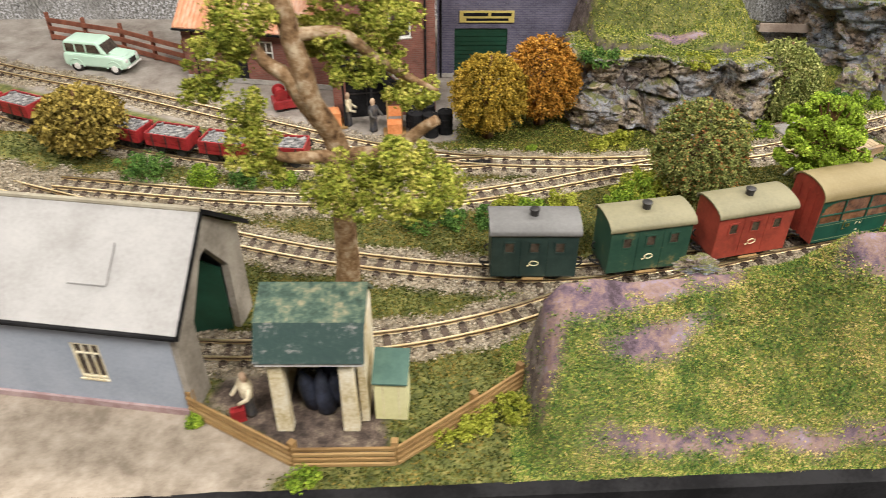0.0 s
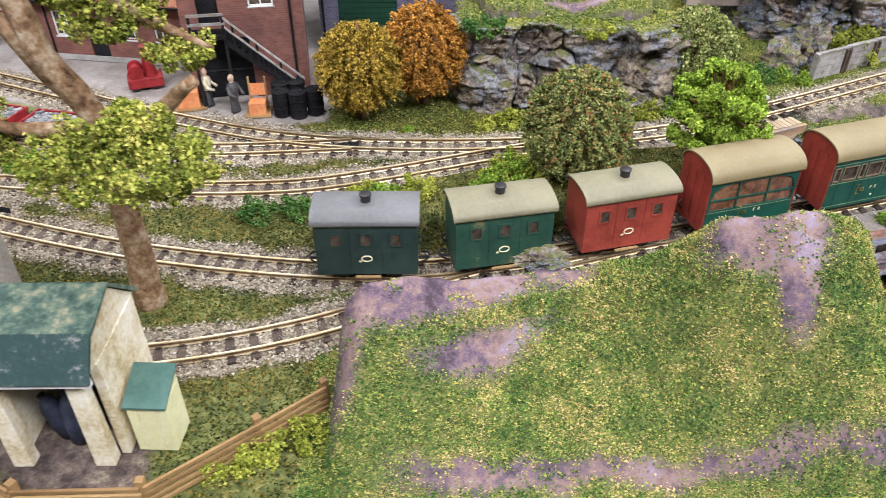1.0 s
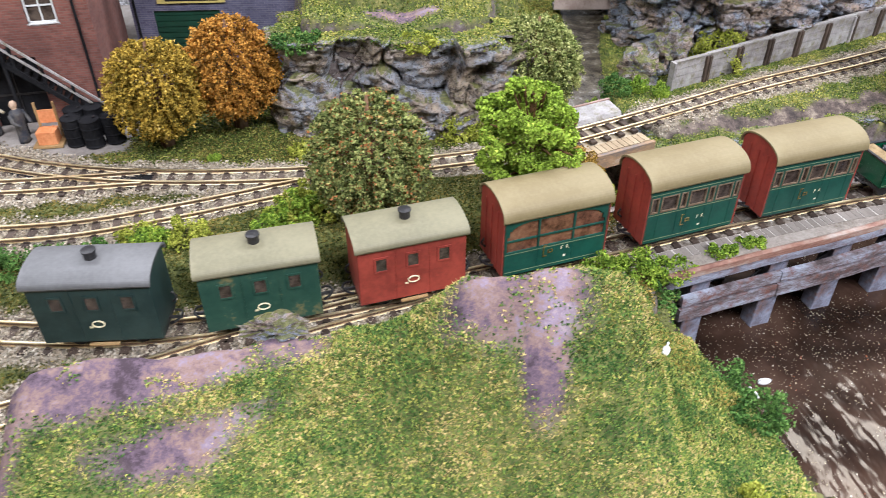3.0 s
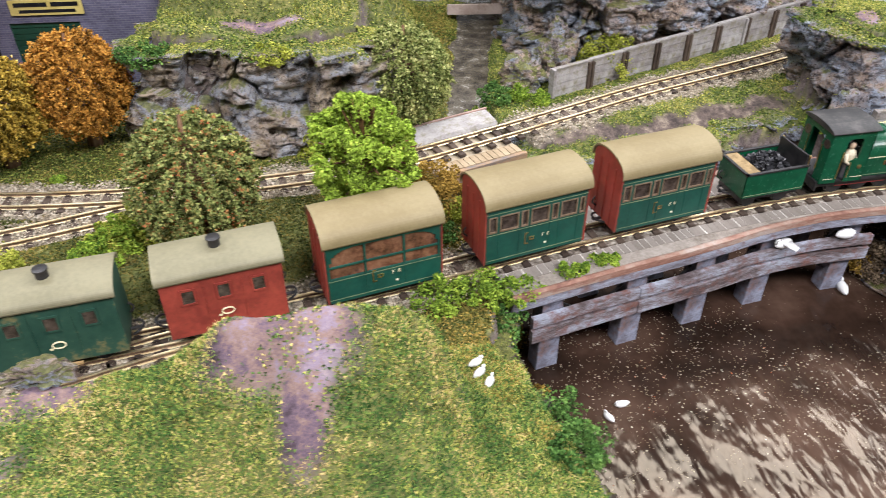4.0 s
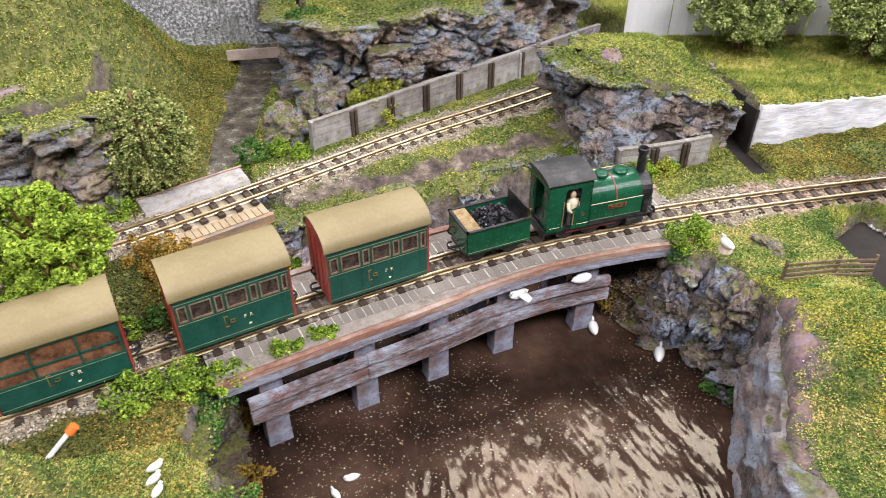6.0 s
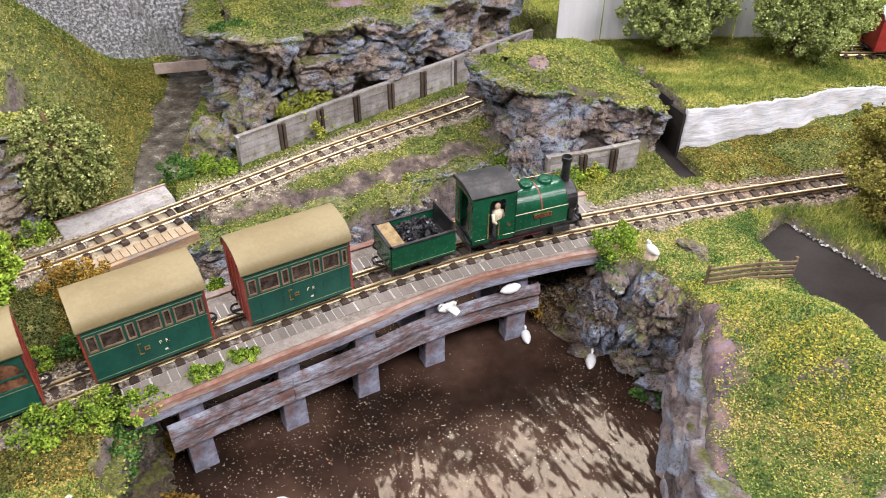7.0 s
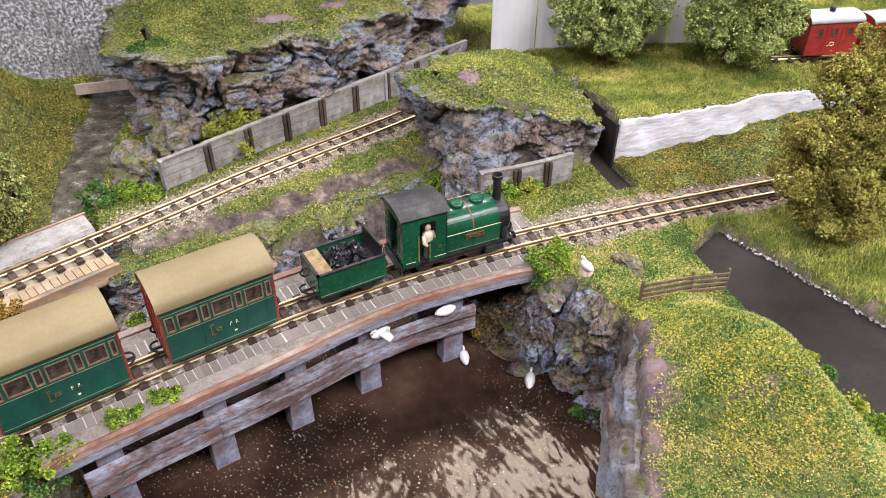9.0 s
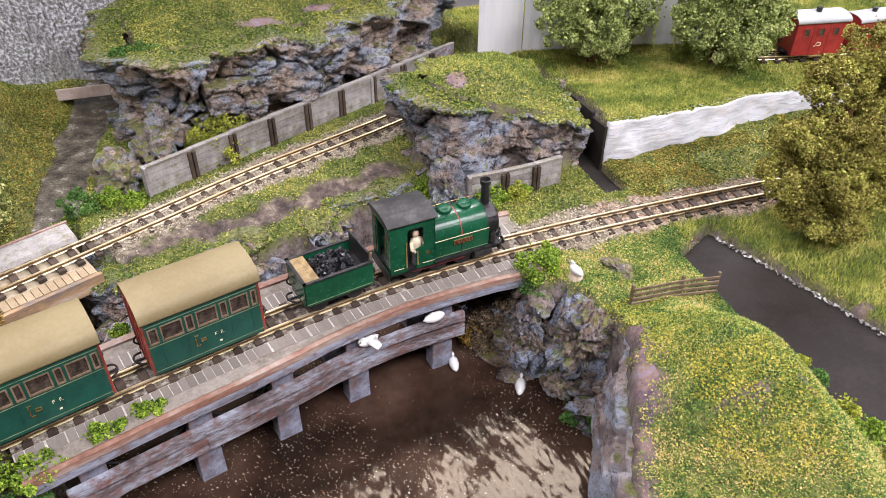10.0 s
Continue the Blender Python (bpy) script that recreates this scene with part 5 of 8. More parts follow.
def boulder(label, x, y, z, r, squash, material, seed, sub=4):
    bm = bmesh.new()
    bmesh.ops.create_icosphere(bm, subdivisions=sub, radius=1.0)
    for vert in bm.verts:
        p = vert.co * 1.5 + Vector((seed * 7.1, seed * 3.3, 0))
        k = 0.95 + 0.12 * noise.fractal(p, 0.9, 2, 4)
        for scale, weight in ((1.0, 1.0), (2.4, 0.4)):
            q = p * scale + 0.2 * noise.noise_vector(p * 2)
            dist, pts = noise.voronoi(q)
            face = noise.cell_vector(pts[0] * 7.7) - Vector((0.5, 0.5, 0.5))
            gap = min(1.0, (dist[1] - dist[0]) / 0.12)
            k += weight * (0.22 * noise.cell(pts[0] * 4.1) + 0.35 * face.dot(q - pts[0]) - 0.16 * (1 - gap) ** 1.5 - 0.1)
        vert.co = Vector((vert.co.x * squash[0], vert.co.y * squash[1], vert.co.z * squash[2])) * k * r * CM
    me = bpy.data.meshes.new("boulder")
    bm.to_mesh(me)
    bm.free()
    me.materials.append(material)
    ob = new("boulder", me)
    ob.matrix_basis = pose(x * CM, y * CM, z * CM, 0, 0, seed * 40)
    return tagged(ob, label, "rock", "rocks")


boulder("large dark rock with blue-grey faces in the bank", 46.5, 32.1, -2.1, 2.0, (1.15, 0.85, 1.0), ROCK_CRAG, 1, 6)
boulder("tall pale-edged rock standing in the bank", 44.6, 33.7, -2.9, 1.5, (0.8, 0.75, 1.35), ROCK_CRAG, 2, 6)
boulder("pale blue-grey slab lying below the viaduct's end", 45.2, 34.2, -1.1, 0.9, (1.4, 0.7, 0.45), ROCK_MAUVE, 11)
boulder("grey rock beside the swan's post", 45.4, 31.9, -4.4, 0.9, (0.9, 0.8, 1.0), ROCK, 3)
boulder("grey mossy rock beside the stream", 28.4, 48.8, 0.3, 1.5, (0.9, 0.9, 0.85), ROCK_MOSS, 4)
boulder("grey mossy rock by the plank wall", 30.2, 49.6, 0.9, 1.5, (0.8, 0.9, 1.0), ROCK_MOSS, 5)
boulder("pinkish rock under the crag", 31.0, 51.0, 1.2, 1.3, (0.9, 0.8, 1.3), ROCK_MOSS, 6)
boulder("small grey rock sunk in the turf", 48.9, 34.0, -0.4, 0.9, (1.2, 0.7, 0.6), ROCK, 7)
boulder("blue-grey rock with bushes below the outcrop", 43.9, 42.0, 0.2, 1.5, (0.8, 0.8, 1.1), ROCK_BLUE, 8)
boulder("tan rock on the knoll's crest", 10.6, 24.9, 3.3, 0.75, (1.3, 0.8, 0.6), ROCK, 9)
boulder("dark wet rock below the low bridge", 28.6, 39.9, -3.2, 1.8, (1.3, 0.8, 0.9), ROCK_MAUVE, 10)

board_side = Shape()
for (xa, ya), (xb, yb) in (((52.78, 42.3), (52.98, 44)), ((52.98, 44), (53.2, 47))):
    board_side.add([(xa, ya, -2.3), (xb, yb, -2.3), (xb, yb, 1.6), (xa, ya, 1.85), (xa + 0.15, ya, -2.3), (xb + 0.15, yb, -2.3), (xb + 0.15, yb, 1.6), (xa + 0.15, ya, 1.85)], [(1, 0, 3, 2), (4, 5, 6, 7), (0, 4, 7, 3), (3, 7, 6, 2)])
tagged(link("trim", board_side, CHANNEL), "dark grey painted board end beside the narrow gap", "board edge", kind="structure")

# ---- backscene and closing walls ----
back = Shape().box(-60, 50, 63.0, 63.4, -8, 26)
tagged(link("backdrop", back, BACKSCENE), "printed grey meadow backscene behind the layout", "backscene", kind="structure")
panel = thing("panel_wall", 50.9, 55.2, 0, -12, "white corrugated panel wall behind the meadow", "wall")
panel["kind"] = "structure"
for k in range(6):
    outline = [(0, 0.1)] + [(0.36 * i, -0.04 if i % 2 else 0.0) for i in range(9)] + [(2.88, 0.1)]
    sheet = part("panel", Shape().prism([(a + k * 3.0, b + 0.12 * (k % 2)) for a, b in outline], -0.6, 9, "z"), PANEL_WHITE, panel)
HALL_GREY = surface("hall_grey", two((0.13, 0.13, 0.135), (0.2, 0.195, 0.19)), 60, 0.8, relief=0)
tagged(link("wall_hall", Shape().box(-420, 420, 420, 424, -100, 260).box(-420, 420, -424, -420, -100, 260).box(-424, -420, -420, 420, -100, 260).box(420, 424, -420, 420, -100, 260), HALL_GREY), "plain grey walls of the exhibition hall", "wall", kind="structure")
tagged(link("ceiling", Shape().box(-424, 424, -424, 424, 260, 264), surface("ceiling_white", two((0.74, 0.74, 0.73), (0.8, 0.8, 0.79)), 40, 0.9, relief=0)), "plain white ceiling of the hall", "ceiling", kind="structure")
tagged(link("floor", Shape().box(-424, 424, -424, 424, -104, -100), HALL_GREY), "plain grey hall floor", "floor", kind="structure")


# ---- the passenger train ----
def along(x_on_line, line=MAIN):
    i = int(np.argmin(np.abs(line[:, 0] - x_on_line)))
    d = line[min(i + 4, len(line) - 1)] - line[max(i - 4, 0)]
    return line[i, 0], line[i, 1], math.degrees(math.atan2(d[1], d[0]))


def wheelset(parent, x, r=0.36):
    for y in (-0.5, 0.5):
        sh = Shape().lathe([(0.08, -0.07), (r, -0.07), (r, 0.03), (r + 0.06, 0.04), (r + 0.06, 0.07), (0.08, 0.08)], 18, at(x, y, r, 0, 90 if y > 0 else -90, 0))
        part("wheel", sh, IRON, parent)
    part("axle", Shape().tube([(x, -0.5, r), (x, 0.5, r)], 0.06, 6), IRON, parent)


def couplings(parent, half):
    for s in (-1, 1):
        ring = [(s * (half + 0.1 + 0.35 * math.sin(a)), 0.35 * math.cos(a), 0.62 + 0.1 * math.sin(a)) for a in np.linspace(0, math.pi, 9)]
        part("coupling", Shape().tube(ring, 0.045, 6).tube([(s * half, 0, 0.6), (s * (half + 0.45), 0, 0.62)], 0.06, 6), IRON, parent, "black wire coupling loop")
        hose = [(s * (half + 0.04 + 0.16 * math.sin(a)), 0.55 + 0.05 * math.cos(a), 1.25 - 0.35 * (a / math.pi)) for a in np.linspace(0, math.pi, 8)]
        part("brake_pipe", Shape().tube(hose, 0.04, 6), IRON, parent)


def arc_roof(half, eave, crown, thick=0.07, n=30):
    top = [(half * math.cos(a), eave + (crown - eave) * math.sin(a) ** 0.8) for a in np.linspace(0, math.pi, n)]
    return top + [(x * 0.97, z - thick) for x, z in reversed(top)]


def lettering(parent, words, x, y, z, size, material, facing=0):
    curve = bpy.data.curves.new("letters", "FONT")
    curve.body, curve.size, curve.extrude, curve.align_x = words, size * CM, 0.004 * CM, "CENTER"
    tmp = bpy.data.objects.new("letters", curve)
    me = bpy.data.meshes.new_from_object(tmp)
    bpy.data.objects.remove(tmp)
    me.materials.clear()
    me.materials.append(material)
    ob = new("lettering", me)
    ob.parent = parent
    ob.matrix_basis = pose(x * CM, y * CM, z * CM, 90, 0, facing)
    return ob


def coach(label, open_sides):
    c = thing("passenger_coach", 0, 0, 0, 0, label, "railway coach", "coaches of the passenger train")
    half, w = 2.12, 1.06
    part("underframe", Shape().box(-half + 0.05, half - 0.05, -0.8, 0.8, 0.5, 0.72).box(-half, half, -0.95, -0.85, 0.42, 0.56).box(-half, half, 0.85, 0.95, 0.42, 0.56), IRON, c)
    for x in (-1.15, 1.15):
        wheelset(c, x)
        for y in (-0.68, 0.68):
            part("axle_box", Shape().box(x - 0.16, x + 0.16, y - 0.07, y + 0.07, 0.22, 0.6), IRON, c)
    part("floor_board", Shape().box(-half + 0.02, half - 0.02, -w + 0.05, w - 0.05, 0.7, 0.8), IRON, c)
    # sides: a lower panel, pillars and a top rail leave the windows open
    if open_sides:
        bars = [-2.1, -0.72, 0.72, 2.1]
        sill, head, pier = 1.62, 2.86, 0.035
    else:
        bars = [-2.12, -1.62, -0.74, -0.34, 0.54, 0.92, 1.74, 2.12]
        sill, head, pier = 1.95, 2.68, 0.05
    for s in (-1, 1):
        ya, yb = sorted((s * w, s * (w - 0.09)))
        sh = Shape().box(-half, half, ya, yb, 0.55, sill).box(-half, half, ya, yb, head, 3.14)
        for b in bars:
            edge_ = 0.1 if abs(b) > 2 else pier
            sh.box(max(-half, b - edge_), min(half, b + edge_), ya, yb, sill, head)
        if open_sides:
            for a, up in ((bars[0] + 0.1, 1), (bars[3] - 0.1, -1)):
                for k in range(8):
                    h = 0.5 * (1 - math.sqrt(max(0, 1 - (1 - k / 8) ** 2)))
                    xa, xb = sorted((a + up * 0.1 * k, a + up * 0.1 * (k + 1)))
                    sh.box(xa, xb, ya, yb, head - h - 0.02, head + 0.02)
        side = part("side", sh, COACH_GREEN, c, "dark green coach side")
        lo, hi = sorted((s * (w + 0.012), s * w))
        for z in (sill - 0.1, 0.68, head + 0.1):
            part("beading", Shape().box(-half + 0.04, half - 0.04, lo, hi, z, z + 0.028), LINE_DULL, side, "thin dull gold beading")
        for x in ((-1.62, -0.74, -0.34, 0.54, 0.92, 1.74) if not open_sides else (-0.72, 0.72)):
            part("beading", Shape().box(x - 0.012, x + 0.012, lo, hi, 0.7, sill - 0.1), COACH_GREEN, side)
        if open_sides:
            part("middle_rail", Shape().box(-half + 0.1, half - 0.1, ya, yb, 2.08, 2.14), COACH_GREEN, side)
        for a, b in zip(bars[:-1], bars[1:]):
            a, b = a + (0.1 if a < -2 else pier), b - (0.1 if b > 2 else pier)
            wy = s * (w - 0.06)
            pane = part("window", Shape().box(a, b, min(wy, wy - s * 0.02), max(wy, wy - s * 0.02), sill, head), GLAZED_BROWN if open_sides else WINDOW_DARK, c)
            fy0, fy1 = sorted((s * (w + 0.018), s * (w - 0.05)))
            t = 0.055
            if not open_sides:
                fr = Shape().box(a, b, fy0, fy1, sill, sill + t).box(a, b, fy0, fy1, head - t, head).box(a, a + t, fy0, fy1, sill + t, head - t).box(b - t, b, fy0, fy1, sill + t, head - t)
                part("window_frame", fr, WINDOW_FRAME, pane, "thin brown window frame")
        ly = s * (w + 0.008)
        lettering(c, "F  R", 0.4 * -s, ly, 1.28, 0.22, CREAM, 0 if s < 0 else 180)
        crest = Shape()
        for x0, x1, z0, z1 in ((-0.5, -0.46, 1.1, 1.62), (-0.46, -0.34, 1.1, 1.14), (-0.46, -0.36, 1.58, 1.62), (-0.3, -0.1, 1.36, 1.4), (-0.3, -0.1, 1.24, 1.28), (-0.3, -0.26, 1.28, 1.36), (-0.14, -0.1, 1.28, 1.36)):
            crest.box(x0, x1, ly - 0.01, ly + 0.01, z0, z1)
        part("crest", crest, BRASS, c, "gilt door handle and crest")
        part("number_mark", Shape().box(0.36, 0.46, ly - 0.008, ly + 0.008, 0.92, 0.99), CREAM, c)
    inner = part("partition", Shape().box(-0.05, 0.05, -w + 0.1, w - 0.1, 0.8, 2.7), ORANGE_WOOD, c)
    for x in (-1.5, -0.6, 0.6, 1.5):
        part("bench", Shape().box(x - 0.22, x + 0.22, -w + 0.12, w - 0.12, 0.8, 1.35), ORANGE_WOOD, c)
    outline = [(-w, 0.55), (w, 0.55), (w, 3.1)] + [(1.06 * math.cos(a), 3.1 + 0.62 * math.sin(a) ** 0.8) for a in np.linspace(0, math.pi, 24)][1:-1] + [(-w, 3.1)]
    for s in (-1, 1):
        end = part("end_panel", Shape().prism(outline, s * half - 0.05, s * half + 0.05, "x"), COACH_RED, c, "brick-red end panel")
        for y in (-0.55, 0.0, 0.55):
            part("batten", Shape().box(s * half + s * 0.05, s * half + s * 0.08, y - 0.03, y + 0.03, 0.6, 3.2), COACH_RED, end)
    part("roof", Shape().prism(arc_roof(1.19, 3.08, 3.8), -half - 0.1, half + 0.1, "x"), ROOF_TAN, c, "plain tan arched roof", smooth=False)
    couplings(c, half)
    return c


WINDOW_FRAME = surface("window_frame_brown", two((0.13, 0.085, 0.05), (0.24, 0.17, 0.11)), 0.5, 0.5, relief=0)
LINE_DULL = surface("line_dull", two((0.1, 0.16, 0.09), (0.2, 0.24, 0.13)), 0.8, 0.55, relief=0)
GLAZED_BROWN = surface("glazed_brown", [(0.2, (0.05, 0.022, 0.014)), (0.5, (0.16, 0.07, 0.04)), (0.8, (0.26, 0.13, 0.075))], 0.9, 0.14, relief=0)


def van(label, body, roof, lower=None):
    c = thing("goods_van", 0, 0, 0, 0, label, "railway van", "vans of the passenger train")
    half, w = 1.98, 0.98
    part("underframe", Shape().box(-half, half, -0.75, 0.75, 0.45, 0.68), IRON, c)
    for x in (-1.05, 1.05):
        wheelset(c, x)
    sh = Shape().prism([(-w, 0.5), (w, 0.5), (w, 2.95)] + [(w * math.cos(a), 2.95 + 0.32 * math.sin(a)) for a in np.linspace(0, math.pi, 10)][1:-1] + [(-w, 2.95)], -half, half, "x")
    shell = part("body", sh, body, c, bevel=0.03)
    for s in (-1, 1):
        y = s * w
        for x in (-1.15, 0.0, 1.15):
            fr = Shape()
            lo, hi = sorted((y, y + s * 0.03))
            fr.box(x - 0.26, x + 0.26, lo, hi, 2.44, 2.52).box(x - 0.26, x + 0.26, lo, hi, 1.86, 1.93).box(x - 0.26, x - 0.19, lo, hi, 1.93, 2.44).box(x + 0.19, x + 0.26, lo, hi, 1.93, 2.44)
            win = part("window", Shape().box(x - 0.19, x + 0.19, min(y, y + s * 0.01), max(y, y + s * 0.01), 1.93, 2.44), WINDOW_DARK, c)
            part("window_frame", fr, body, win)
        for x in (-0.62, 0.62):
            part("door_strip", Shape().box(x - 0.02, x + 0.02, min(y, y + s * 0.02), max(y, y + s * 0.02), 0.6, 2.9), body, shell)
        ring = [(0.0 + 0.2 * math.cos(a), y + s * 0.02, 1.3 + 0.13 * math.sin(a)) for a in np.linspace(0, math.tau, 17)]
        part("crest", Shape().tube(ring, 0.028, 5).box(-0.32, -0.2, y - 0.012, y + 0.012, 1.12, 1.2), CREAM, c, "pale oval crest")
        part("step_board", Shape().box(-0.5, 0.5, min(y, y + s * 0.12), max(y, y + s * 0.12), 0.4, 0.46), WOOD_TAN, c)
    part("roof", Shape().prism(arc_roof(1.1, 2.93, 3.36), -half - 0.1, half + 0.1, "x"), roof, c)
    part("chimney", Shape().lathe([(0.2, 3.3), (0.2, 3.62), (0.24, 3.62), (0.24, 3.68), (0.12, 3.7)], 14), IRON, c, "black roof vent")
    couplings(c, half)
    return c


def place(ob, x):
    px, py, turn = along(x)
    ob.matrix_basis = pose(px * CM, py * CM, 0, 0, 0, turn)
    return ob


first = place(coach("green panelled coach with red ends and tan roof", False), 31.0)
px, py, turn = along(25.55)
copy_thing(first, pose(px * CM, py * CM, 0, 0, 0, turn))
place(coach("green open-sided coach with red ends and tan roof", True), 19.9)
place(van("plain brick-red van with olive grey roof and vent", COACH_RED, ROOF_OLIVE), 14.6)
GREEN_DUSTY = surface("van_green_dusty", [(0.2, (0.012, 0.05, 0.035)), (0.6, (0.025, 0.075, 0.05)), (0.85, (0.2, 0.17, 0.07))], 1.4, 0.5, relief=0.006)
place(van("dusty green van with olive roof and vent", GREEN_DUSTY, ROOF_OLIVE), 9.4)
place(van("dark green van with grey roof and vent", VAN_DARK, ROOF_GREY), 4.2)
ROOF_PALE = surface("roof_pale_grey", two((0.36, 0.37, 0.38), (0.46, 0.47, 0.48)), 3.0, 0.55, relief=0.006)
CRIMSON = surface("crimson_paint", two((0.26, 0.02, 0.02), (0.38, 0.035, 0.03)), 1.6, 0.45, relief=0.005)
rear = van("crimson van with pale grey roof on the rear line", CRIMSON, ROOF_PALE)
for k, x in enumerate((70.9, 75.2, 79.5)):
    px, py, turn = along(x, BACK)
    m = pose(px * CM, py * CM, 1.0 * CM, 0, 0, turn) @ Matrix.Scale(0.88, 4)
    if k:
        copy_thing(rear, m)
    else:
        rear.matrix_basis = m


def wall_piece():
    """The cab's front with two spectacle openings, in one piece."""
    sh = Shape()
    ys, zs = [-0.98, -0.75, -0.12, 0.12, 0.75, 0.98], [0.78, 2.5, 3.05, 3.25]
    keep = [(i, k) for i in range(5) for k in range(3) if not (k == 1 and i in (1, 3))]
    p = [(x, y, z) for x in (-0.43, -0.35) for z in zs for y in ys]
    n = lambda b, k, i: (b * 4 + k) * 6 + i
    f = []
    for i, k in keep:
        f += [(n(0, k, i), n(0, k, i + 1), n(0, k + 1, i + 1), n(0, k + 1, i)), (n(1, k, i), n(1, k, i + 1), n(1, k + 1, i + 1), n(1, k + 1, i))]
        for di, dk, a, c in ((-1, 0, (k, i), (k + 1, i)), (1, 0, (k, i + 1), (k + 1, i + 1)), (0, -1, (k, i), (k, i + 1)), (0, 1, (k + 1, i), (k + 1, i + 1))):
            if (i + di, k + dk) not in keep:
                f.append((n(0, *a), n(0, *c), n(1, *c), n(1, *a)))
    return sh.add(p, f)


def locomotive():
    e = thing("steam_locomotive", 0, 0, 0, 0, "glossy green saddle-tank steam locomotive with black smokebox", "locomotive")
    part("frame", Shape().box(-2.45, 2.85, -0.72, 0.72, 0.45, 0.78).box(-2.5, -2.4, -0.95, 0.95, 0.45, 0.9).box(2.8, 2.92, -0.95, 0.95, 0.45, 0.9), IRON, e, bevel=0.03)
    part("running_board", Shape().box(-0.4, 2.8, -0.98, 0.98, 0.78, 0.86), IRON, e)
    for x in (-1.2, 0.0, 1.2):
        wheelset(e, x, 0.42)
    for y in (-0.62, 0.62):
        part("side_rod", Shape().box(-1.25, 1.25, y - 0.04, y + 0.04, 0.36, 0.46), WAGON_ROD, e, "red side rod")
        part("cylinder", Shape().lathe([(0.05, -0.42), (0.27, -0.42), (0.27, 0.42), (0.05, 0.42)], 14, at(2.0, y * 1.15, 0.55, 0, 0, 90)), IRON, e)
    arch = lambda r, top: [(r * math.cos(a), 1.78 + top * math.sin(a)) for a in np.linspace(0, math.pi, 26)]
    tank = [(-0.88, 0.86), (0.88, 0.86)] + arch(0.92, 0.86)
    saddle = part("tank", Shape().prism(tank, -0.35, 2.28, "x"), GREEN_PAINT, e, "glossy green saddle tank", bevel=0.03)
    for x, mat in ((-0.3, IRON), (0.95, COACH_RED), (2.23, IRON)):
        band = arch(0.93, 0.87)
        part("boiler_band", Shape().prism(band + [(q * 0.98, 1.78 + (z - 1.78) * 0.98) for q, z in reversed(band)], x - 0.028, x + 0.028, "x"), mat, saddle)
    for y in (-0.92, 0.92):
        o = -1 if y < 0 else 1
        part("lining", Shape().box(-0.33, 2.26, y - 0.012, y + 0.012, 1.8, 1.835), CREAM, saddle, "cream lining")
        part("lining", Shape().box(-0.3, 2.22, 0.895 * o - 0.008, 0.895 * o + 0.008, 0.95, 0.975), LINE_DULL, saddle)
        part("tank_strap", Shape().box(0.93, 0.97, 0.9 * o - 0.012, 0.9 * o + 0.012, 0.88, 1.78), IRON, saddle)
        plate = part("nameplate", Shape().box(0.55, 1.45, min(y, y + o * 0.03), max(y, y + o * 0.03), 1.42, 1.64), BRASS, saddle, "brass nameplate with dark red ground")
        part("plate_ground", Shape().box(0.59, 1.41, min(y + o * 0.03, y + o * 0.036), max(y + o * 0.03, y + o * 0.036), 1.45, 1.61), PLATE_RED, plate)
        words = lettering(plate, "PRINCESS", 1.0, y + o * 0.04, 1.47, 0.14, BRASS, 0 if o < 0 else 180)
        part("hand_rail", Shape().tube([(-0.3, o * 0.5, 2.66), (2.2, o * 0.5, 2.66)], 0.022, 5), BRASS, saddle, "thin brass handrail") if o > 0 else None
        part("sand_box", Shape().lathe([(0.02, 0), (0.15, 0), (0.15, 0.42), (0.11, 0.5), (0.02, 0.52)], 12, at(2.5, o * 0.82, 0.95)), IRON, e, "black sand box")
    for x in (0.55, 1.5):
        part("filler_cap", Shape().lathe([(0.3, 2.5), (0.33, 2.66), (0.33, 2.74), (0.28, 2.8), (0.2, 2.84), (0.02, 2.86)], 20, at(x, 0.05, 0)), GREEN_PAINT, saddle, "round green filler cap", smooth=False)
    part("smokebox", Shape().lathe([(0.1, -0.3), (0.8, -0.3), (0.82, 0.2), (0.76, 0.28), (0.55, 0.33), (0.1, 0.38)], 26, at(2.56, 0, 1.7, 0, 0, 90)).box(2.28, 2.76, -0.6, 0.6, 0.86, 1.5), IRON, e, "black smokebox")
    part("smokebox_dart", Shape().tube([(2.9, 0, 1.7), (3.02, 0, 1.7)], 0.05, 6).tube([(2.98, -0.15, 1.63), (2.98, 0.15, 1.78)], 0.025, 5), BRASS, e)
    part("chimney", Shape().lathe([(0.3, 2.3), (0.2, 2.5), (0.18, 3.4), (0.24, 3.46), (0.25, 3.66), (0.2, 3.68), (0.15, 3.4)], 18, at(2.5, 0, 0)), IRON, e, "tall thin black chimney")
    for y in (-0.36, 0.36):
        part("front_hose", Shape().tube([(2.95 + 0.18 * math.sin(a), y, 0.8 + 0.55 * (1 - a / math.pi)) for a in np.linspace(0, math.pi, 9)], 0.05, 6), IRON, e)
    # cab with open doorways
    house = part("cab", Shape().box(-2.38, -2.3, -0.98, -0.45, 0.78, 3.2).box(-2.38, -2.3, 0.45, 0.98, 0.78, 3.2).box(-2.38, -2.3, -0.45, 0.45, 2.9, 3.2), GREEN_PAINT, e, "green cab with open doorways")
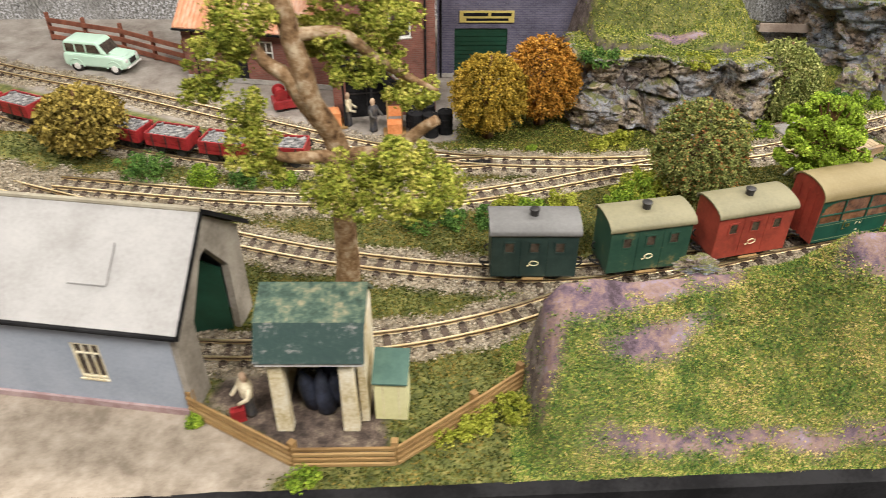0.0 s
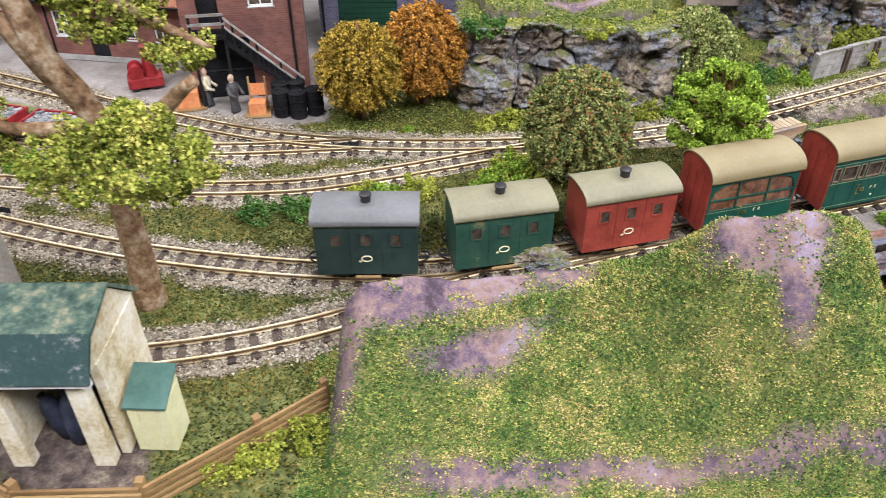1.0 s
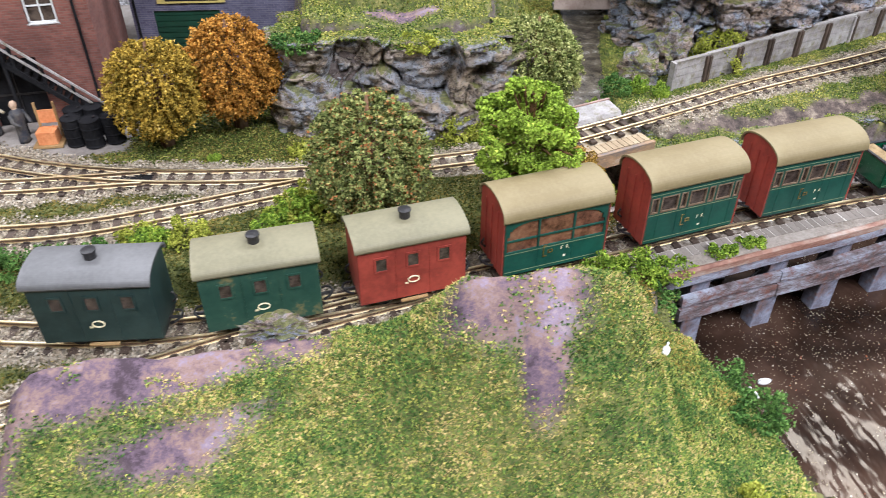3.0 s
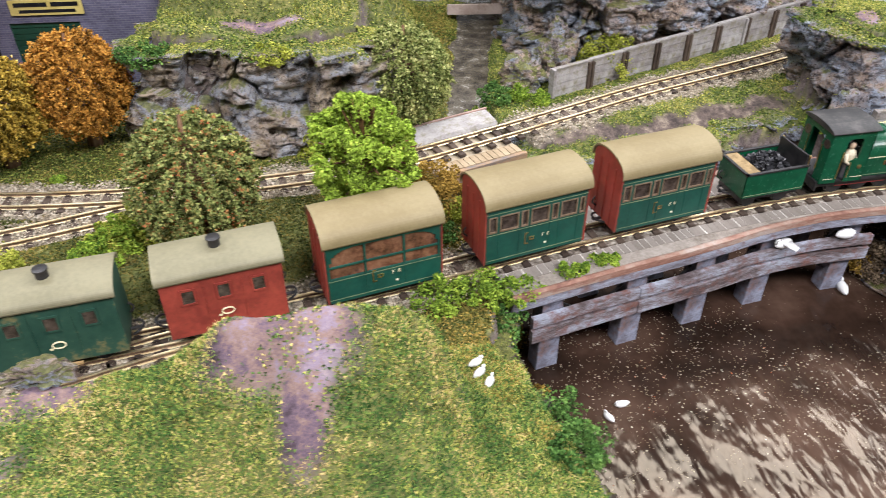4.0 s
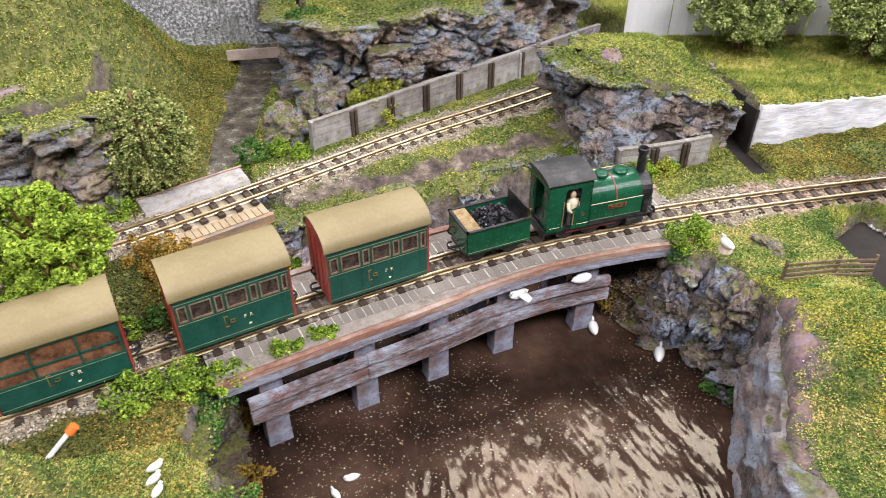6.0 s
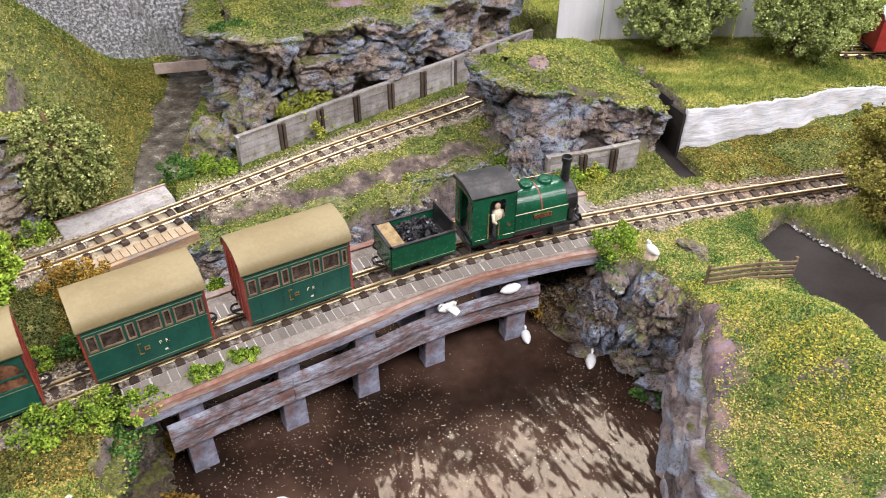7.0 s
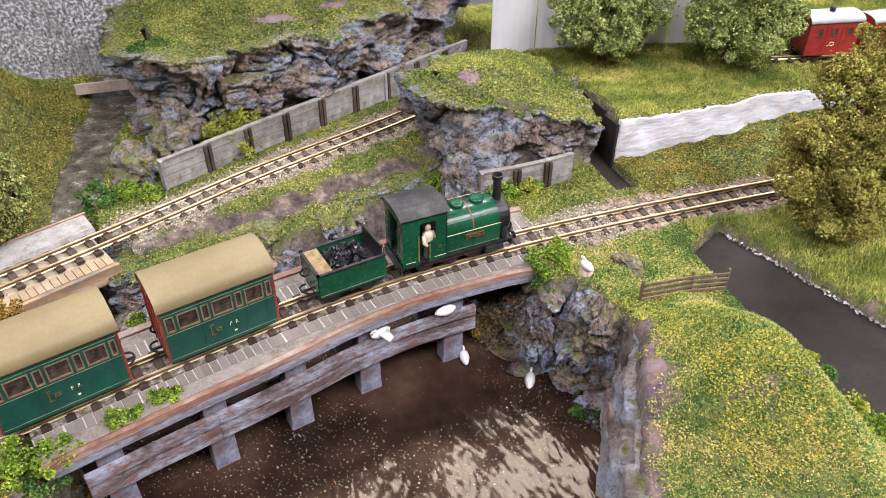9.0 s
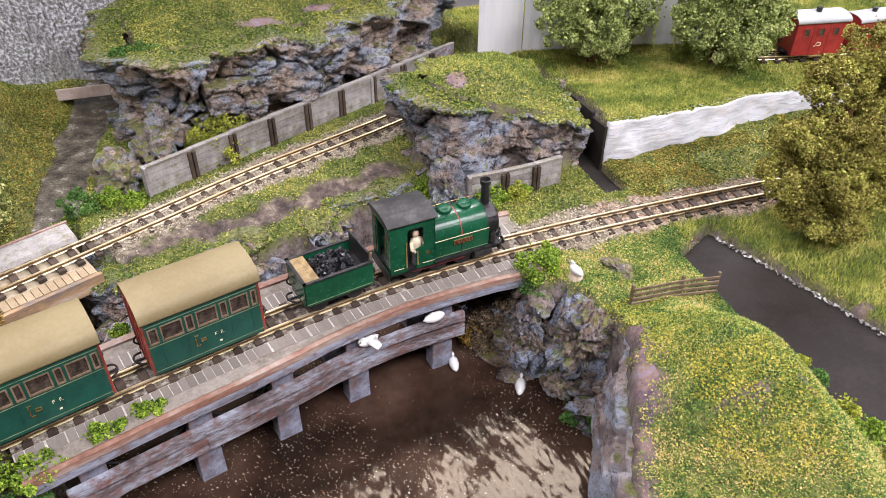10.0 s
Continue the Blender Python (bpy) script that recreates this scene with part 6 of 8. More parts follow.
    for y in (-0.98, 0.9):
        part("cab_side", Shape().prism([(-2.3, 0.78), (-1.6, 0.78), (-1.6, 2.75), (-1.5, 2.88), (-0.95, 2.88), (-0.85, 2.75), (-0.85, 1.9), (-1.22, 1.8), (-1.22, 0.78), (-0.35, 0.78), (-0.35, 3.2), (-2.3, 3.2)], y, y + 0.08, "y"), GREEN_PAINT, house)
    part("cab_front", wall_piece(), GREEN_PAINT, house)
    part("cab_floor", Shape().box(-2.36, -0.36, -0.9, 0.9, 0.78, 0.88), IRON, house)
    part("backhead", Shape().box(-0.85, -0.45, -0.55, 0.55, 0.88, 2.2), IRON, house)
    for y in (-1.0, 1.0):
        part("lining", Shape().box(-2.25, -1.8, y - 0.008, y + 0.008, 1.0, 1.02).box(-0.95, -0.4, y - 0.008, y + 0.008, 1.0, 1.02), CREAM, house)
        part("works_plate", Shape().lathe([(0.02, -0.01), (0.1, -0.01), (0.1, 0.01), (0.02, 0.01)], 12, at(-0.68, y, 1.5, 0, 90, 0)), BRASS, house)
    for y in (-0.7, 0.7):
        part("rear_window", Shape().lathe([(0.02, -0.02), (0.19, -0.02), (0.22, 0.0), (0.19, 0.02), (0.02, 0.02)], 18, at(-2.385, y, 2.62, 0, 0, 90)), WINDOW_DARK, house, "round rear window")
    for y in (-0.48, 0.48):
        part("grab_rail", Shape().tube([(-2.42, y, 1.3), (-2.42, y, 2.5)], 0.025, 5), BRASS, house)
    for y in (-1.0, 1.0):
        part("grab_rail", Shape().tube([(-1.66, y, 1.0), (-1.66, y, 2.3)], 0.025, 5).tube([(-1.16, y, 1.0), (-1.16, y, 1.75)], 0.025, 5), BRASS, house)
    roof = [(-1.08, 3.2), (1.08, 3.2)] + [(1.08 * math.cos(a), 3.2 + 0.26 * math.sin(a)) for a in np.linspace(0, math.pi, 22)][1:-1]
    part("cab_roof", Shape().prism(roof, -2.5, -0.25, "x"), CAB_BLACK, house, "matt black cab roof", bevel=0.02)
    part("safety_valve", Shape().lathe([(0.12, 2.6), (0.12, 2.8), (0.06, 2.82), (0.06, 3.1), (0.1, 3.12), (0.1, 3.2), (0.03, 3.25)], 12, at(-0.18, 0.2, 0)), BRASS, e, "brass safety valve")
    part("whistle", Shape().tube([(-0.2, -0.25, 2.7), (-0.2, -0.25, 3.2)], 0.06, 8), BRASS, e)
    loop_ = [(2.92 + 0.22 * math.sin(a), -0.5 * math.cos(a), 0.75 + 0.5 * math.sin(a)) for a in np.linspace(0, math.pi, 10)]
    part("guard_hoop", Shape().tube(loop_, 0.05, 6), IRON, e)
    couplings(e, 2.9)
    for y in (-0.6, 0.6):
        part("buffer", Shape().lathe([(0.08, 0), (0.08, 0.2), (0.18, 0.22), (0.18, 0.27), (0.02, 0.3)], 12, at(2.9, y, 0.68, 0, 0, 90)), IRON, e)
    return e


CAB_BLACK = surface("cab_roof_dusty", [(0.2, (0.012, 0.012, 0.013)), (0.55, (0.03, 0.029, 0.028)), (0.85, (0.075, 0.07, 0.065))], 0.9, 0.6, relief=0.01)
PLATE_RED = surface("plate_red", two((0.08, 0.02, 0.012), (0.14, 0.04, 0.02)), 0.6, 0.45, relief=0)
WAGON_ROD = surface("rod_red", two((0.3, 0.03, 0.03), (0.42, 0.05, 0.05)), 0.6, 0.4, relief=0)
place(locomotive(), 41.3)


def tender():
    e = thing("tender", 0, 0, 0, 0, "green tender heaped with coal behind the locomotive", "tender")
    part("frame", Shape().box(-1.45, 1.45, -0.75, 0.75, 0.45, 0.75), IRON, e)
    for x in (-0.8, 0.8):
        wheelset(e, x, 0.36)
    sh = Shape().box(-1.5, 1.5, -0.95, -0.87, 0.7, 1.85).box(-1.5, 1.5, 0.87, 0.95, 0.7, 1.85).box(-1.5, -1.42, -0.95, 0.95, 0.7, 1.85)
    part("tank_side", sh, GREEN_PAINT, e, "glossy green tender sides", bevel=0.03)
    part("rim", Shape().box(-1.53, 1.52, -0.99, -0.86, 1.83, 1.9).box(-1.53, 1.52, 0.86, 0.99, 1.83, 1.9).box(-1.53, -1.4, -0.99, 0.99, 1.83, 1.9), IRON, e)
    part("front_plate", Shape().box(1.3, 1.4, -0.9, 0.9, 0.8, 2.35), IRON, e, bevel=0.03)
    part("inner_floor", Shape().box(-1.38, 1.3, -0.87, 0.87, 1.2, 1.4), IRON, e)
    part("wooden_board", Shape().box(-1.4, -0.8, -0.86, 0.86, 1.4, 1.87), surface("board_tan", two((0.2, 0.14, 0.07), (0.34, 0.25, 0.13)), 0.4, 0.8, relief=0.03), e, "tan wooden tank top")
    heap = Shape()
    rr = random.Random(8)
    for k in range(170):
        x, y = rr.uniform(-0.7, 0.85), rr.uniform(-0.8, 0.8)
        z = 1.5 + 0.45 * (1 - (y / 0.9) ** 2) * (1 - ((x - 0.1) / 1.2) ** 2) + rr.uniform(-0.1, 0.1)
        s = rr.uniform(0.07, 0.15)
        heap.add([(s, s * 0.2, 0), (-s * 0.8, s, 0), (-s * 0.5, -s, 0), (0, 0, s), (0, 0, -s)], [(0, 1, 3), (1, 2, 3), (2, 0, 3), (1, 0, 4), (2, 1, 4), (0, 2, 4)], at(x, y, z, rr.uniform(0, 360), rr.uniform(0, 360)))
    heap.box(-0.72, 1.0, -0.84, 0.84, 1.35, 1.55)
    part("coal", heap, COAL, e, "shiny black coal lumps")
    for y in (-0.9, 0.9):
        part("corner_stay", Shape().tube([(1.45, y, 1.85), (1.45, y, 2.25)], 0.03, 6).ball((1.45, y, 2.27), 0.06), BRASS, e, "small brass stay")
        part("lining", Shape().box(-1.45, 1.45, y * 1.06 - 0.006, y * 1.06 + 0.006, 0.8, 0.83), LINE_DULL, e)
    couplings(e, 1.5)
    return e


place(tender(), 36.5)


# ---- buildings ----
def sash(parent, x, z, w, h, y, arched=False):
    """A white window in a wall whose face is at y, with its own frame, panes and sill."""
    win = part("window", Shape().box(x - w / 2, x + w / 2, y + 0.04, y + 0.08, z, z + h), WINDOW_DARK, parent, "white-framed sash window")
    t = 0.09
    fr = Shape().box(x - w / 2, x + w / 2, y - 0.04, y + 0.05, z, z + t).box(x - w / 2, x + w / 2, y - 0.04, y + 0.05, z + h - t, z + h)
    fr.box(x - w / 2, x - w / 2 + t, y - 0.04, y + 0.05, z, z + h).box(x + w / 2 - t, x + w / 2, y - 0.04, y + 0.05, z, z + h)
    fr.box(x - 0.035, x + 0.035, y - 0.02, y + 0.05, z, z + h).box(x - w / 2, x + w / 2, y - 0.02, y + 0.05, z + h / 2 - 0.035, z + h / 2 + 0.035)
    part("window_frame", fr, WHITE_PAINT, win)
    part("window_sill", Shape().box(x - w / 2 - 0.08, x + w / 2 + 0.08, y - 0.1, y + 0.05, z - 0.1, z), WHITE_PAINT, win)
    return win


def wall_with_holes(x0, x1, z0, z1, y0, y1, holes):
    """A wall in the xz plane, in one piece, with rectangular openings through it."""
    sh = Shape()
    xs = sorted({x0, x1, *[v for h in holes for v in h[:2]]})
    zs = sorted({z0, z1, *[v for h in holes for v in h[2:]]})
    nx, nz = len(xs), len(zs)
    solid = lambda i, k: 0 <= i < nx - 1 and 0 <= k < nz - 1 and not any(h[0] <= xs[i] and xs[i + 1] <= h[1] and h[2] <= zs[k] and zs[k + 1] <= h[3] for h in holes)
    at_ = lambda i, k, b: (b * nz + k) * nx + i
    faces = []
    for i in range(nx - 1):
        for k in range(nz - 1):
            if not solid(i, k):
                continue
            faces.append((at_(i, k, 0), at_(i + 1, k, 0), at_(i + 1, k + 1, 0), at_(i, k + 1, 0)))
            faces.append((at_(i, k + 1, 1), at_(i + 1, k + 1, 1), at_(i + 1, k, 1), at_(i, k, 1)))
            for di, dk, a, b in ((-1, 0, (i, k), (i, k + 1)), (1, 0, (i + 1, k), (i + 1, k + 1)), (0, -1, (i, k), (i + 1, k)), (0, 1, (i, k + 1), (i + 1, k + 1))):
                if not solid(i + di, k + dk):
                    faces.append((at_(*a, 0), at_(*b, 0), at_(*b, 1), at_(*a, 1)))
    used = sorted({v for f in faces for v in f})
    renum = {v: n for n, v in enumerate(used)}
    grid = [(x, y, z) for y in (y0, y1) for z in zs for x in xs]
    return sh.add([grid[v] for v in used], [tuple(renum[v] for v in f) for f in faces])


mill = thing("warehouse", -7.0, 44.75, -0.25, 9, "red brick warehouse with outside stairs and black doors", "warehouse")
LW = 6.6
part("wall", wall_with_holes(0, LW, 0, 10, 0, 0.35, [(0.8, 3.5, 0, 3.6), (0.95, 2.1, 4.3, 6.6), (3.7, 5.1, 5.2, 7.0)]), BRICK_RED, mill, "red brick front wall")
part("wall", Shape().box(0, 0.35, 0.35, 8, 0, 10), BRICK_RED, mill)
part("wall", Shape().box(LW - 0.35, LW, 0.35, 8, 0, 10), BRICK_RED, mill)
part("parapet", Shape().box(-0.1, LW + 0.1, -0.1, 8, 10, 10.3), CONCRETE, mill)
gate_ = part("door", Shape().box(0.8, 3.5, 0.18, 0.26, 0, 3.6), BLACK_EDGE, mill, "tall black double door")
part("door_rail", Shape().box(2.1, 2.16, 0.14, 0.18, 0, 3.5).box(0.8, 3.5, 0.14, 0.18, 1.6, 1.7), IRON, gate_)
part("door", Shape().box(0.95, 2.1, 0.18, 0.26, 4.3, 6.6), BLACK_EDGE, mill, "black upper loading door")
sash(mill, 4.4, 5.25, 1.35, 1.7, 0.1)
part("downpipe", Shape().tube([(5.95, -0.08, 0), (5.95, -0.08, 9.8)], 0.07, 8), BLACK_EDGE, mill)
stair = thing("outside_staircase", -7.0, 44.75, -0.25, 9, "black timber outside staircase with grey handrails", "staircase")
part("landing", Shape().box(0.5, 2.45, -1.2, -0.02, 3.95, 4.15), BLACK_EDGE, stair)
for x in (0.6, 2.35):
    part("post", Shape().box(x - 0.07, x + 0.07, -1.18, -1.04, 0, 5.35), BLACK_EDGE, stair)
for z in (4.75, 5.25):
    part("handrail", Shape().box(0.5, 2.45, -1.2, -1.1, z, z + 0.14), PLANK_GREY, stair, "pale grey handrail")
n_steps = 13
for k in range(n_steps):
    x = 2.45 + k * 0.29
    part("tread", Shape().box(x, x + 0.3, -1.1, -0.1, 3.75 - k * 0.29, 3.82 - k * 0.29), BLACK_EDGE, stair)
for y in (-1.18, -0.1):
    part("stringer", Shape().prism([(2.4, 3.95), (2.4, 3.6), (6.3, 0.0), (6.6, 0.0)], y, y + 0.1, "y"), BLACK_EDGE, stair)
for h in (0.75, 1.25):
    part("handrail", Shape().prism([(2.4, 3.95 + h), (2.4, 3.82 + h), (6.35, 0.05 + h), (6.35, 0.18 + h)], -1.22, -1.12, "y"), PLANK_GREY, stair, "pale grey handrail")
for k in range(4):
    x = 2.75 + k * 1.15
    part("baluster", Shape().box(x, x + 0.12, -1.2, -1.08, 3.6 - (x - 2.4) * 0.98, 5.1 - (x - 2.4) * 0.98), BLACK_EDGE, stair)

wing = thing("brick_outbuilding", -18.2, 51.1, -0.25, -10, "low red brick building with a rusty corrugated roof", "building")
part("wall", wall_with_holes(0, 11.6, 0, 4.0, 0, 0.3, [(1.2, 2.2, 1.5, 3.2), (5.6, 6.6, 1.6, 3.2), (7.9, 8.9, 1.7, 3.2), (3.4, 4.6, 0, 2.6)]), BRICK_RED, wing, "red brick front wall")
part("wall", Shape().box(0, 0.3, 0.3, 6, 0, 4.0), BRICK_RED, wing)
part("plinth", Shape().box(-0.05, 11.6, -0.06, -0.004, 0, 0.35), CONCRETE, wing)
part("door", Shape().box(3.4, 4.6, 0.12, 0.2, 0, 2.6), BLACK_EDGE, wing)
for x in (1.7, 6.1, 8.4):
    sash(wing, x, 1.55, 0.95, 1.6, 0.08)
part("downpipe", Shape().tube([(0.85, -0.07, 0), (0.85, -0.07, 3.9)], 0.06, 8), BLACK_EDGE, wing)
roof = Shape()
ribs = [(-0.3 + 0.17 * k, 0.06 * (k % 2)) for k in range(73)]
roof.add([(x, y, z + r) for x, r in ribs for y, z in ((-0.5, 3.98), (5.0, 7.96))] + [(x, y, z) for x, r in ribs for y, z in ((-0.5, 3.9), (5.0, 7.88))],
         [(2 * k, 2 * k + 2, 2 * k + 3, 2 * k + 1) for k in range(72)] + [(146 + 2 * k, 147 + 2 * k, 149 + 2 * k, 148 + 2 * k) for k in range(72)] + [(2 * k, 146 + 2 * k, 148 + 2 * k, 2 * k + 2) for k in range(72)])
part("roof", roof, ROOF_RUST, wing, "rust-streaked corrugated roof")
part("gutter", Shape().tube([(-0.3, -0.55, 3.85), (11.9, -0.55, 3.85)], 0.09, 8), BLACK_EDGE, wing)

works = thing("blue_brick_works", -0.4, 51.4, -0.25, 0, "blue-grey brick works with green roller door and yellow sign", "building")
part("wall", wall_with_holes(0, 9.8, 0, 9, 0, 0.3, [(1.2, 4.9, 0, 3.6)]), BRICK_BLUE, works, "blue-grey brick wall")
door = part("roller_door", Shape().box(1.2, 4.9, 0.14, 0.2, 0, 3.6), DOOR_GREEN, works, "dark green roller door")
for k in range(11):
    part("slat", Shape().box(1.2, 4.9, 0.1, 0.16, 0.02 + k * 0.33, 0.3 + k * 0.33), DOOR_GREEN, door)
part("plinth", Shape().box(0, 1.2, -0.05, -0.004, 0, 0.3), CONCRETE, works)
sign = part("sign", Shape().box(1.55, 5.3, -0.1, -0.004, 4.05, 4.85), SIGN_YELLOW, works, "dull yellow sign board with dark lettering bars")
part("sign_bar", Shape().box(1.8, 3.5, -0.115, -0.1, 4.5, 4.72).box(3.7, 5.1, -0.115, -0.1, 4.5, 4.72), BLACK_EDGE, sign)
part("sign_bar", Shape().box(2.0, 4.9, -0.115, -0.1, 4.18, 4.34), BLACK_EDGE, sign)
part("downpipe", Shape().tube([(0.25, -0.08, 0), (0.25, -0.08, 9)], 0.07, 8), BLACK_EDGE, works)

# ---- engine shed ----
shed = thing("engine_shed", -9.7, 20.0, -0.3, -8, "blue-grey rendered engine shed with pale sheet roof", "engine shed")
D, EAVE, RIDGE, LEN = 6.5, 4.75, 7.5, 16.0
part("wall", wall_with_holes(-LEN, -0.25, 0, EAVE, 0, 0.25, [(-4.35, -3.2, 1.5, 3.35), (-10.5, -9.3, 1.5, 3.35)]), SHED_WALL, shed, "blue-grey side wall")
part("wall", Shape().box(-LEN, -0.25, D - 0.25, D, 0, EAVE), SHED_WALL, shed)
gable = Shape()
gable.prism([(0, 0), (1.45, 0), (1.45, 3.6), (3.0, 5.6), (3.25, 5.6), (3.25, RIDGE - 0.12), (0, EAVE - 0.1)], -0.28, 0.02, "x")
gable.prism([(3.25, 5.6), (3.5, 5.6), (5.05, 3.6), (5.05, 0), (D, 0), (D, EAVE - 0.1), (3.25, RIDGE - 0.12)], -0.28, 0.02, "x")
part("gable_wall", gable, SHED_END, shed, "dull stone-coloured gable with a pointed doorway")
leafdoor = part("door_leaf", Shape().prism([(0, 0), (1.7, 0), (1.7, 4.6), (0, 3.4)], -0.05, 0.08, "y"), DOOR_GREEN, shed, "dark green shed door standing open")
leafdoor.matrix_basis = pose(-0.3 * CM, 4.95 * CM, 0.02 * CM, 0, 0, 198)
back_wall = part("wall", Shape().prism([(0, 0), (D, 0), (D, EAVE - 0.1), (D / 2, RIDGE - 0.12), (0, EAVE - 0.1)], -LEN - 0.25, -LEN, "x"), SHED_WALL, shed)
for x in (-3.78, -9.9):
    win = part("window", Shape().box(x - 0.52, x + 0.5, 0.12, 0.16, 1.55, 3.3), WINDOW_DARK, shed, "cream multi-pane window")
    fr = Shape().box(x - 0.57, x + 0.57, 0.02, 0.14, 1.5, 1.58).box(x - 0.57, x + 0.57, 0.02, 0.14, 3.27, 3.35).box(x - 0.57, x - 0.49, 0.02, 0.14, 1.5, 3.35).box(x + 0.49, x + 0.57, 0.02, 0.14, 1.5, 3.35)
    for k in (-0.17, 0.17):
        fr.box(x + k - 0.025, x + k + 0.025, 0.05, 0.14, 1.58, 3.27)
    fr.box(x - 0.49, x + 0.49, 0.05, 0.14, 2.75, 2.8)
    part("window_frame", fr, CREAM_WALL, win)
    part("window_sill", Shape().box(x - 0.6, x + 0.6, -0.06, 0.1, 1.42, 1.5), CREAM_WALL, win)
part("roof_slope", Shape().prism([(-0.35, EAVE - 0.28), (D / 2, RIDGE - 0.02), (D / 2, RIDGE + 0.1), (-0.4, EAVE - 0.14)], -LEN, 0.32, "x"), SHED_ROOF, shed, "pale grey sheet roof slope")
part("roof_slope", Shape().prism([(D + 0.35, EAVE - 0.28), (D / 2, RIDGE - 0.02), (D / 2, RIDGE + 0.1), (D + 0.4, EAVE - 0.14)], -LEN, 0.32, "x"), SHED_CAP, shed, "beige far roof slope")
part("ridge_tile", Shape().tube([(-LEN, D / 2, RIDGE + 0.07), (0.34, D / 2, RIDGE + 0.07)], 0.12, 8), SHED_CAP, shed)
part("barge_board", Shape().prism([(-0.42, EAVE - 0.36), (D / 2, RIDGE - 0.1), (D / 2, RIDGE + 0.12), (-0.42, EAVE - 0.12)], 0.32, 0.4, "x"), BLACK_EDGE, shed)
part("barge_board", Shape().prism([(D + 0.42, EAVE - 0.36), (D / 2, RIDGE - 0.1), (D / 2, RIDGE + 0.12), (D + 0.42, EAVE - 0.12)], 0.32, 0.4, "x"), BLACK_EDGE, shed)
part("gutter", Shape().tube([(-LEN, -0.42, EAVE - 0.26), (0.3, -0.42, EAVE - 0.26)], 0.1, 8), BLACK_EDGE, shed)
part("skylight", Shape().prism([(0.75, EAVE + 0.84), (2.0, EAVE + 1.9), (2.0, EAVE + 1.98), (0.75, EAVE + 0.92)], -4.1, -2.6, "x"), SHED_ROOF, shed, "pale roof light")
part("roof_light", Shape().prism([(3.9, RIDGE - 0.42), (5.0, RIDGE - 1.35), (5.0, RIDGE - 1.28), (3.9, RIDGE - 0.35)], -4.1, -2.6, "x"), CREAM, shed)
part("plinth", Shape().box(-LEN, 0.05, -0.12, -0.004, 0, 0.3), surface("plinth_pinkish", two((0.3, 0.2, 0.2), (0.42, 0.32, 0.32)), 0.8, 0.85, relief=0.02), shed)

# ---- open coal shelter and lamp hut ----
shelter = thing("coal_shelter", -4.7, 19.1, -0.25, 0, "cream open-fronted coal shelter with mossy green roof", "shelter")
for x in (-1.5, 1.05):
    part("pier", Shape().prism([(0.05, 0), (0.68, 0), (0.6, 3.9), (0.1, 3.9)], 0, 0.45, "y", at(x - 0.2, 0, 0)), CREAM_WALL, shelter, "stained white pier", bevel=0.03)
part("side_wall", Shape().box(1.55, 1.85, 0.5, 3.6, 0, 4.0), CREAM_WALL, shelter, bevel=0.02)
part("side_wall", Shape().box(-1.7, -1.4, 0.5, 3.6, 0, 4.0), CREAM_WALL, shelter, bevel=0.02)
part("rear_wall", Shape().box(-1.4, 1.55, 3.35, 3.6, 0, 4.0), CREAM_WALL, shelter)
part("fascia", Shape().box(-1.9, 1.9, -0.3, -0.1, 3.85, 4.1), WHITE_PAINT, shelter)
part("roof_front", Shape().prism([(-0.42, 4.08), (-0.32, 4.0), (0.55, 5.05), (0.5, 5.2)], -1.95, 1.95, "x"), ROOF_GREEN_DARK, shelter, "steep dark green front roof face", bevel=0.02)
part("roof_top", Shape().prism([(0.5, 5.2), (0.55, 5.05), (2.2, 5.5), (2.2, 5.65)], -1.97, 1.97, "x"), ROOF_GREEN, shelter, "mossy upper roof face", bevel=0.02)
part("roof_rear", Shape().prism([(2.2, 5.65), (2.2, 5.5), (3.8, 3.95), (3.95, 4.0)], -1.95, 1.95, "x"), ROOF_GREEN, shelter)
for x in (-1.85, 1.7):
    part("gable_end", Shape().prism([(-0.2, 4.05), (0.55, 5.02), (2.2, 5.47), (3.7, 3.98)], x, x + 0.12, "x"), CREAM_WALL, shelter)
for k, (x, y, r) in enumerate(((-5.05, 20.5, 0.36), (-4.55, 20.2, 0.38), (-4.7, 21.0, 0.38), (-4.1, 20.7, 0.34))):
    s = Shape().lathe([(0.1, 0), (r, 0.1), (r * 1.05, 0.7), (r * 0.95, 1.4), (r * 0.6, 1.75), (r * 0.3, 1.9), (r * 0.35, 2.05), (0.1, 2.05)], 12)
    tagged(link("coal_sack", s, SACK, smooth=True), "tied navy coal sack leaning in the shelter", "sack", "sacks in the shelter").matrix_basis = pose(x * CM, y * CM, -0.28 * CM, -8 if k % 2 else 6, 10 * (k % 3 - 1), 40 * k)
hut = thing("lamp_hut", -2.0, 19.7, -0.25, -3, "small lemon-yellow hut with pale green roof", "hut")
part("wall", Shape().box(-0.62, 0.62, 0, 1.2, 0, 2.05), LEMON_WALL, hut, bevel=0.02)
part("roof", Shape().prism([(-0.1, 2.02), (1.3, 2.55), (1.3, 2.63), (-0.1, 2.1)], -0.68, 0.68, "x"), HUT_ROOF, hut, "pale green sloping roof")
part("side_board", Shape().prism([(0, 2.05), (1.2, 2.05), (1.2, 2.5)], -0.6, 0.6, "x"), LEMON_WALL, hut)
part("door_line", Shape().box(-0.3, -0.27, -0.012, 0.0, 0.1, 2.0).box(0.3, 0.33, -0.012, 0.0, 0.1, 2.0), CREAM_WALL, hut)


# ---- fences ----
SLEEPER_PALE = surface("rail_brown", two((0.12, 0.08, 0.05), (0.22, 0.16, 0.1)), 0.5, 0.75, relief=0.01)


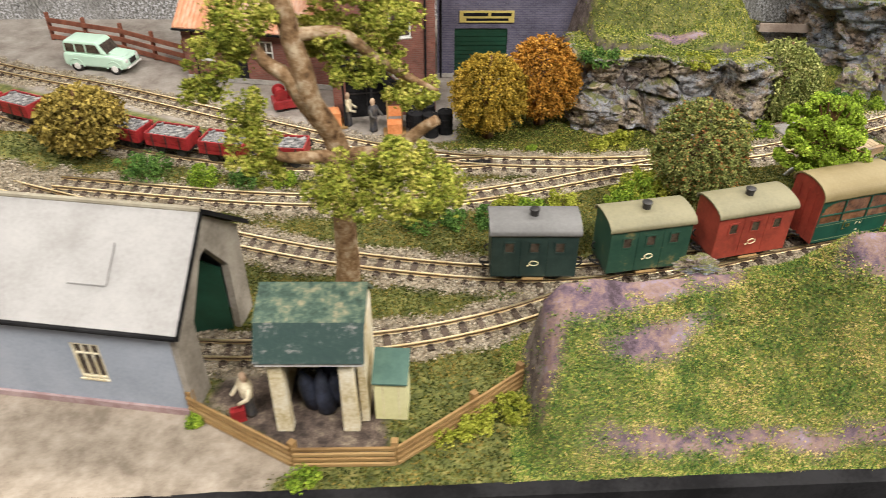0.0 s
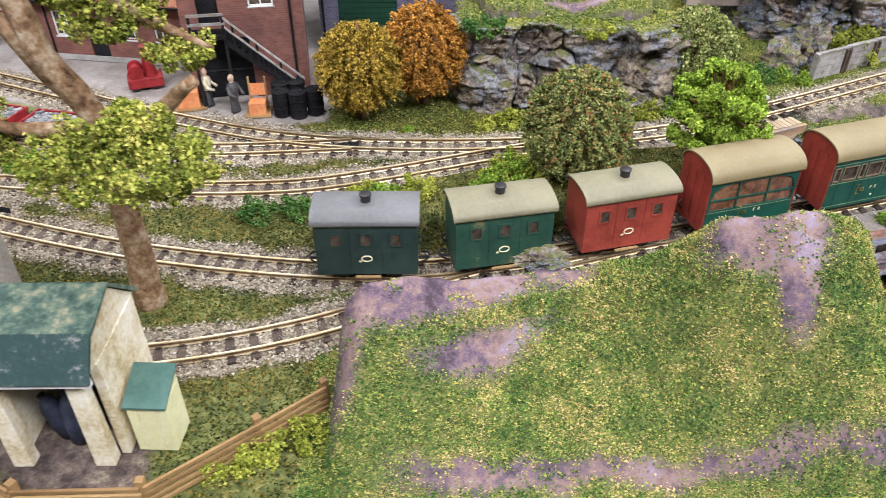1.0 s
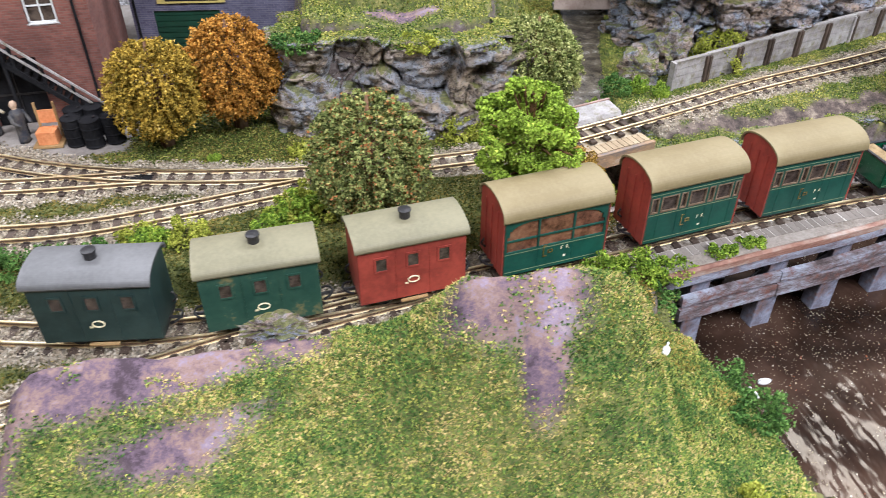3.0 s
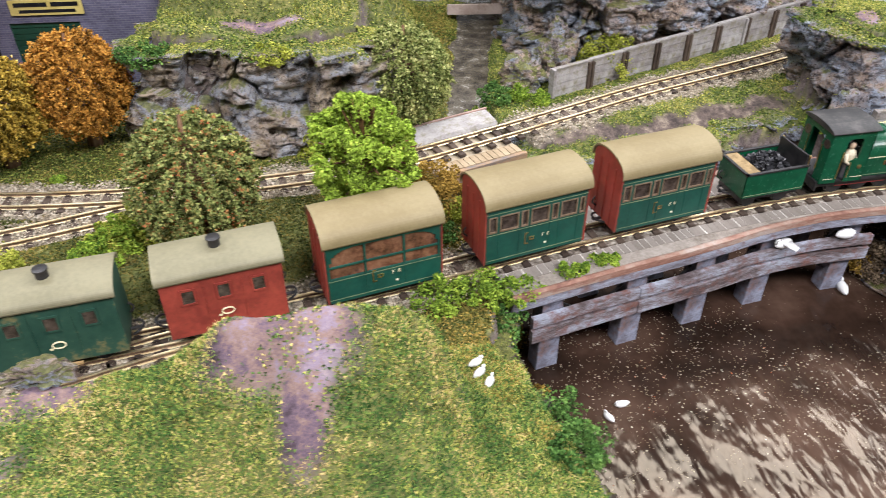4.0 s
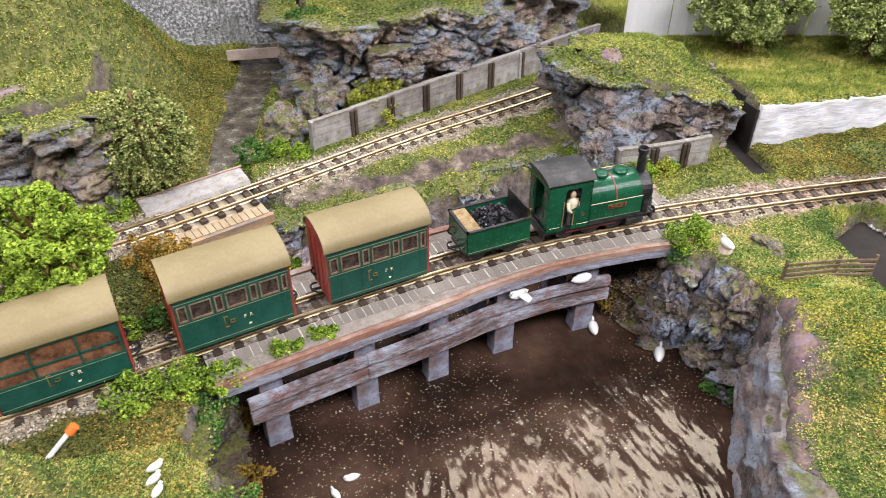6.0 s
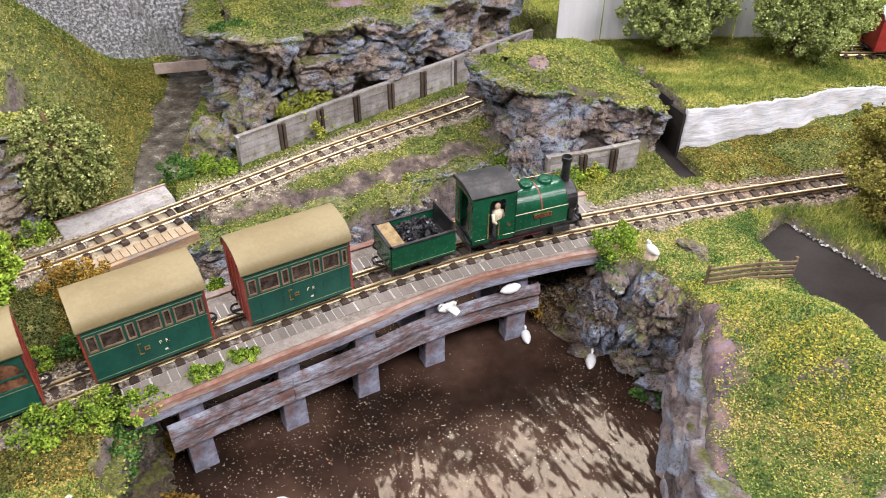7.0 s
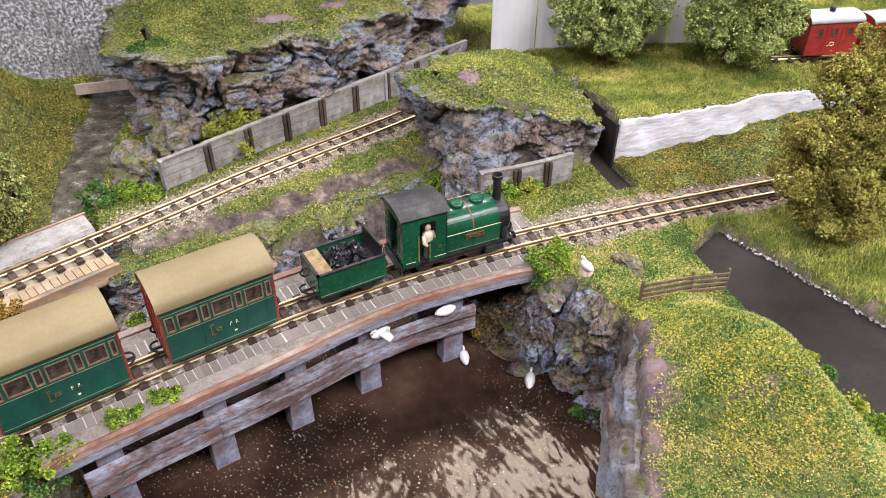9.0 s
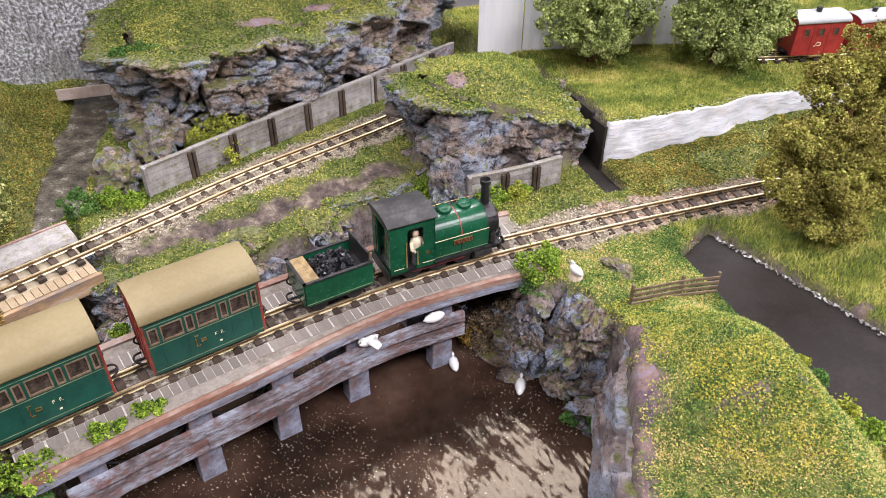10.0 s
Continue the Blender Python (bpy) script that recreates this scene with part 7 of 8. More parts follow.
def fence(points, height, rails, material, label, spacing, thick=0.09, post=0.17, gap=0.27):
    f = thing("fence", points[0][0], points[0][1], 0, 0, label, "fence")
    ox, oy = points[0]
    for a, b in zip(points[:-1], points[1:]):
        n = max(1, int(round(math.dist(a, b) / spacing)))
        turn = math.degrees(math.atan2(b[1] - a[1], b[0] - a[0]))
        za, zb = (float(ground_height(np.array([p[0]]), np.array([p[1]]))[0]) for p in (a, b))
        za, zb = max(za, -0.4), max(zb, -0.4)
        for k in range(n + 1):
            if k == 0 and a != points[0]:
                continue
            t = k / n
            x, y = a[0] + t * (b[0] - a[0]) - ox, a[1] + t * (b[1] - a[1]) - oy
            z = za + t * (zb - za)
            p = part("post", Shape().box(-post / 2, post / 2, -post / 2, post / 2, -0.2, height * 1.1), material, f, bevel=0.02)
            p.matrix_basis = pose(x * CM, y * CM, z * CM, 0, 0, turn)
        for r in range(rails):
            h = height * (r + 0.5) / rails
            hh = height / rails * gap
            d = Vector((b[0] - a[0], b[1] - a[1], 0)).normalized()
            s = Shape()
            side = Vector((d.y, -d.x, 0)) * (post / 2)
            lo = [Vector((a[0] - ox, a[1] - oy, za + h)) + side, Vector((b[0] - ox, b[1] - oy, zb + h)) + side]
            verts = []
            for q in lo:
                for o, dz in ((0, -hh), (thick, -hh), (thick, hh), (0, hh)):
                    verts.append(q + Vector((d.y, -d.x, 0)) * o + Vector((0, 0, dz)))
            s.add(verts, [(0, 1, 5, 4), (1, 2, 6, 5), (2, 3, 7, 6), (3, 0, 4, 7), (3, 2, 1, 0), (4, 5, 6, 7)])
            part("rail", s, material, f, bevel=0.015)
    return f


fence([(-9.8, 20.1), (-5.45, 17.65), (-1.75, 17.7), (1.2, 20.0), (3.1, 21.55)], 1.15, 4, WOOD_TAN, "weathered tan log rail fence around the yard corner", 4.6, 0.1, 0.26)
fence([(-31, 58.5), (-24.5, 56.2), (-18.8, 53.0)], 2.0, 3, WOOD_RED, "red-brown post and rail fence", 2.9, 0.1, 0.24)
fence([(48.0, 31.5), (50.2, 31.2), (52.0, 31.15)], 1.0, 4, SLEEPER_PALE, "thin brown rail gate on the grass", 1.7, 0.06, 0.12)


# ---- car, wagons and yard things ----
def estate_car():
    c = thing("estate_car", -25.0, 53.0, -0.28, -12, "pale mint green vintage estate car", "car")
    low = [(-2.45, 0.42), (2.3, 0.42), (2.5, 0.65), (2.48, 1.0), (2.3, 1.25), (1.0, 1.38), (-2.42, 1.4), (-2.5, 1.0)]
    body = part("body", Shape().prism(low, -0.95, 0.95, "y"), MINT, c, bevel=0.16)
    cabin = [(-2.4, 1.35), (1.0, 1.35), (0.45, 2.2), (0.2, 2.3), (-2.1, 2.3), (-2.32, 2.2)]
    top = part("cabin", Shape().prism(cabin, -0.85, 0.85, "y"), MINT, c, bevel=0.12)
    for s in (-1, 1):
        for a, b in ((-2.15, -1.45), (-1.3, -0.6), (-0.45, 0.35)):
            y = s * 0.855
            part("side_window", Shape().prism([(a, 1.5), (b + (0.25 if b > 0 else 0), 1.5), (b, 2.1), (a, 2.1)], min(y, y + s * 0.02), max(y, y + s * 0.02), "y"), WINDOW_DARK, c)
        for x in (-1.5, 1.5):
            w = part("wheel", Shape().lathe([(0.1, -0.12), (0.44, -0.12), (0.46, 0), (0.44, 0.12), (0.1, 0.12)], 18, at(x, s * 0.82, 0.44, 0, 90, 0)), IRON, c)
            part("hubcap", Shape().lathe([(0.26, 0), (0.24, 0.03), (0.05, 0.06)], 14, at(x, s * 0.94, 0.44, 0, -90 * s, 0)), WHITE_PAINT, w)
            part("mudguard", Shape().tube([(x + 0.56 * math.cos(a), s * 0.93, 0.44 + 0.56 * math.sin(a)) for a in np.linspace(0, math.pi, 9)], 0.06, 6), MINT, c)
        part("headlamp", Shape().ball((2.42, s * 0.68, 1.02), 0.17, (0.5, 1, 1)), WHITE_PAINT, c)
    part("windscreen", Shape().prism([(1.02, 1.46), (0.58, 2.1), (0.62, 2.12), (1.06, 1.46)], -0.72, 0.72, "y"), WINDOW_DARK, c)
    part("bonnet", Shape().prism([(1.0, 1.36), (2.2, 1.22), (2.2, 1.3), (1.0, 1.5)], -0.5, 0.5, "y"), MINT, c, bevel=0.06)
    part("bumper", Shape().tube([(2.55, -0.85, 0.6), (2.6, 0, 0.6), (2.55, 0.85, 0.6)], 0.07, 8), WHITE_PAINT, c)
    part("grille", Shape().box(2.46, 2.53, -0.35, 0.35, 0.75, 1.1), IRON, c)
    return c


estate_car()


def wagon():
    w = thing("slate_wagon", 0, 0, 0, 0, "dark red open wagon loaded with grey slate", "railway wagon", "wagons of the slate train")
    part("frame", Shape().box(-1.35, 1.35, -0.62, 0.62, 0.4, 0.62), IRON, w)
    for x in (-0.7, 0.7):
        wheelset(w, x, 0.3)
    for y in (-0.8, 0.72):
        for k in range(3):
            part("side_plank", Shape().box(-1.4, 1.4, y, y + 0.08, 0.62 + 0.27 * k, 0.87 + 0.27 * k), RED_PAINT, w)
    for x in (-1.4, 1.32):
        part("end_plank", Shape().box(x, x + 0.08, -0.72, 0.72, 0.62, 1.42), RED_PAINT, w)
    for y in (-0.83, 0.8):
        for x in (-0.9, 0.0, 0.9):
            part("strap", Shape().box(x - 0.04, x + 0.04, y, y + 0.03, 0.6, 1.42), IRON, w)
    rr = random.Random(4)
    load = Shape().box(-1.3, 1.3, -0.7, 0.7, 0.7, 1.3)
    for k in range(70):
        load.box(-0.09, 0.09, -0.13, 0.13, 0, 0.05, at(rr.uniform(-1.2, 1.2), rr.uniform(-0.6, 0.6), 1.3 + rr.uniform(0, 0.06), rr.uniform(0, 360), rr.uniform(-12, 12), rr.uniform(-12, 12)))
    part("slate_load", load, SLATE_LOAD, w, "broken grey slate")
    couplings(w, 1.4)
    return w


base = None
for x in (-27.0, -19.3, -16.0, -12.7, -9.2):
    px, py, turn = along(x, WAGON)
    m = pose(px * CM, py * CM, 0, 0, 0, turn)
    if base is None:
        base = wagon()
        base.matrix_basis = m
    else:
        copy_thing(base, m)
px, py, turn = along(-31.0, WAGON)
shunter = thing("shunting_engine", px, py, 0, turn, "small dark blue shunting engine with red frame", "locomotive")
NAVY = surface("navy_paint", two((0.012, 0.016, 0.04), (0.03, 0.035, 0.07)), 1.0, 0.4, relief=0.005)
part("frame", Shape().box(-1.8, 1.8, -0.85, 0.85, 0.4, 0.95), RED_PAINT, shunter, bevel=0.03)
part("body", Shape().box(-0.2, 1.6, -0.6, 0.6, 0.95, 1.9), NAVY, shunter, bevel=0.08)
part("cab", Shape().box(-1.6, -0.3, -0.85, 0.85, 0.95, 2.4), NAVY, shunter, bevel=0.05)
part("chimney", Shape().lathe([(0.15, 1.9), (0.15, 2.8), (0.2, 2.85), (0.1, 2.9)], 10, at(1.2, 0, 0)), IRON, shunter)
for x in (-1.0, 1.0):
    wheelset(shunter, x, 0.36)


def barrel(x, y, tip=0):
    sh = Shape().lathe([(0.1, 0), (0.48, 0), (0.5, 0.06), (0.47, 0.1), (0.47, 0.45), (0.5, 0.5), (0.47, 0.55), (0.47, 0.95), (0.5, 1.0), (0.47, 1.05), (0.47, 1.36), (0.5, 1.42), (0.46, 1.45), (0.42, 1.4), (0.05, 1.4)], 18)
    b = thing("oil_drum", x, y, -0.24, 30 * tip, "matt black ribbed oil drum in the yard", "drum", "drums in the yard")
    part("drum", sh, BLACK_EDGE, b)
    part("bung", Shape().lathe([(0.08, 1.4), (0.08, 1.46), (0.02, 1.46)], 8, at(0.25, 0.1, 0)), IRON, b)


for k, (x, y) in enumerate(((-1.9, 43.9), (-0.75, 42.7), (0.15, 43.1), (-1.0, 44.1), (-1.7, 42.9))):
    barrel(x, y, k)


def crate(x, y, turn, s, label):
    c = thing("crate", x, y, -0.24, turn, label, "crate", "crates in the yard")
    part("pallet", Shape().box(-1.0 * s, 1.0 * s, -0.8 * s, 0.8 * s, 0, 0.1), WOOD_TAN, c)
    part("box", Shape().box(-0.65 * s, 0.65 * s, -0.55 * s, 0.55 * s, 0.1, 0.1 + 0.95 * s), CRATE, c, bevel=0.02)
    for k in (-0.3, 0.3):
        part("batten", Shape().box(k * s - 0.04, k * s + 0.04, -0.57 * s, 0.57 * s, 0.1, 0.12 + 0.95 * s), CRATE, c)


crate(-7.2, 44.0, 15, 0.95, "orange crate on a flat wooden pallet")
crate(-3.05, 43.0, 5, 0.7, "orange crate on a hand truck")
truck = thing("hand_truck", -3.05, 43.45, -0.24, 5, "tan hand truck holding an orange crate", "hand truck")
part("side_bar", Shape().box(-0.5, -0.4, 0, 0.1, 0, 2.0), WOOD_TAN, truck)
part("side_bar", Shape().box(0.4, 0.5, 0, 0.1, 0, 2.0), WOOD_TAN, truck)
part("back_board", Shape().box(-0.45, 0.45, 0.02, 0.08, 0.9, 1.6), CRATE, truck)
winch = thing("yard_crane", -10.4, 46.6, -0.25, 20, "dark red cast hand crane in the yard", "crane")
part("bed", Shape().box(-1.0, 1.0, -0.6, 0.6, 0.15, 0.75), RED_PAINT, winch, bevel=0.06)
part("column", Shape().lathe([(0.45, 0.7), (0.35, 1.2), (0.3, 2.4), (0.34, 2.5), (0.1, 2.55)], 12, at(0.35, 0, 0)), RED_PAINT, winch)
part("drum", Shape().lathe([(0.1, -0.5), (0.45, -0.5), (0.45, -0.4), (0.28, -0.38), (0.28, 0.38), (0.45, 0.4), (0.45, 0.5), (0.1, 0.5)], 14, at(-0.45, 0, 1.1, 0, 90, 0)), RED_PAINT, winch)
for x in (-0.6, 0.6):
    part("wheel", Shape().lathe([(0.1, -0.55), (0.3, -0.55), (0.3, -0.48), (0.1, -0.4), (0.1, 0.4), (0.3, 0.48), (0.3, 0.55), (0.1, 0.55)], 12, at(x, 0, 0.3, 0, 90, 0)), IRON, winch)


def point_lever(x, y, turn):
    lever = thing("point_lever", x, y, -0.3, turn, "low black point lever box beside the sleepers", "point lever", "point levers in the yard")
    part("box", Shape().box(-0.75, 0.75, -0.24, 0.24, 0, 0.12), BLACK_EDGE, lever, bevel=0.03)
    part("arm", Shape().tube([(0.1, 0, 0.1), (0.2, 0.05, 0.2)], 0.05, 6).ball((0.2, 0.05, 0.22), 0.06), IRON, lever)
    part("tie_bar", Shape().box(-0.06, 0.06, -0.9, -0.22, 0.02, 0.1), IRON, lever)


point_lever(-3.4, 40.1, -20)
point_lever(2.1, 39.35, -5)


# ---- figurines: plain painted shapes ----
def figurine(x, y, z, turn, material, label, tall=2.2, arm=0.5):
    k = tall / 2.2
    sh = Shape().lathe([(0.05, 0), (0.32, 0.0), (0.3, 0.15), (0.26, 0.6), (0.3, 1.0), (0.36, 1.45), (0.34, 1.65), (0.14, 1.78), (0.12, 1.82), (0.19, 1.92), (0.19, 2.08), (0.1, 2.2), (0.02, 2.22)], 12, Matrix.Diagonal((k, 0.75 * k, k, 1)))
    for s in (-1, 1):
        sh.tube([(s * 0.33 * k, 0, 1.58 * k), (s * 0.42 * k, -0.15 * k, 1.2 * k), (s * 0.3 * k, -arm * k, 1.05 * k)], [0.11 * k, 0.1 * k, 0.08 * k], 7)
    ob = link("figurine", sh, CLOTH_DARK, smooth=True)
    ob.data.materials.append(material)
    ob.data.materials.append(SKIN)
    for face in ob.data.polygons:
        h = face.center.z / (k * CM)
        face.material_index = 0 if h < 0.95 else (1 if h < 1.8 else 2)
    ob.matrix_basis = pose(x * CM, y * CM, z * CM, 0, 0, turn)
    return tagged(ob, label, "figurine", "figurines")


figurine(-7.6, 20.1, -0.28, -50, CLOTH_PALE, "plain cream painted figurine by the fence")
pot = link("petrol_can", Shape().box(-0.28, 0.28, -0.16, 0.16, 0, 0.62).tube([(-0.12, 0, 0.62), (-0.12, 0, 0.74), (0.14, 0, 0.74), (0.14, 0, 0.62)], 0.035, 6), RED_PAINT, bevel=0.03)
pot.matrix_basis = pose(-7.95 * CM, 19.72 * CM, -0.29 * CM, 0, 0, 20)
tagged(pot, "small red petrol can on the yard floor", "can")
figurine(-6.05, 44.1, -0.24, 90, CLOTH_PALE, "plain pale painted figurine beside the crate")
figurine(-4.4, 43.3, -0.24, 60, CLOTH_DARK, "plain dark painted figurine beside the hand truck")
px, py, turn = along(41.35)
c_, s_ = math.cos(math.radians(turn)), math.sin(math.radians(turn))
figurine(px + c_ * -1.38 - s_ * -0.75, py + s_ * -1.38 + c_ * -0.75, 0.88, turn + 20, CLOTH_PALE, "plain pale figurine in the cab doorway", 1.7, 0.3)


def bird(x, y, z, turn, label, neck=True, spread=False, scale=1.0):
    sh = Shape().lathe([(0.02, -0.62), (0.16, -0.45), (0.27, -0.1), (0.25, 0.25), (0.1, 0.5), (0.02, 0.55)], 12, at(0, 0, 0.28, 0, 0, 90))
    if neck:
        sh.tube([(0.42, 0, 0.34), (0.55, 0, 0.46), (0.5, 0, 0.6), (0.36, 0, 0.62), (0.2, 0, 0.56)], [0.1, 0.08, 0.075, 0.085, 0.03], 8)
    if spread:
        for s in (-1, 1):
            sh.prism([(-0.35, 0), (0.3, 0), (0.1, s * 0.95), (-0.25, s * 0.8)], 0.38, 0.44, "z")
    ob = link("swan_ornament", sh, BIRD_WHITE, smooth=True)
    ob.matrix_basis = pose(x * CM, y * CM, z * CM, 0, 0, turn) @ Matrix.Scale(scale, 4)
    return tagged(ob, label, "ornament", "white bird ornaments")


bird(41.6, 35.1, WATER - 0.05, 80, "plain white swan ornament floating on the pond", scale=0.85)
bird(43.9, 32.75, WATER - 0.05, 60, "plain white swan ornament floating by the bank", scale=0.9)
bird(37.5, 34.6, -1.75, 200, "white bird ornament with raised wings on the viaduct beam", True, True, 0.85)
bird(40.6, 35.0, -1.75, 10, "white bird ornament perched on the viaduct beam", False, scale=0.9)
bird(46.8, 34.0, -0.05, 100, "white bird ornament on a tan rock post", scale=0.75)
bird(29.2, 29.2, WATER - 0.05, 190, "white bird ornament paddling near the bank", scale=0.55)
bird(28.5, 28.6, WATER - 0.05, 120, "white bird ornament upright in the water", scale=0.5)
for k, (x, y) in enumerate(((22.94, 27.5), (22.98, 26.9), (23.2, 26.2))):
    bird(x, y, float(ground_height(np.array([x]), np.array([y]))[0]), 30 + 15 * k, "white bird ornament resting on the turf bank", scale=0.5)
post = thing("marker_post", 19.9, 28.9, -0.3, 0, "leaning white marker post with an orange cap", "marker post")
part("stick", Shape().tube([(-0.45, -0.2, 0), (0.4, 0.15, 0.75)], 0.09, 8), WHITE_PAINT, post)
part("cap", Shape().tube([(0.36, 0.13, 0.7), (0.58, 0.22, 0.9)], [0.17, 0.17], 10), ORANGE, post, "orange cap")
stump = link("rock_post", Shape().lathe([(0.1, -0.5), (0.42, -0.4), (0.34, -0.1), (0.3, 0.1), (0.05, 0.16)], 9), surface("stone_tan", two((0.4, 0.3, 0.22), (0.55, 0.45, 0.36)), 0.6, 0.8, relief=0.04), smooth=True)
stump.matrix_basis = pose(46.8 * CM, 34.0 * CM, -0.18 * CM)
tagged(stump, "small tan rock post at the bridge end", "rock")


# ---- trees and bushes ----
def foliage(points, size, material, name="crown", seed=0):
    ob = crumbs(name, points[:, 0], points[:, 1], points[:, 2], size, material, 1.0, seed)
    return ob


def shell(rng, n, c, r, squash=(1, 1, 1), lumps=0.2, hollow=0.7, freq=1.1):
    """Points in the outer layer of a lumpy ball."""
    d = rng.normal(size=(n, 3))
    d /= np.linalg.norm(d, axis=1)[:, None]
    lump = wave(d[:, 0] * 3 * freq + d[:, 2] * 1.7, d[:, 1] * 3 * freq - d[:, 2] * 2.1 + c[0], 1.0, 3) + 0.6 * wave(d[:, 0] * 7 * freq + 3 * d[:, 2], d[:, 1] * 7 * freq + 5 * d[:, 2], 1.0, 5)
    rad = r * (1 + lumps * lump) * (hollow + (1 - hollow) * rng.rand(n) ** 0.5)
    return np.array(c) + d * rad[:, None] * np.array(squash)


def tree(label, x, y, z, height, radius, leafmat, bark, seed, n=5200, size=0.13, squash=1.0, trunk=0.3, low=0.14, lumps=0.09, group="trees", spikes=True, tufts=320):
    t = thing("tree", x, y, z, 0, label, "tree", group)
    rng = np.random.RandomState(seed)
    rr = random.Random(seed)
    mid = height * (0.5 + low / 2)
    path = [(0, 0, -0.3), (0.08, 0.03, height * 0.3), (-0.05, 0.05, height * 0.55), (0.05, 0, height * 0.86)]
    part("trunk", Shape().tube(path, [trunk * 1.25, trunk, trunk * 0.65, 0.06], 9), bark, t, smooth=True)
    for k in range(12):
        a, h = rr.uniform(0, math.tau), height * rr.uniform(0.2, 0.55)
        l = radius * rr.uniform(0.5, 0.75)
        part("limb", Shape().tube([(0, 0, h), (l * 0.5 * math.cos(a), l * 0.5 * math.sin(a), h + l * 0.3), (l * math.cos(a), l * math.sin(a), h + l * rr.uniform(0.25, 0.45))], [trunk * 0.4, trunk * 0.25, 0.03], 6), bark, t)
    sz = (height - height * low) / 2 / radius * squash
    squat = np.array((1, 1, sz))
    pts = [shell(rng, int(n * 0.2), (0, 0, mid - 0.06 * height), radius * (0.68 if spikes else 0.6), (1, 1, sz * 0.95), lumps * 0.6, 0.7)]
    if spikes:
        k = np.arange(tufts) + 0.5
        up, a = 1 - 2 * k / tufts, k * 2.39996 + rng.normal(size=tufts) * 0.06
        flat = np.sqrt(1 - up ** 2)
        tips = np.stack([flat * np.cos(a), flat * np.sin(a), up], 1) * (1 + lumps * 0.5 * rng.normal(size=(tufts, 1)))
    else:
        tips = shell(rng, 150, (0, 0, 0), 1.0, (1, 1, 1), lumps, 0.94)
    per = int(n * 0.8 / len(tips))
    for tip in tips:
        u = rng.rand(per, 1)
        if spikes:
            run = tip * squat * radius * (0.66 + 0.34 * u ** 0.6) + rng.normal(size=(per, 3)) * radius * (0.012 + 0.026 * u)
            run[:, 2] -= radius * 0.2 * u[:, 0] ** 2
        else:
            ball = rng.normal(size=(per, 3))
            ball /= np.linalg.norm(ball, axis=1)[:, None]
            run = tip * squat * radius * 0.87 + ball * radius * 0.14 * rng.uniform(0.7, 1.0, (per, 1))
        run[:, 2] *= np.where(run[:, 2] < 0, 0.8, 1.0)
        pts.append(run + np.array((0, 0, mid - 0.08 * height)))
    pts = np.concatenate(pts)
    pts = pts[pts[:, 2] > height * low * 0.6]
    crown = foliage(pts, size, leafmat, "crown", seed)
    crown.parent = t
    if not spikes:
        for k in range(34):
            a, e = rr.uniform(0, math.tau), rr.uniform(0.1, 1.4)
            d = Vector((math.cos(a) * math.cos(e), math.sin(a) * math.cos(e), math.sin(e) * sz)) * radius
            part("twig", Shape().tube([Vector((0, 0, mid - 0.1 * height)) + d * 0.3, Vector((0, 0, mid - 0.09 * height)) + d * 0.7, Vector((0, 0, mid - 0.1 * height)) + d * rr.uniform(0.86, 0.99)], [0.06, 0.05, 0.025], 5), TWIG, t)
    return t


TWIG = surface("twig_brown", two((0.09, 0.045, 0.02), (0.2, 0.11, 0.05)), 0.5, 0.8, relief=0)
tree("round tree with green and red-flecked tufted foliage", 13.2, 34.2, 0.9, 6.1, 2.45, LEAF_RED, BARK, 1, 30000, 0.062, trunk=0.34, low=0.06, lumps=0.05, tufts=250)
tree("round golden-leaved tree beside the rocks", 2.8, 42.6, -0.25, 6.2, 2.35, LEAF_GOLD, BARK, 2, 24000, 0.066, lumps=0.06)
tree("round orange-leaved tree behind the golden one", 6.2, 44.3, -0.25, 6.6, 2.4, LEAF_ORANGE, BARK, 3, 24000, 0.066, lumps=0.06)
tree("pale green round tree at the stream's edge", 21.6, 45.2, -0.3, 6.0, 2.4, LEAF_PALE, BARK, 4, 24000, 0.068, lumps=0.06, low=0.06)
tree("bushy tree with olive brown leaves by the wagons", -21.4, 40.4, -0.2, 4.8, 2.6, LEAF_BROWN, BARK, 6, 5000, 0.13)
leafy = tree("bright green tree with twiggy reddish branches", 19.6, 34.7, 0.7, 6.2, 2.2, LEAF_BRIGHT, BARK, 5, 24000, 0.07, lumps=0.26, spikes=False)

part("bare_stem", Shape().tube([(-0.9, 1.2, 0.1), (-0.6, 1.0, 0.7), (-0.2, 0.5, 1.5)], [0.1, 0.13, 0.08], 8), WHITE_PAINT, leafy, "bare white stem", smooth=True)


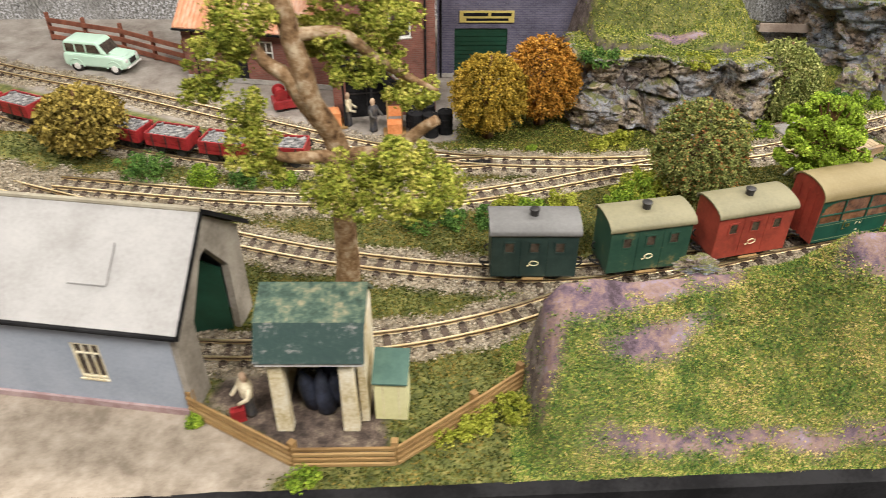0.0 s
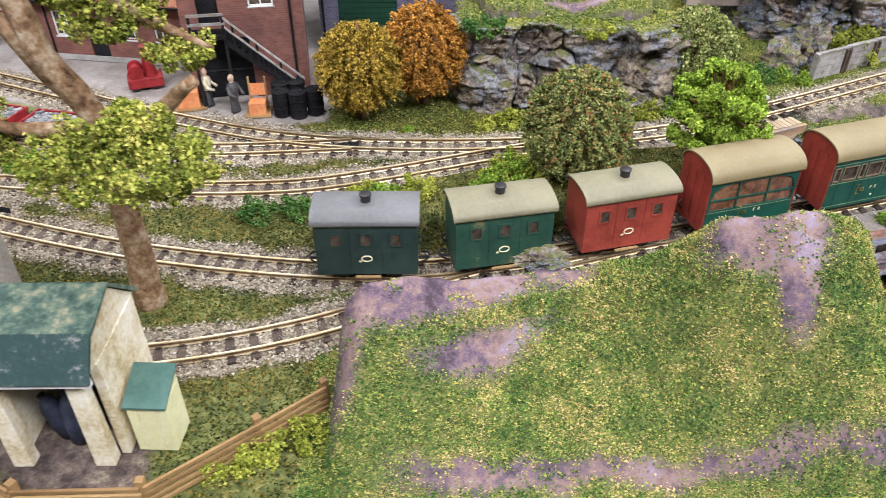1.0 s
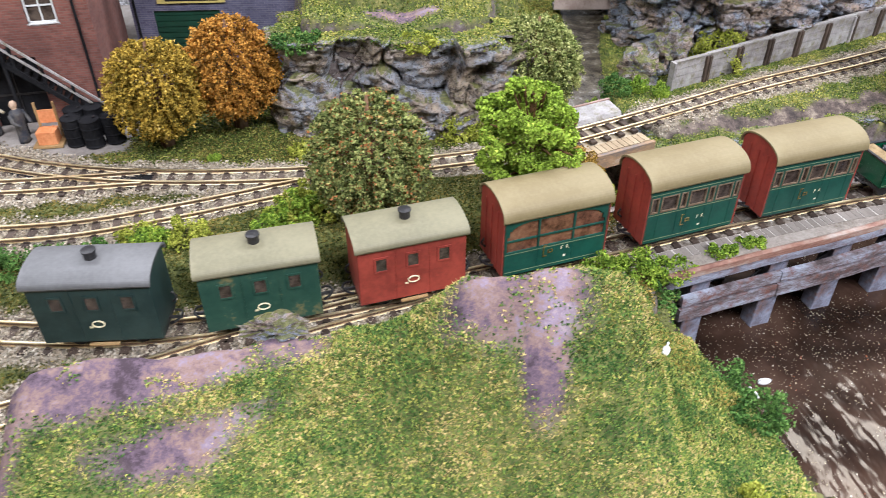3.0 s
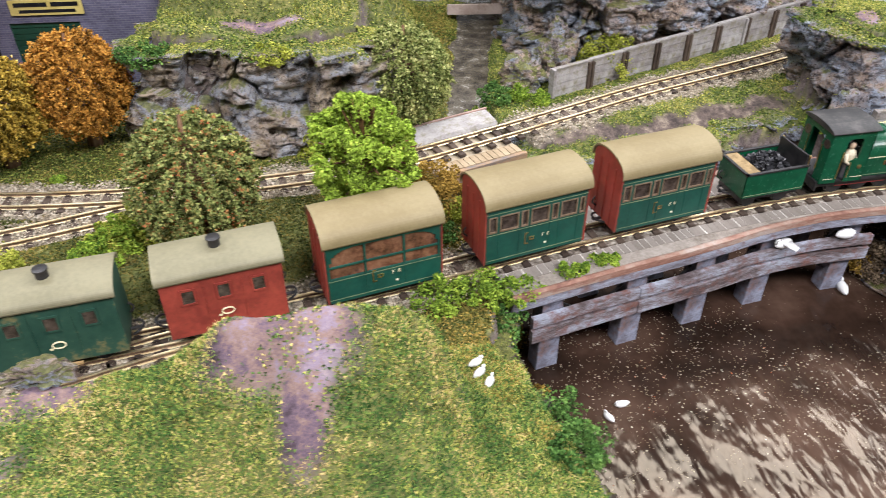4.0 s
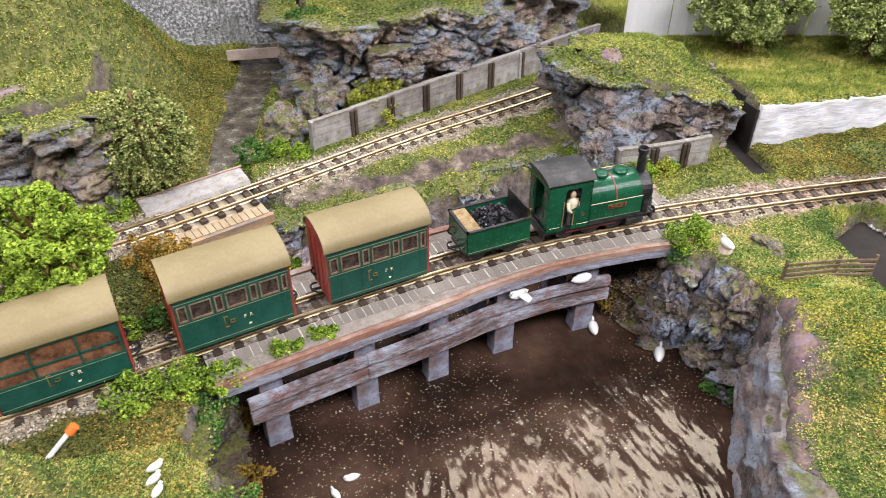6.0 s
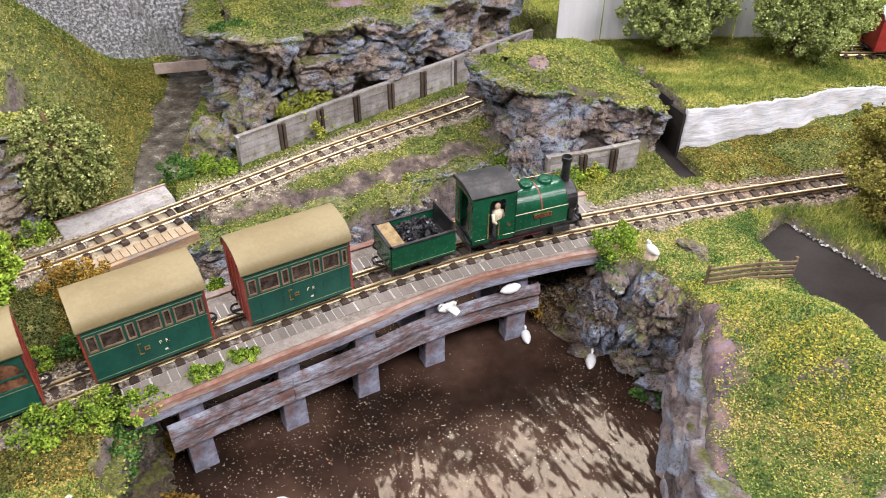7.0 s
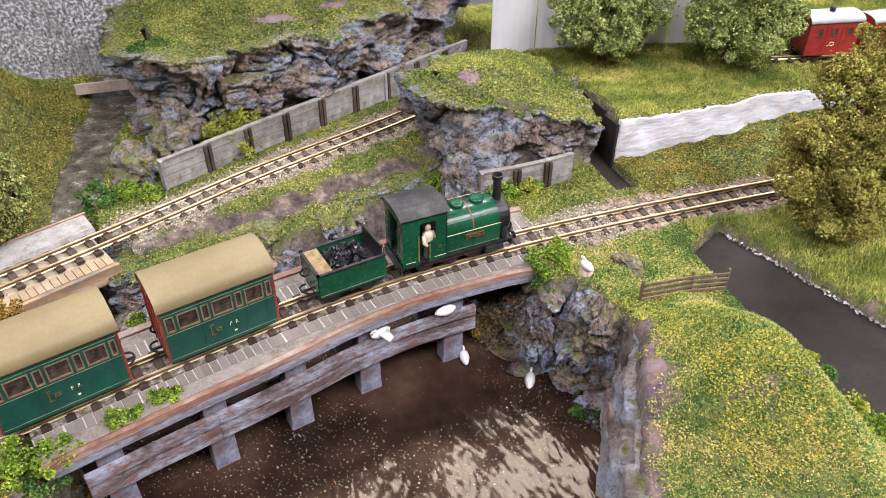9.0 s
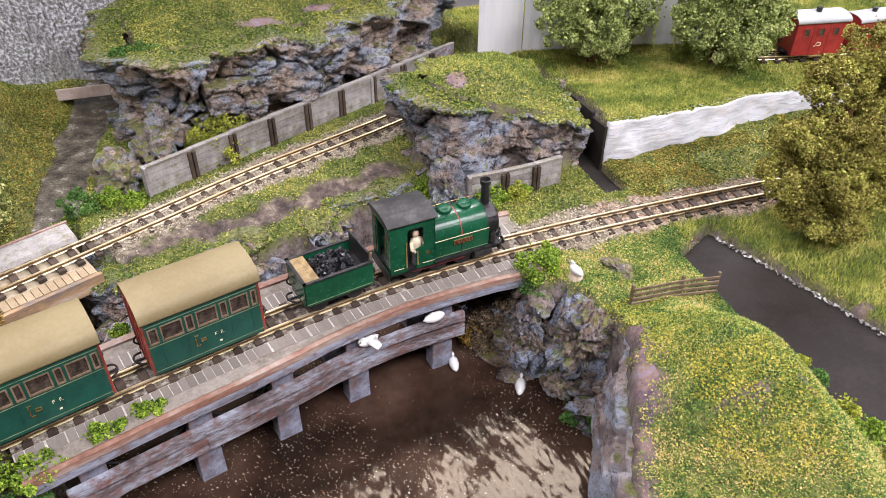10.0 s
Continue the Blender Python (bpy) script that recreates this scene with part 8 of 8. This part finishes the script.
def clumped_tree(label, x, y, z, trunk_lines, clumps, leafmat, bark, seed, size, density=420, category="tree", head=0.26, heads=22, per=70):
    """A tree of limbs that carry separate foam clumps; places are relative to its foot."""
    t = thing("tree", x, y, z, 0, label, category, "trees")
    rng = np.random.RandomState(seed)
    for k, (path, radii) in enumerate(trunk_lines):
        line = spline(path, 0.35)
        wob = np.array([noise.noise_vector((p[0] * 0.7, p[1] * 0.7, p[2] * 0.7 + seed)) for p in line]) * 0.14
        rad = np.interp(np.linspace(0, 1, len(line)), np.linspace(0, 1, len(radii)), radii)
        part("trunk" if k == 0 else "limb", Shape().tube(line + wob, list(rad), 9), bark, t, smooth=True)
    for cx, cy, cz, r, flat in clumps:
        n = int(density * r * r)
        pts = shell(rng, n, (cx, cy, cz), r, (1.05, 1, flat), 0.34, 0.45, 1.4)
        tuft = []
        for p in shell(rng, int(heads * r * r) + 5, (cx, cy, cz), r * 0.95, (1.1, 1, flat), 0.4, 0.75, 1.4):
            ball = rng.normal(size=(per, 3))
            ball /= np.linalg.norm(ball, axis=1)[:, None]
            tuft.append(p + ball * head * rng.uniform(0.6, 1.25) * rng.uniform(0.7, 1.0, (per, 1)))
        crown = foliage(np.concatenate([pts] + tuft), size, leafmat, "crown", seed + int(cx * 10) % 50)
        crown.parent = t
    return t


clumped_tree("tall leaning tree with bare limbs and lime foliage", -4.4, 27.0, -0.25,
             [([(0, 0, -0.2), (0.2, -0.2, 4.0), (0.3, -0.5, 7.9), (-0.6, -1.0, 10.9), (-1.1, -1.0, 14), (-1.5, -1, 18)], [0.62, 0.5, 0.46, 0.42, 0.36, 0.25]),
              ([(0.1, -0.6, 8.6), (-1.2, -1.0, 11.2), (-2.0, -1.0, 12.1), (-2.6, -1.0, 13.4)], [0.36, 0.34, 0.3, 0.16]),
              ([(0.3, -0.5, 7.8), (2.2, -1.5, 8.6), (4.2, -2.0, 10.3)], [0.36, 0.3, 0.2]),
              ([(-1.0, -1.0, 13), (0.8, -0.4, 12.8), (2.6, 0, 11.2), (4.3, 0.4, 10.2)], [0.26, 0.24, 0.2, 0.1]),
              ([(0.3, -0.5, 7.8), (-1.5, -2.2, 8.8), (-2.6, -2.4, 9.8)], [0.3, 0.25, 0.12])],
             [(-2.6, -2.2, 9.4, 0.95, 1.25), (-2.9, -2.1, 10.7, 0.7, 1.2), (-2.2, -2.2, 8.2, 0.55, 1.2), (1.0, -4.0, 8.6, 1.3, 0.8), (3.6, -4.7, 8.9, 1.5, 0.55), (2.9, -4.2, 9.9, 0.9, 0.6), (-3.6, -0.8, 12.3, 1.1, 0.9), (-2.6, -0.6, 13.6, 1.2, 0.7), (-4.4, -1.0, 11.0, 0.7, 0.6), (0.2, 0.3, 12.6, 1.2, 0.7), (1.4, 0.2, 11.6, 1.3, 0.7), (2.4, 0.3, 13.2, 1.1, 0.6), (3.2, 0.3, 10.2, 0.8, 0.7), (0.6, 0.5, 14.5, 1.4, 0.7)],
             LEAF_LIME, BARK_PALE, 21, 0.065, 620)
clumped_tree("large olive-leaved broad tree beside the line", 59.6, 34.0, -0.3,
             [([(0, 0, -0.3), (0.1, 0, 2), (0, 0.1, 5), (0.1, 0, 7.5)], [0.6, 0.5, 0.35, 0.1]), ([(0, 0, 2), (-1.5, -0.5, 3.5), (-2.6, -0.6, 4.2)], [0.3, 0.2, 0.08]), ([(0, 0, 2.4), (1.6, 0.4, 4), (2.6, 0.4, 5)], [0.3, 0.2, 0.08])],
             [(-1.9, -1.2, 1.9, 1.15, 0.8), (-3.0, -0.6, 3.6, 1.15, 0.75), (-1.2, -1.9, 3.6, 1.2, 0.8), (-2.2, -0.4, 5.4, 1.25, 0.75), (0.3, -1.6, 5.2, 1.4, 0.8), (-0.8, 0.4, 7.2, 1.4, 0.75), (1.2, -1.4, 2.2, 1.3, 0.75), (2.0, -0.8, 3.9, 1.4, 0.8), (2.4, -0.2, 6.4, 1.5, 0.8), (1.1, 0.2, 8.6, 1.4, 0.75), (4.0, 0.2, 5.0, 1.5, 0.8), (3.7, 0.2, 2.6, 1.4, 0.8), (3.2, 0.4, 8.0, 1.4, 0.8), (0.2, -0.4, 3.2, 1.3, 0.8), (-0.4, -2.2, 1.4, 0.9, 0.8), (-1.8, 0.2, 4.4, 1.2, 0.8)],
             LEAF_OLIVE, BARK, 31, 0.055, 420, head=0.36, heads=24, per=160)
for x, y, z0, seed in ((57.2, 51.8, 1.5, 41), (64.5, 48.8, 1.2, 42)):
    clumped_tree("round olive green tree on the meadow", x, y, z0,
                 [([(0, 0, -0.6), (0.1, 0, 2), (0, 0.1, 5)], [0.35, 0.28, 0.1])],
                 [(-2.2, -0.6, 2.8, 1.6, 0.85), (0.0, -1.4, 2.0, 1.7, 0.85), (2.2, -0.4, 2.8, 1.8, 0.85), (-1.0, 0, 4.6, 2.0, 0.8), (1.4, 0.2, 4.8, 2.0, 0.8), (0.2, 0, 6.6, 2.0, 0.8)],
                 LEAF_HILL, BARK, seed, 0.075, 250, head=0.5, heads=12, per=170)


def bush(label, x, y, r, material, seed, flat=0.7, z=None, spread=(1, 1), category="bush"):
    rng = np.random.RandomState(seed)
    if z is None:
        z = float(ground_height(np.array([x]), np.array([y]))[0])
    pts = [shell(rng, int(420 * r * r) + 80, (0, 0, r * flat * 0.55), r, (*spread, flat), 0.3, 0.4, 1.3)]
    for p in shell(rng, int(16 * r * r) + 6, (0, 0, r * flat * 0.55), r * 0.95, (*spread, flat), 0.4, 0.6, 1.3):
        ball = rng.normal(size=(60, 3))
        ball /= np.linalg.norm(ball, axis=1)[:, None]
        pts.append(p + ball * (0.12 + 0.1 * r) * rng.uniform(0.7, 1.0, (60, 1)))
    pts = np.concatenate(pts)
    pts = pts[pts[:, 2] > -0.25]
    ob = crumbs("bush", pts[:, 0], pts[:, 1], pts[:, 2], 0.058, material, 1.0, seed)
    ob.matrix_basis = pose(x * CM, y * CM, z * CM)
    return tagged(ob, label, category, "bushes")


LABELS = {"g": ("fresh green foam bush on the turf", BUSH_GREEN), "d": ("deep green foam bush", BUSH_DEEP), "y": ("yellow-green foam bush in short grass", BUSH_YELLOW), "r": ("rusty brown foam bush near the water", BUSH_RUST), "b": ("dry grey-brown brush under the viaduct's end", BUSH_DRY)}
BUSHES_BY_THE_FRONT_FENCE = [("g", -9.6, 19.6, 0.4), ("g", -5.0, 16.9, 0.6), ("y", 0.0, 18.8, 0.55), ("y", 0.9, 19.1, 0.5), ("y", 1.5, 19.5, 0.65), ("y", 2.8, 20.1, 0.75), ("y", 24.2, 19.8, 0.9), ("y", 24.0, 18.9, 0.8)]
BUSHES_HEDGE_BETWEEN_THE_LOOP_AND_THE_MAIN_LINE = [("y", 9.7, 33.9, 0.75), ("y", 10.4, 34.5, 0.85), ("y", 11.2, 35.1, 0.7), ("y", 3.6, 34.2, 0.85), ("g", 4.6, 32.6, 0.8), ("d", 2.4, 33.0, 0.8), ("y", 6.2, 32.6, 0.8), ("g", 10.2, 33.6, 1.0), ("y", 11.4, 34.2, 0.8), ("g", 9.2, 33.0, 0.7), ("d", 0.6, 33.0, 0.8), ("d", -1.2, 32.6, 0.9),
    ("d", -17.0, 37.6, 1.3), ("g", -13.6, 36.9, 1.0), ("d", -11, 36.8, 0.9), ("g", -9, 37.0, 0.8)]
BUSHES_AMONG_THE_ROCKS_AND_TREES_AT_THE_BACK = [("d", 9.6, 44.0, 1.0), ("y", 15.6, 43.6, 0.9), ("y", 10.9, 41.6, 0.8), ("y", 9.6, 41.2, 0.6), ("y", 17.2, 42.4, 1.0), ("y", 18.6, 42.6, 1.0), ("g", 20.2, 42.9, 0.8), ("g", 5.4, 40.9, 0.3)]
BUSHES_STREAM_AND_PLANK_WALL = [("d", 26.6, 46.9, 0.9), ("g", 25.6, 46.7, 0.8), ("g", 29.0, 46.5, 0.6), ("y", 33.9, 50.6, 1.75), ("g", 28.0, 47.2, 0.7)]
BUSHES_VIADUCT_ENDS = [("g", 22.0, 30.6, 1.0), ("g", 23.6, 31.0, 0.9), ("d", 24.2, 30.2, 1.0), ("g", 25.0, 31.2, 0.75), ("g", 27.3, 32.0, 0.5), ("g", 28.8, 32.6, 0.45),
    ("y", 23.4, 36.2, 0.7), ("d", 24.4, 36.2, 0.7), ("g", 25.4, 36.5, 0.55), ("g", 26.5, 36.9, 0.5), ("g", 28.0, 37.3, 0.35), ("g", 31.4, 37.9, 0.5), ("g", 21.4, 34.0, 0.6), ("d", 22.6, 34.6, 0.6),
    ("g", 45.4, 35.0, 1.0), ("g", 46.2, 35.4, 0.7), ("d", 45.0, 34.6, 0.6), ("g", 44.5, 42.4, 0.9), ("g", 45.6, 40.6, 0.9), ("y", 46.9, 40.7, 0.7), ("g", 43.4, 43.6, 0.8)]
BUSHES_POND_BANKS = [("d", 25.2, 25.6, 1.1), ("g", 26.6, 22.6, 1.4), ("d", 25.6, 23.6, 1.0), ("r", 24.9, 29.6, 0.9), ("r", 25.0, 33.0, 0.8), ("b", 45.2, 36.0, 0.9),  
    ("y", 52.0, 26.2, 0.5), ("d", 52.1, 25.3, 0.5), ("y", 52.3, 24.0, 0.55), ("g", 52.4, 22.8, 0.6), ("y", 52.5, 21.8, 0.5), ("r", 22.3, 38.4, 1.2), ("r", 22.8, 36.8, 0.9),
    ("d", 30.4, 52.8, 1.0), ("g", 47.6, 41.2, 0.5), ("b", 44.8, 35.8, 1.0), ("b", 44.2, 36.6, 1.3), ("b", 43.5, 35.6, 0.9), ("b", 44.6, 38.0, 1.2), ("r", 43.0, 36.4, 0.8), ("b", 42.9, 37.4, 1.1), ("d", 45.9, 30.3, 0.8), ("d", 46.2, 29.4, 0.6)]
SPECIAL_Z = {(9.6, 44.0): 4.1, (15.6, 43.6): 4.1, (30.4, 52.8): 4.7, (44.2, 36.6): -4.4, (43.5, 35.6): -4.6, (43.0, 36.4): -4.6, (42.9, 37.4): -4.2, (45.9, 30.3): -4.9, (46.2, 29.4): -4.8, (44.6, 38.0): -3.8, (27.3, 32.0): -0.3, (28.8, 32.6): -0.3, (25.0, 31.2): -0.5, (26.5, 36.9): -0.4, (28.0, 37.3): -0.35, (31.4, 37.9): -0.35, (25.4, 36.5): -0.4, (24.9, 29.6): -4.8, (25.0, 33.0): -4.9, (44.8, 35.8): -3.5, (45.2, 36.0): -3.0, (24.4, 36.2): -0.5}
for k, (kind_, x, y, r) in enumerate(BUSHES_BY_THE_FRONT_FENCE + BUSHES_HEDGE_BETWEEN_THE_LOOP_AND_THE_MAIN_LINE + BUSHES_AMONG_THE_ROCKS_AND_TREES_AT_THE_BACK + BUSHES_STREAM_AND_PLANK_WALL + BUSHES_VIADUCT_ENDS + BUSHES_POND_BANKS):
    label, material = LABELS[kind_]
    bush(label, x, y, r, material, 200 + k, 0.45 if (x, y) in SPECIAL_Z else 0.75, SPECIAL_Z.get((x, y)), (1.3, 0.9) if (x, y) in SPECIAL_Z else (1, 1))


# ---- flecks floating on the pond ----
rng_f = np.random.RandomState(77)
fx, fy = rng_f.uniform(24, 47, 15000), rng_f.uniform(17.5, 43, 15000)
keep = (inside(fx, fy, POND) > 0.6) & (wave(fx, fy, 3.0, 81) + 0.8 * rng_f.rand(15000) > 0.1)
FLECK = surface("fleck", [(0.2, (0.2, 0.16, 0.1)), (0.55, (0.5, 0.44, 0.3)), (0.85, (0.66, 0.62, 0.52)), (0.95, (0.55, 0.16, 0.05))], 1.0, 0.8, vary="island", relief=0)
tagged(crumbs("flecks", fx[keep], fy[keep], np.full(keep.sum(), WATER + 0.01), 0.022 + 0.03 * rng_f.rand(keep.sum()) ** 4, FLECK, 0.3, 78), "pale specks of debris floating on the pond", "debris", kind="stuff")


# ---- pale crumbling edge along the channel ----
bank = spline([(58.8, 22), (57.4, 26.7), (56.2, 31), (54.9, 35.0)], 0.05)
jit = np.random.RandomState(83)
tagged(crumbs("edging", bank[:, 0] + jit.normal(size=len(bank)) * 0.09, bank[:, 1] + jit.normal(size=len(bank)) * 0.09, np.full(len(bank), -0.72), 0.09, surface("edge_crumb", two((0.3, 0.29, 0.27), (0.62, 0.61, 0.6)), 0.8, 0.8, vary="island", relief=0), 0.7, 84), "crumbling pale plaster edge beside the channel", "edging", kind="stuff")
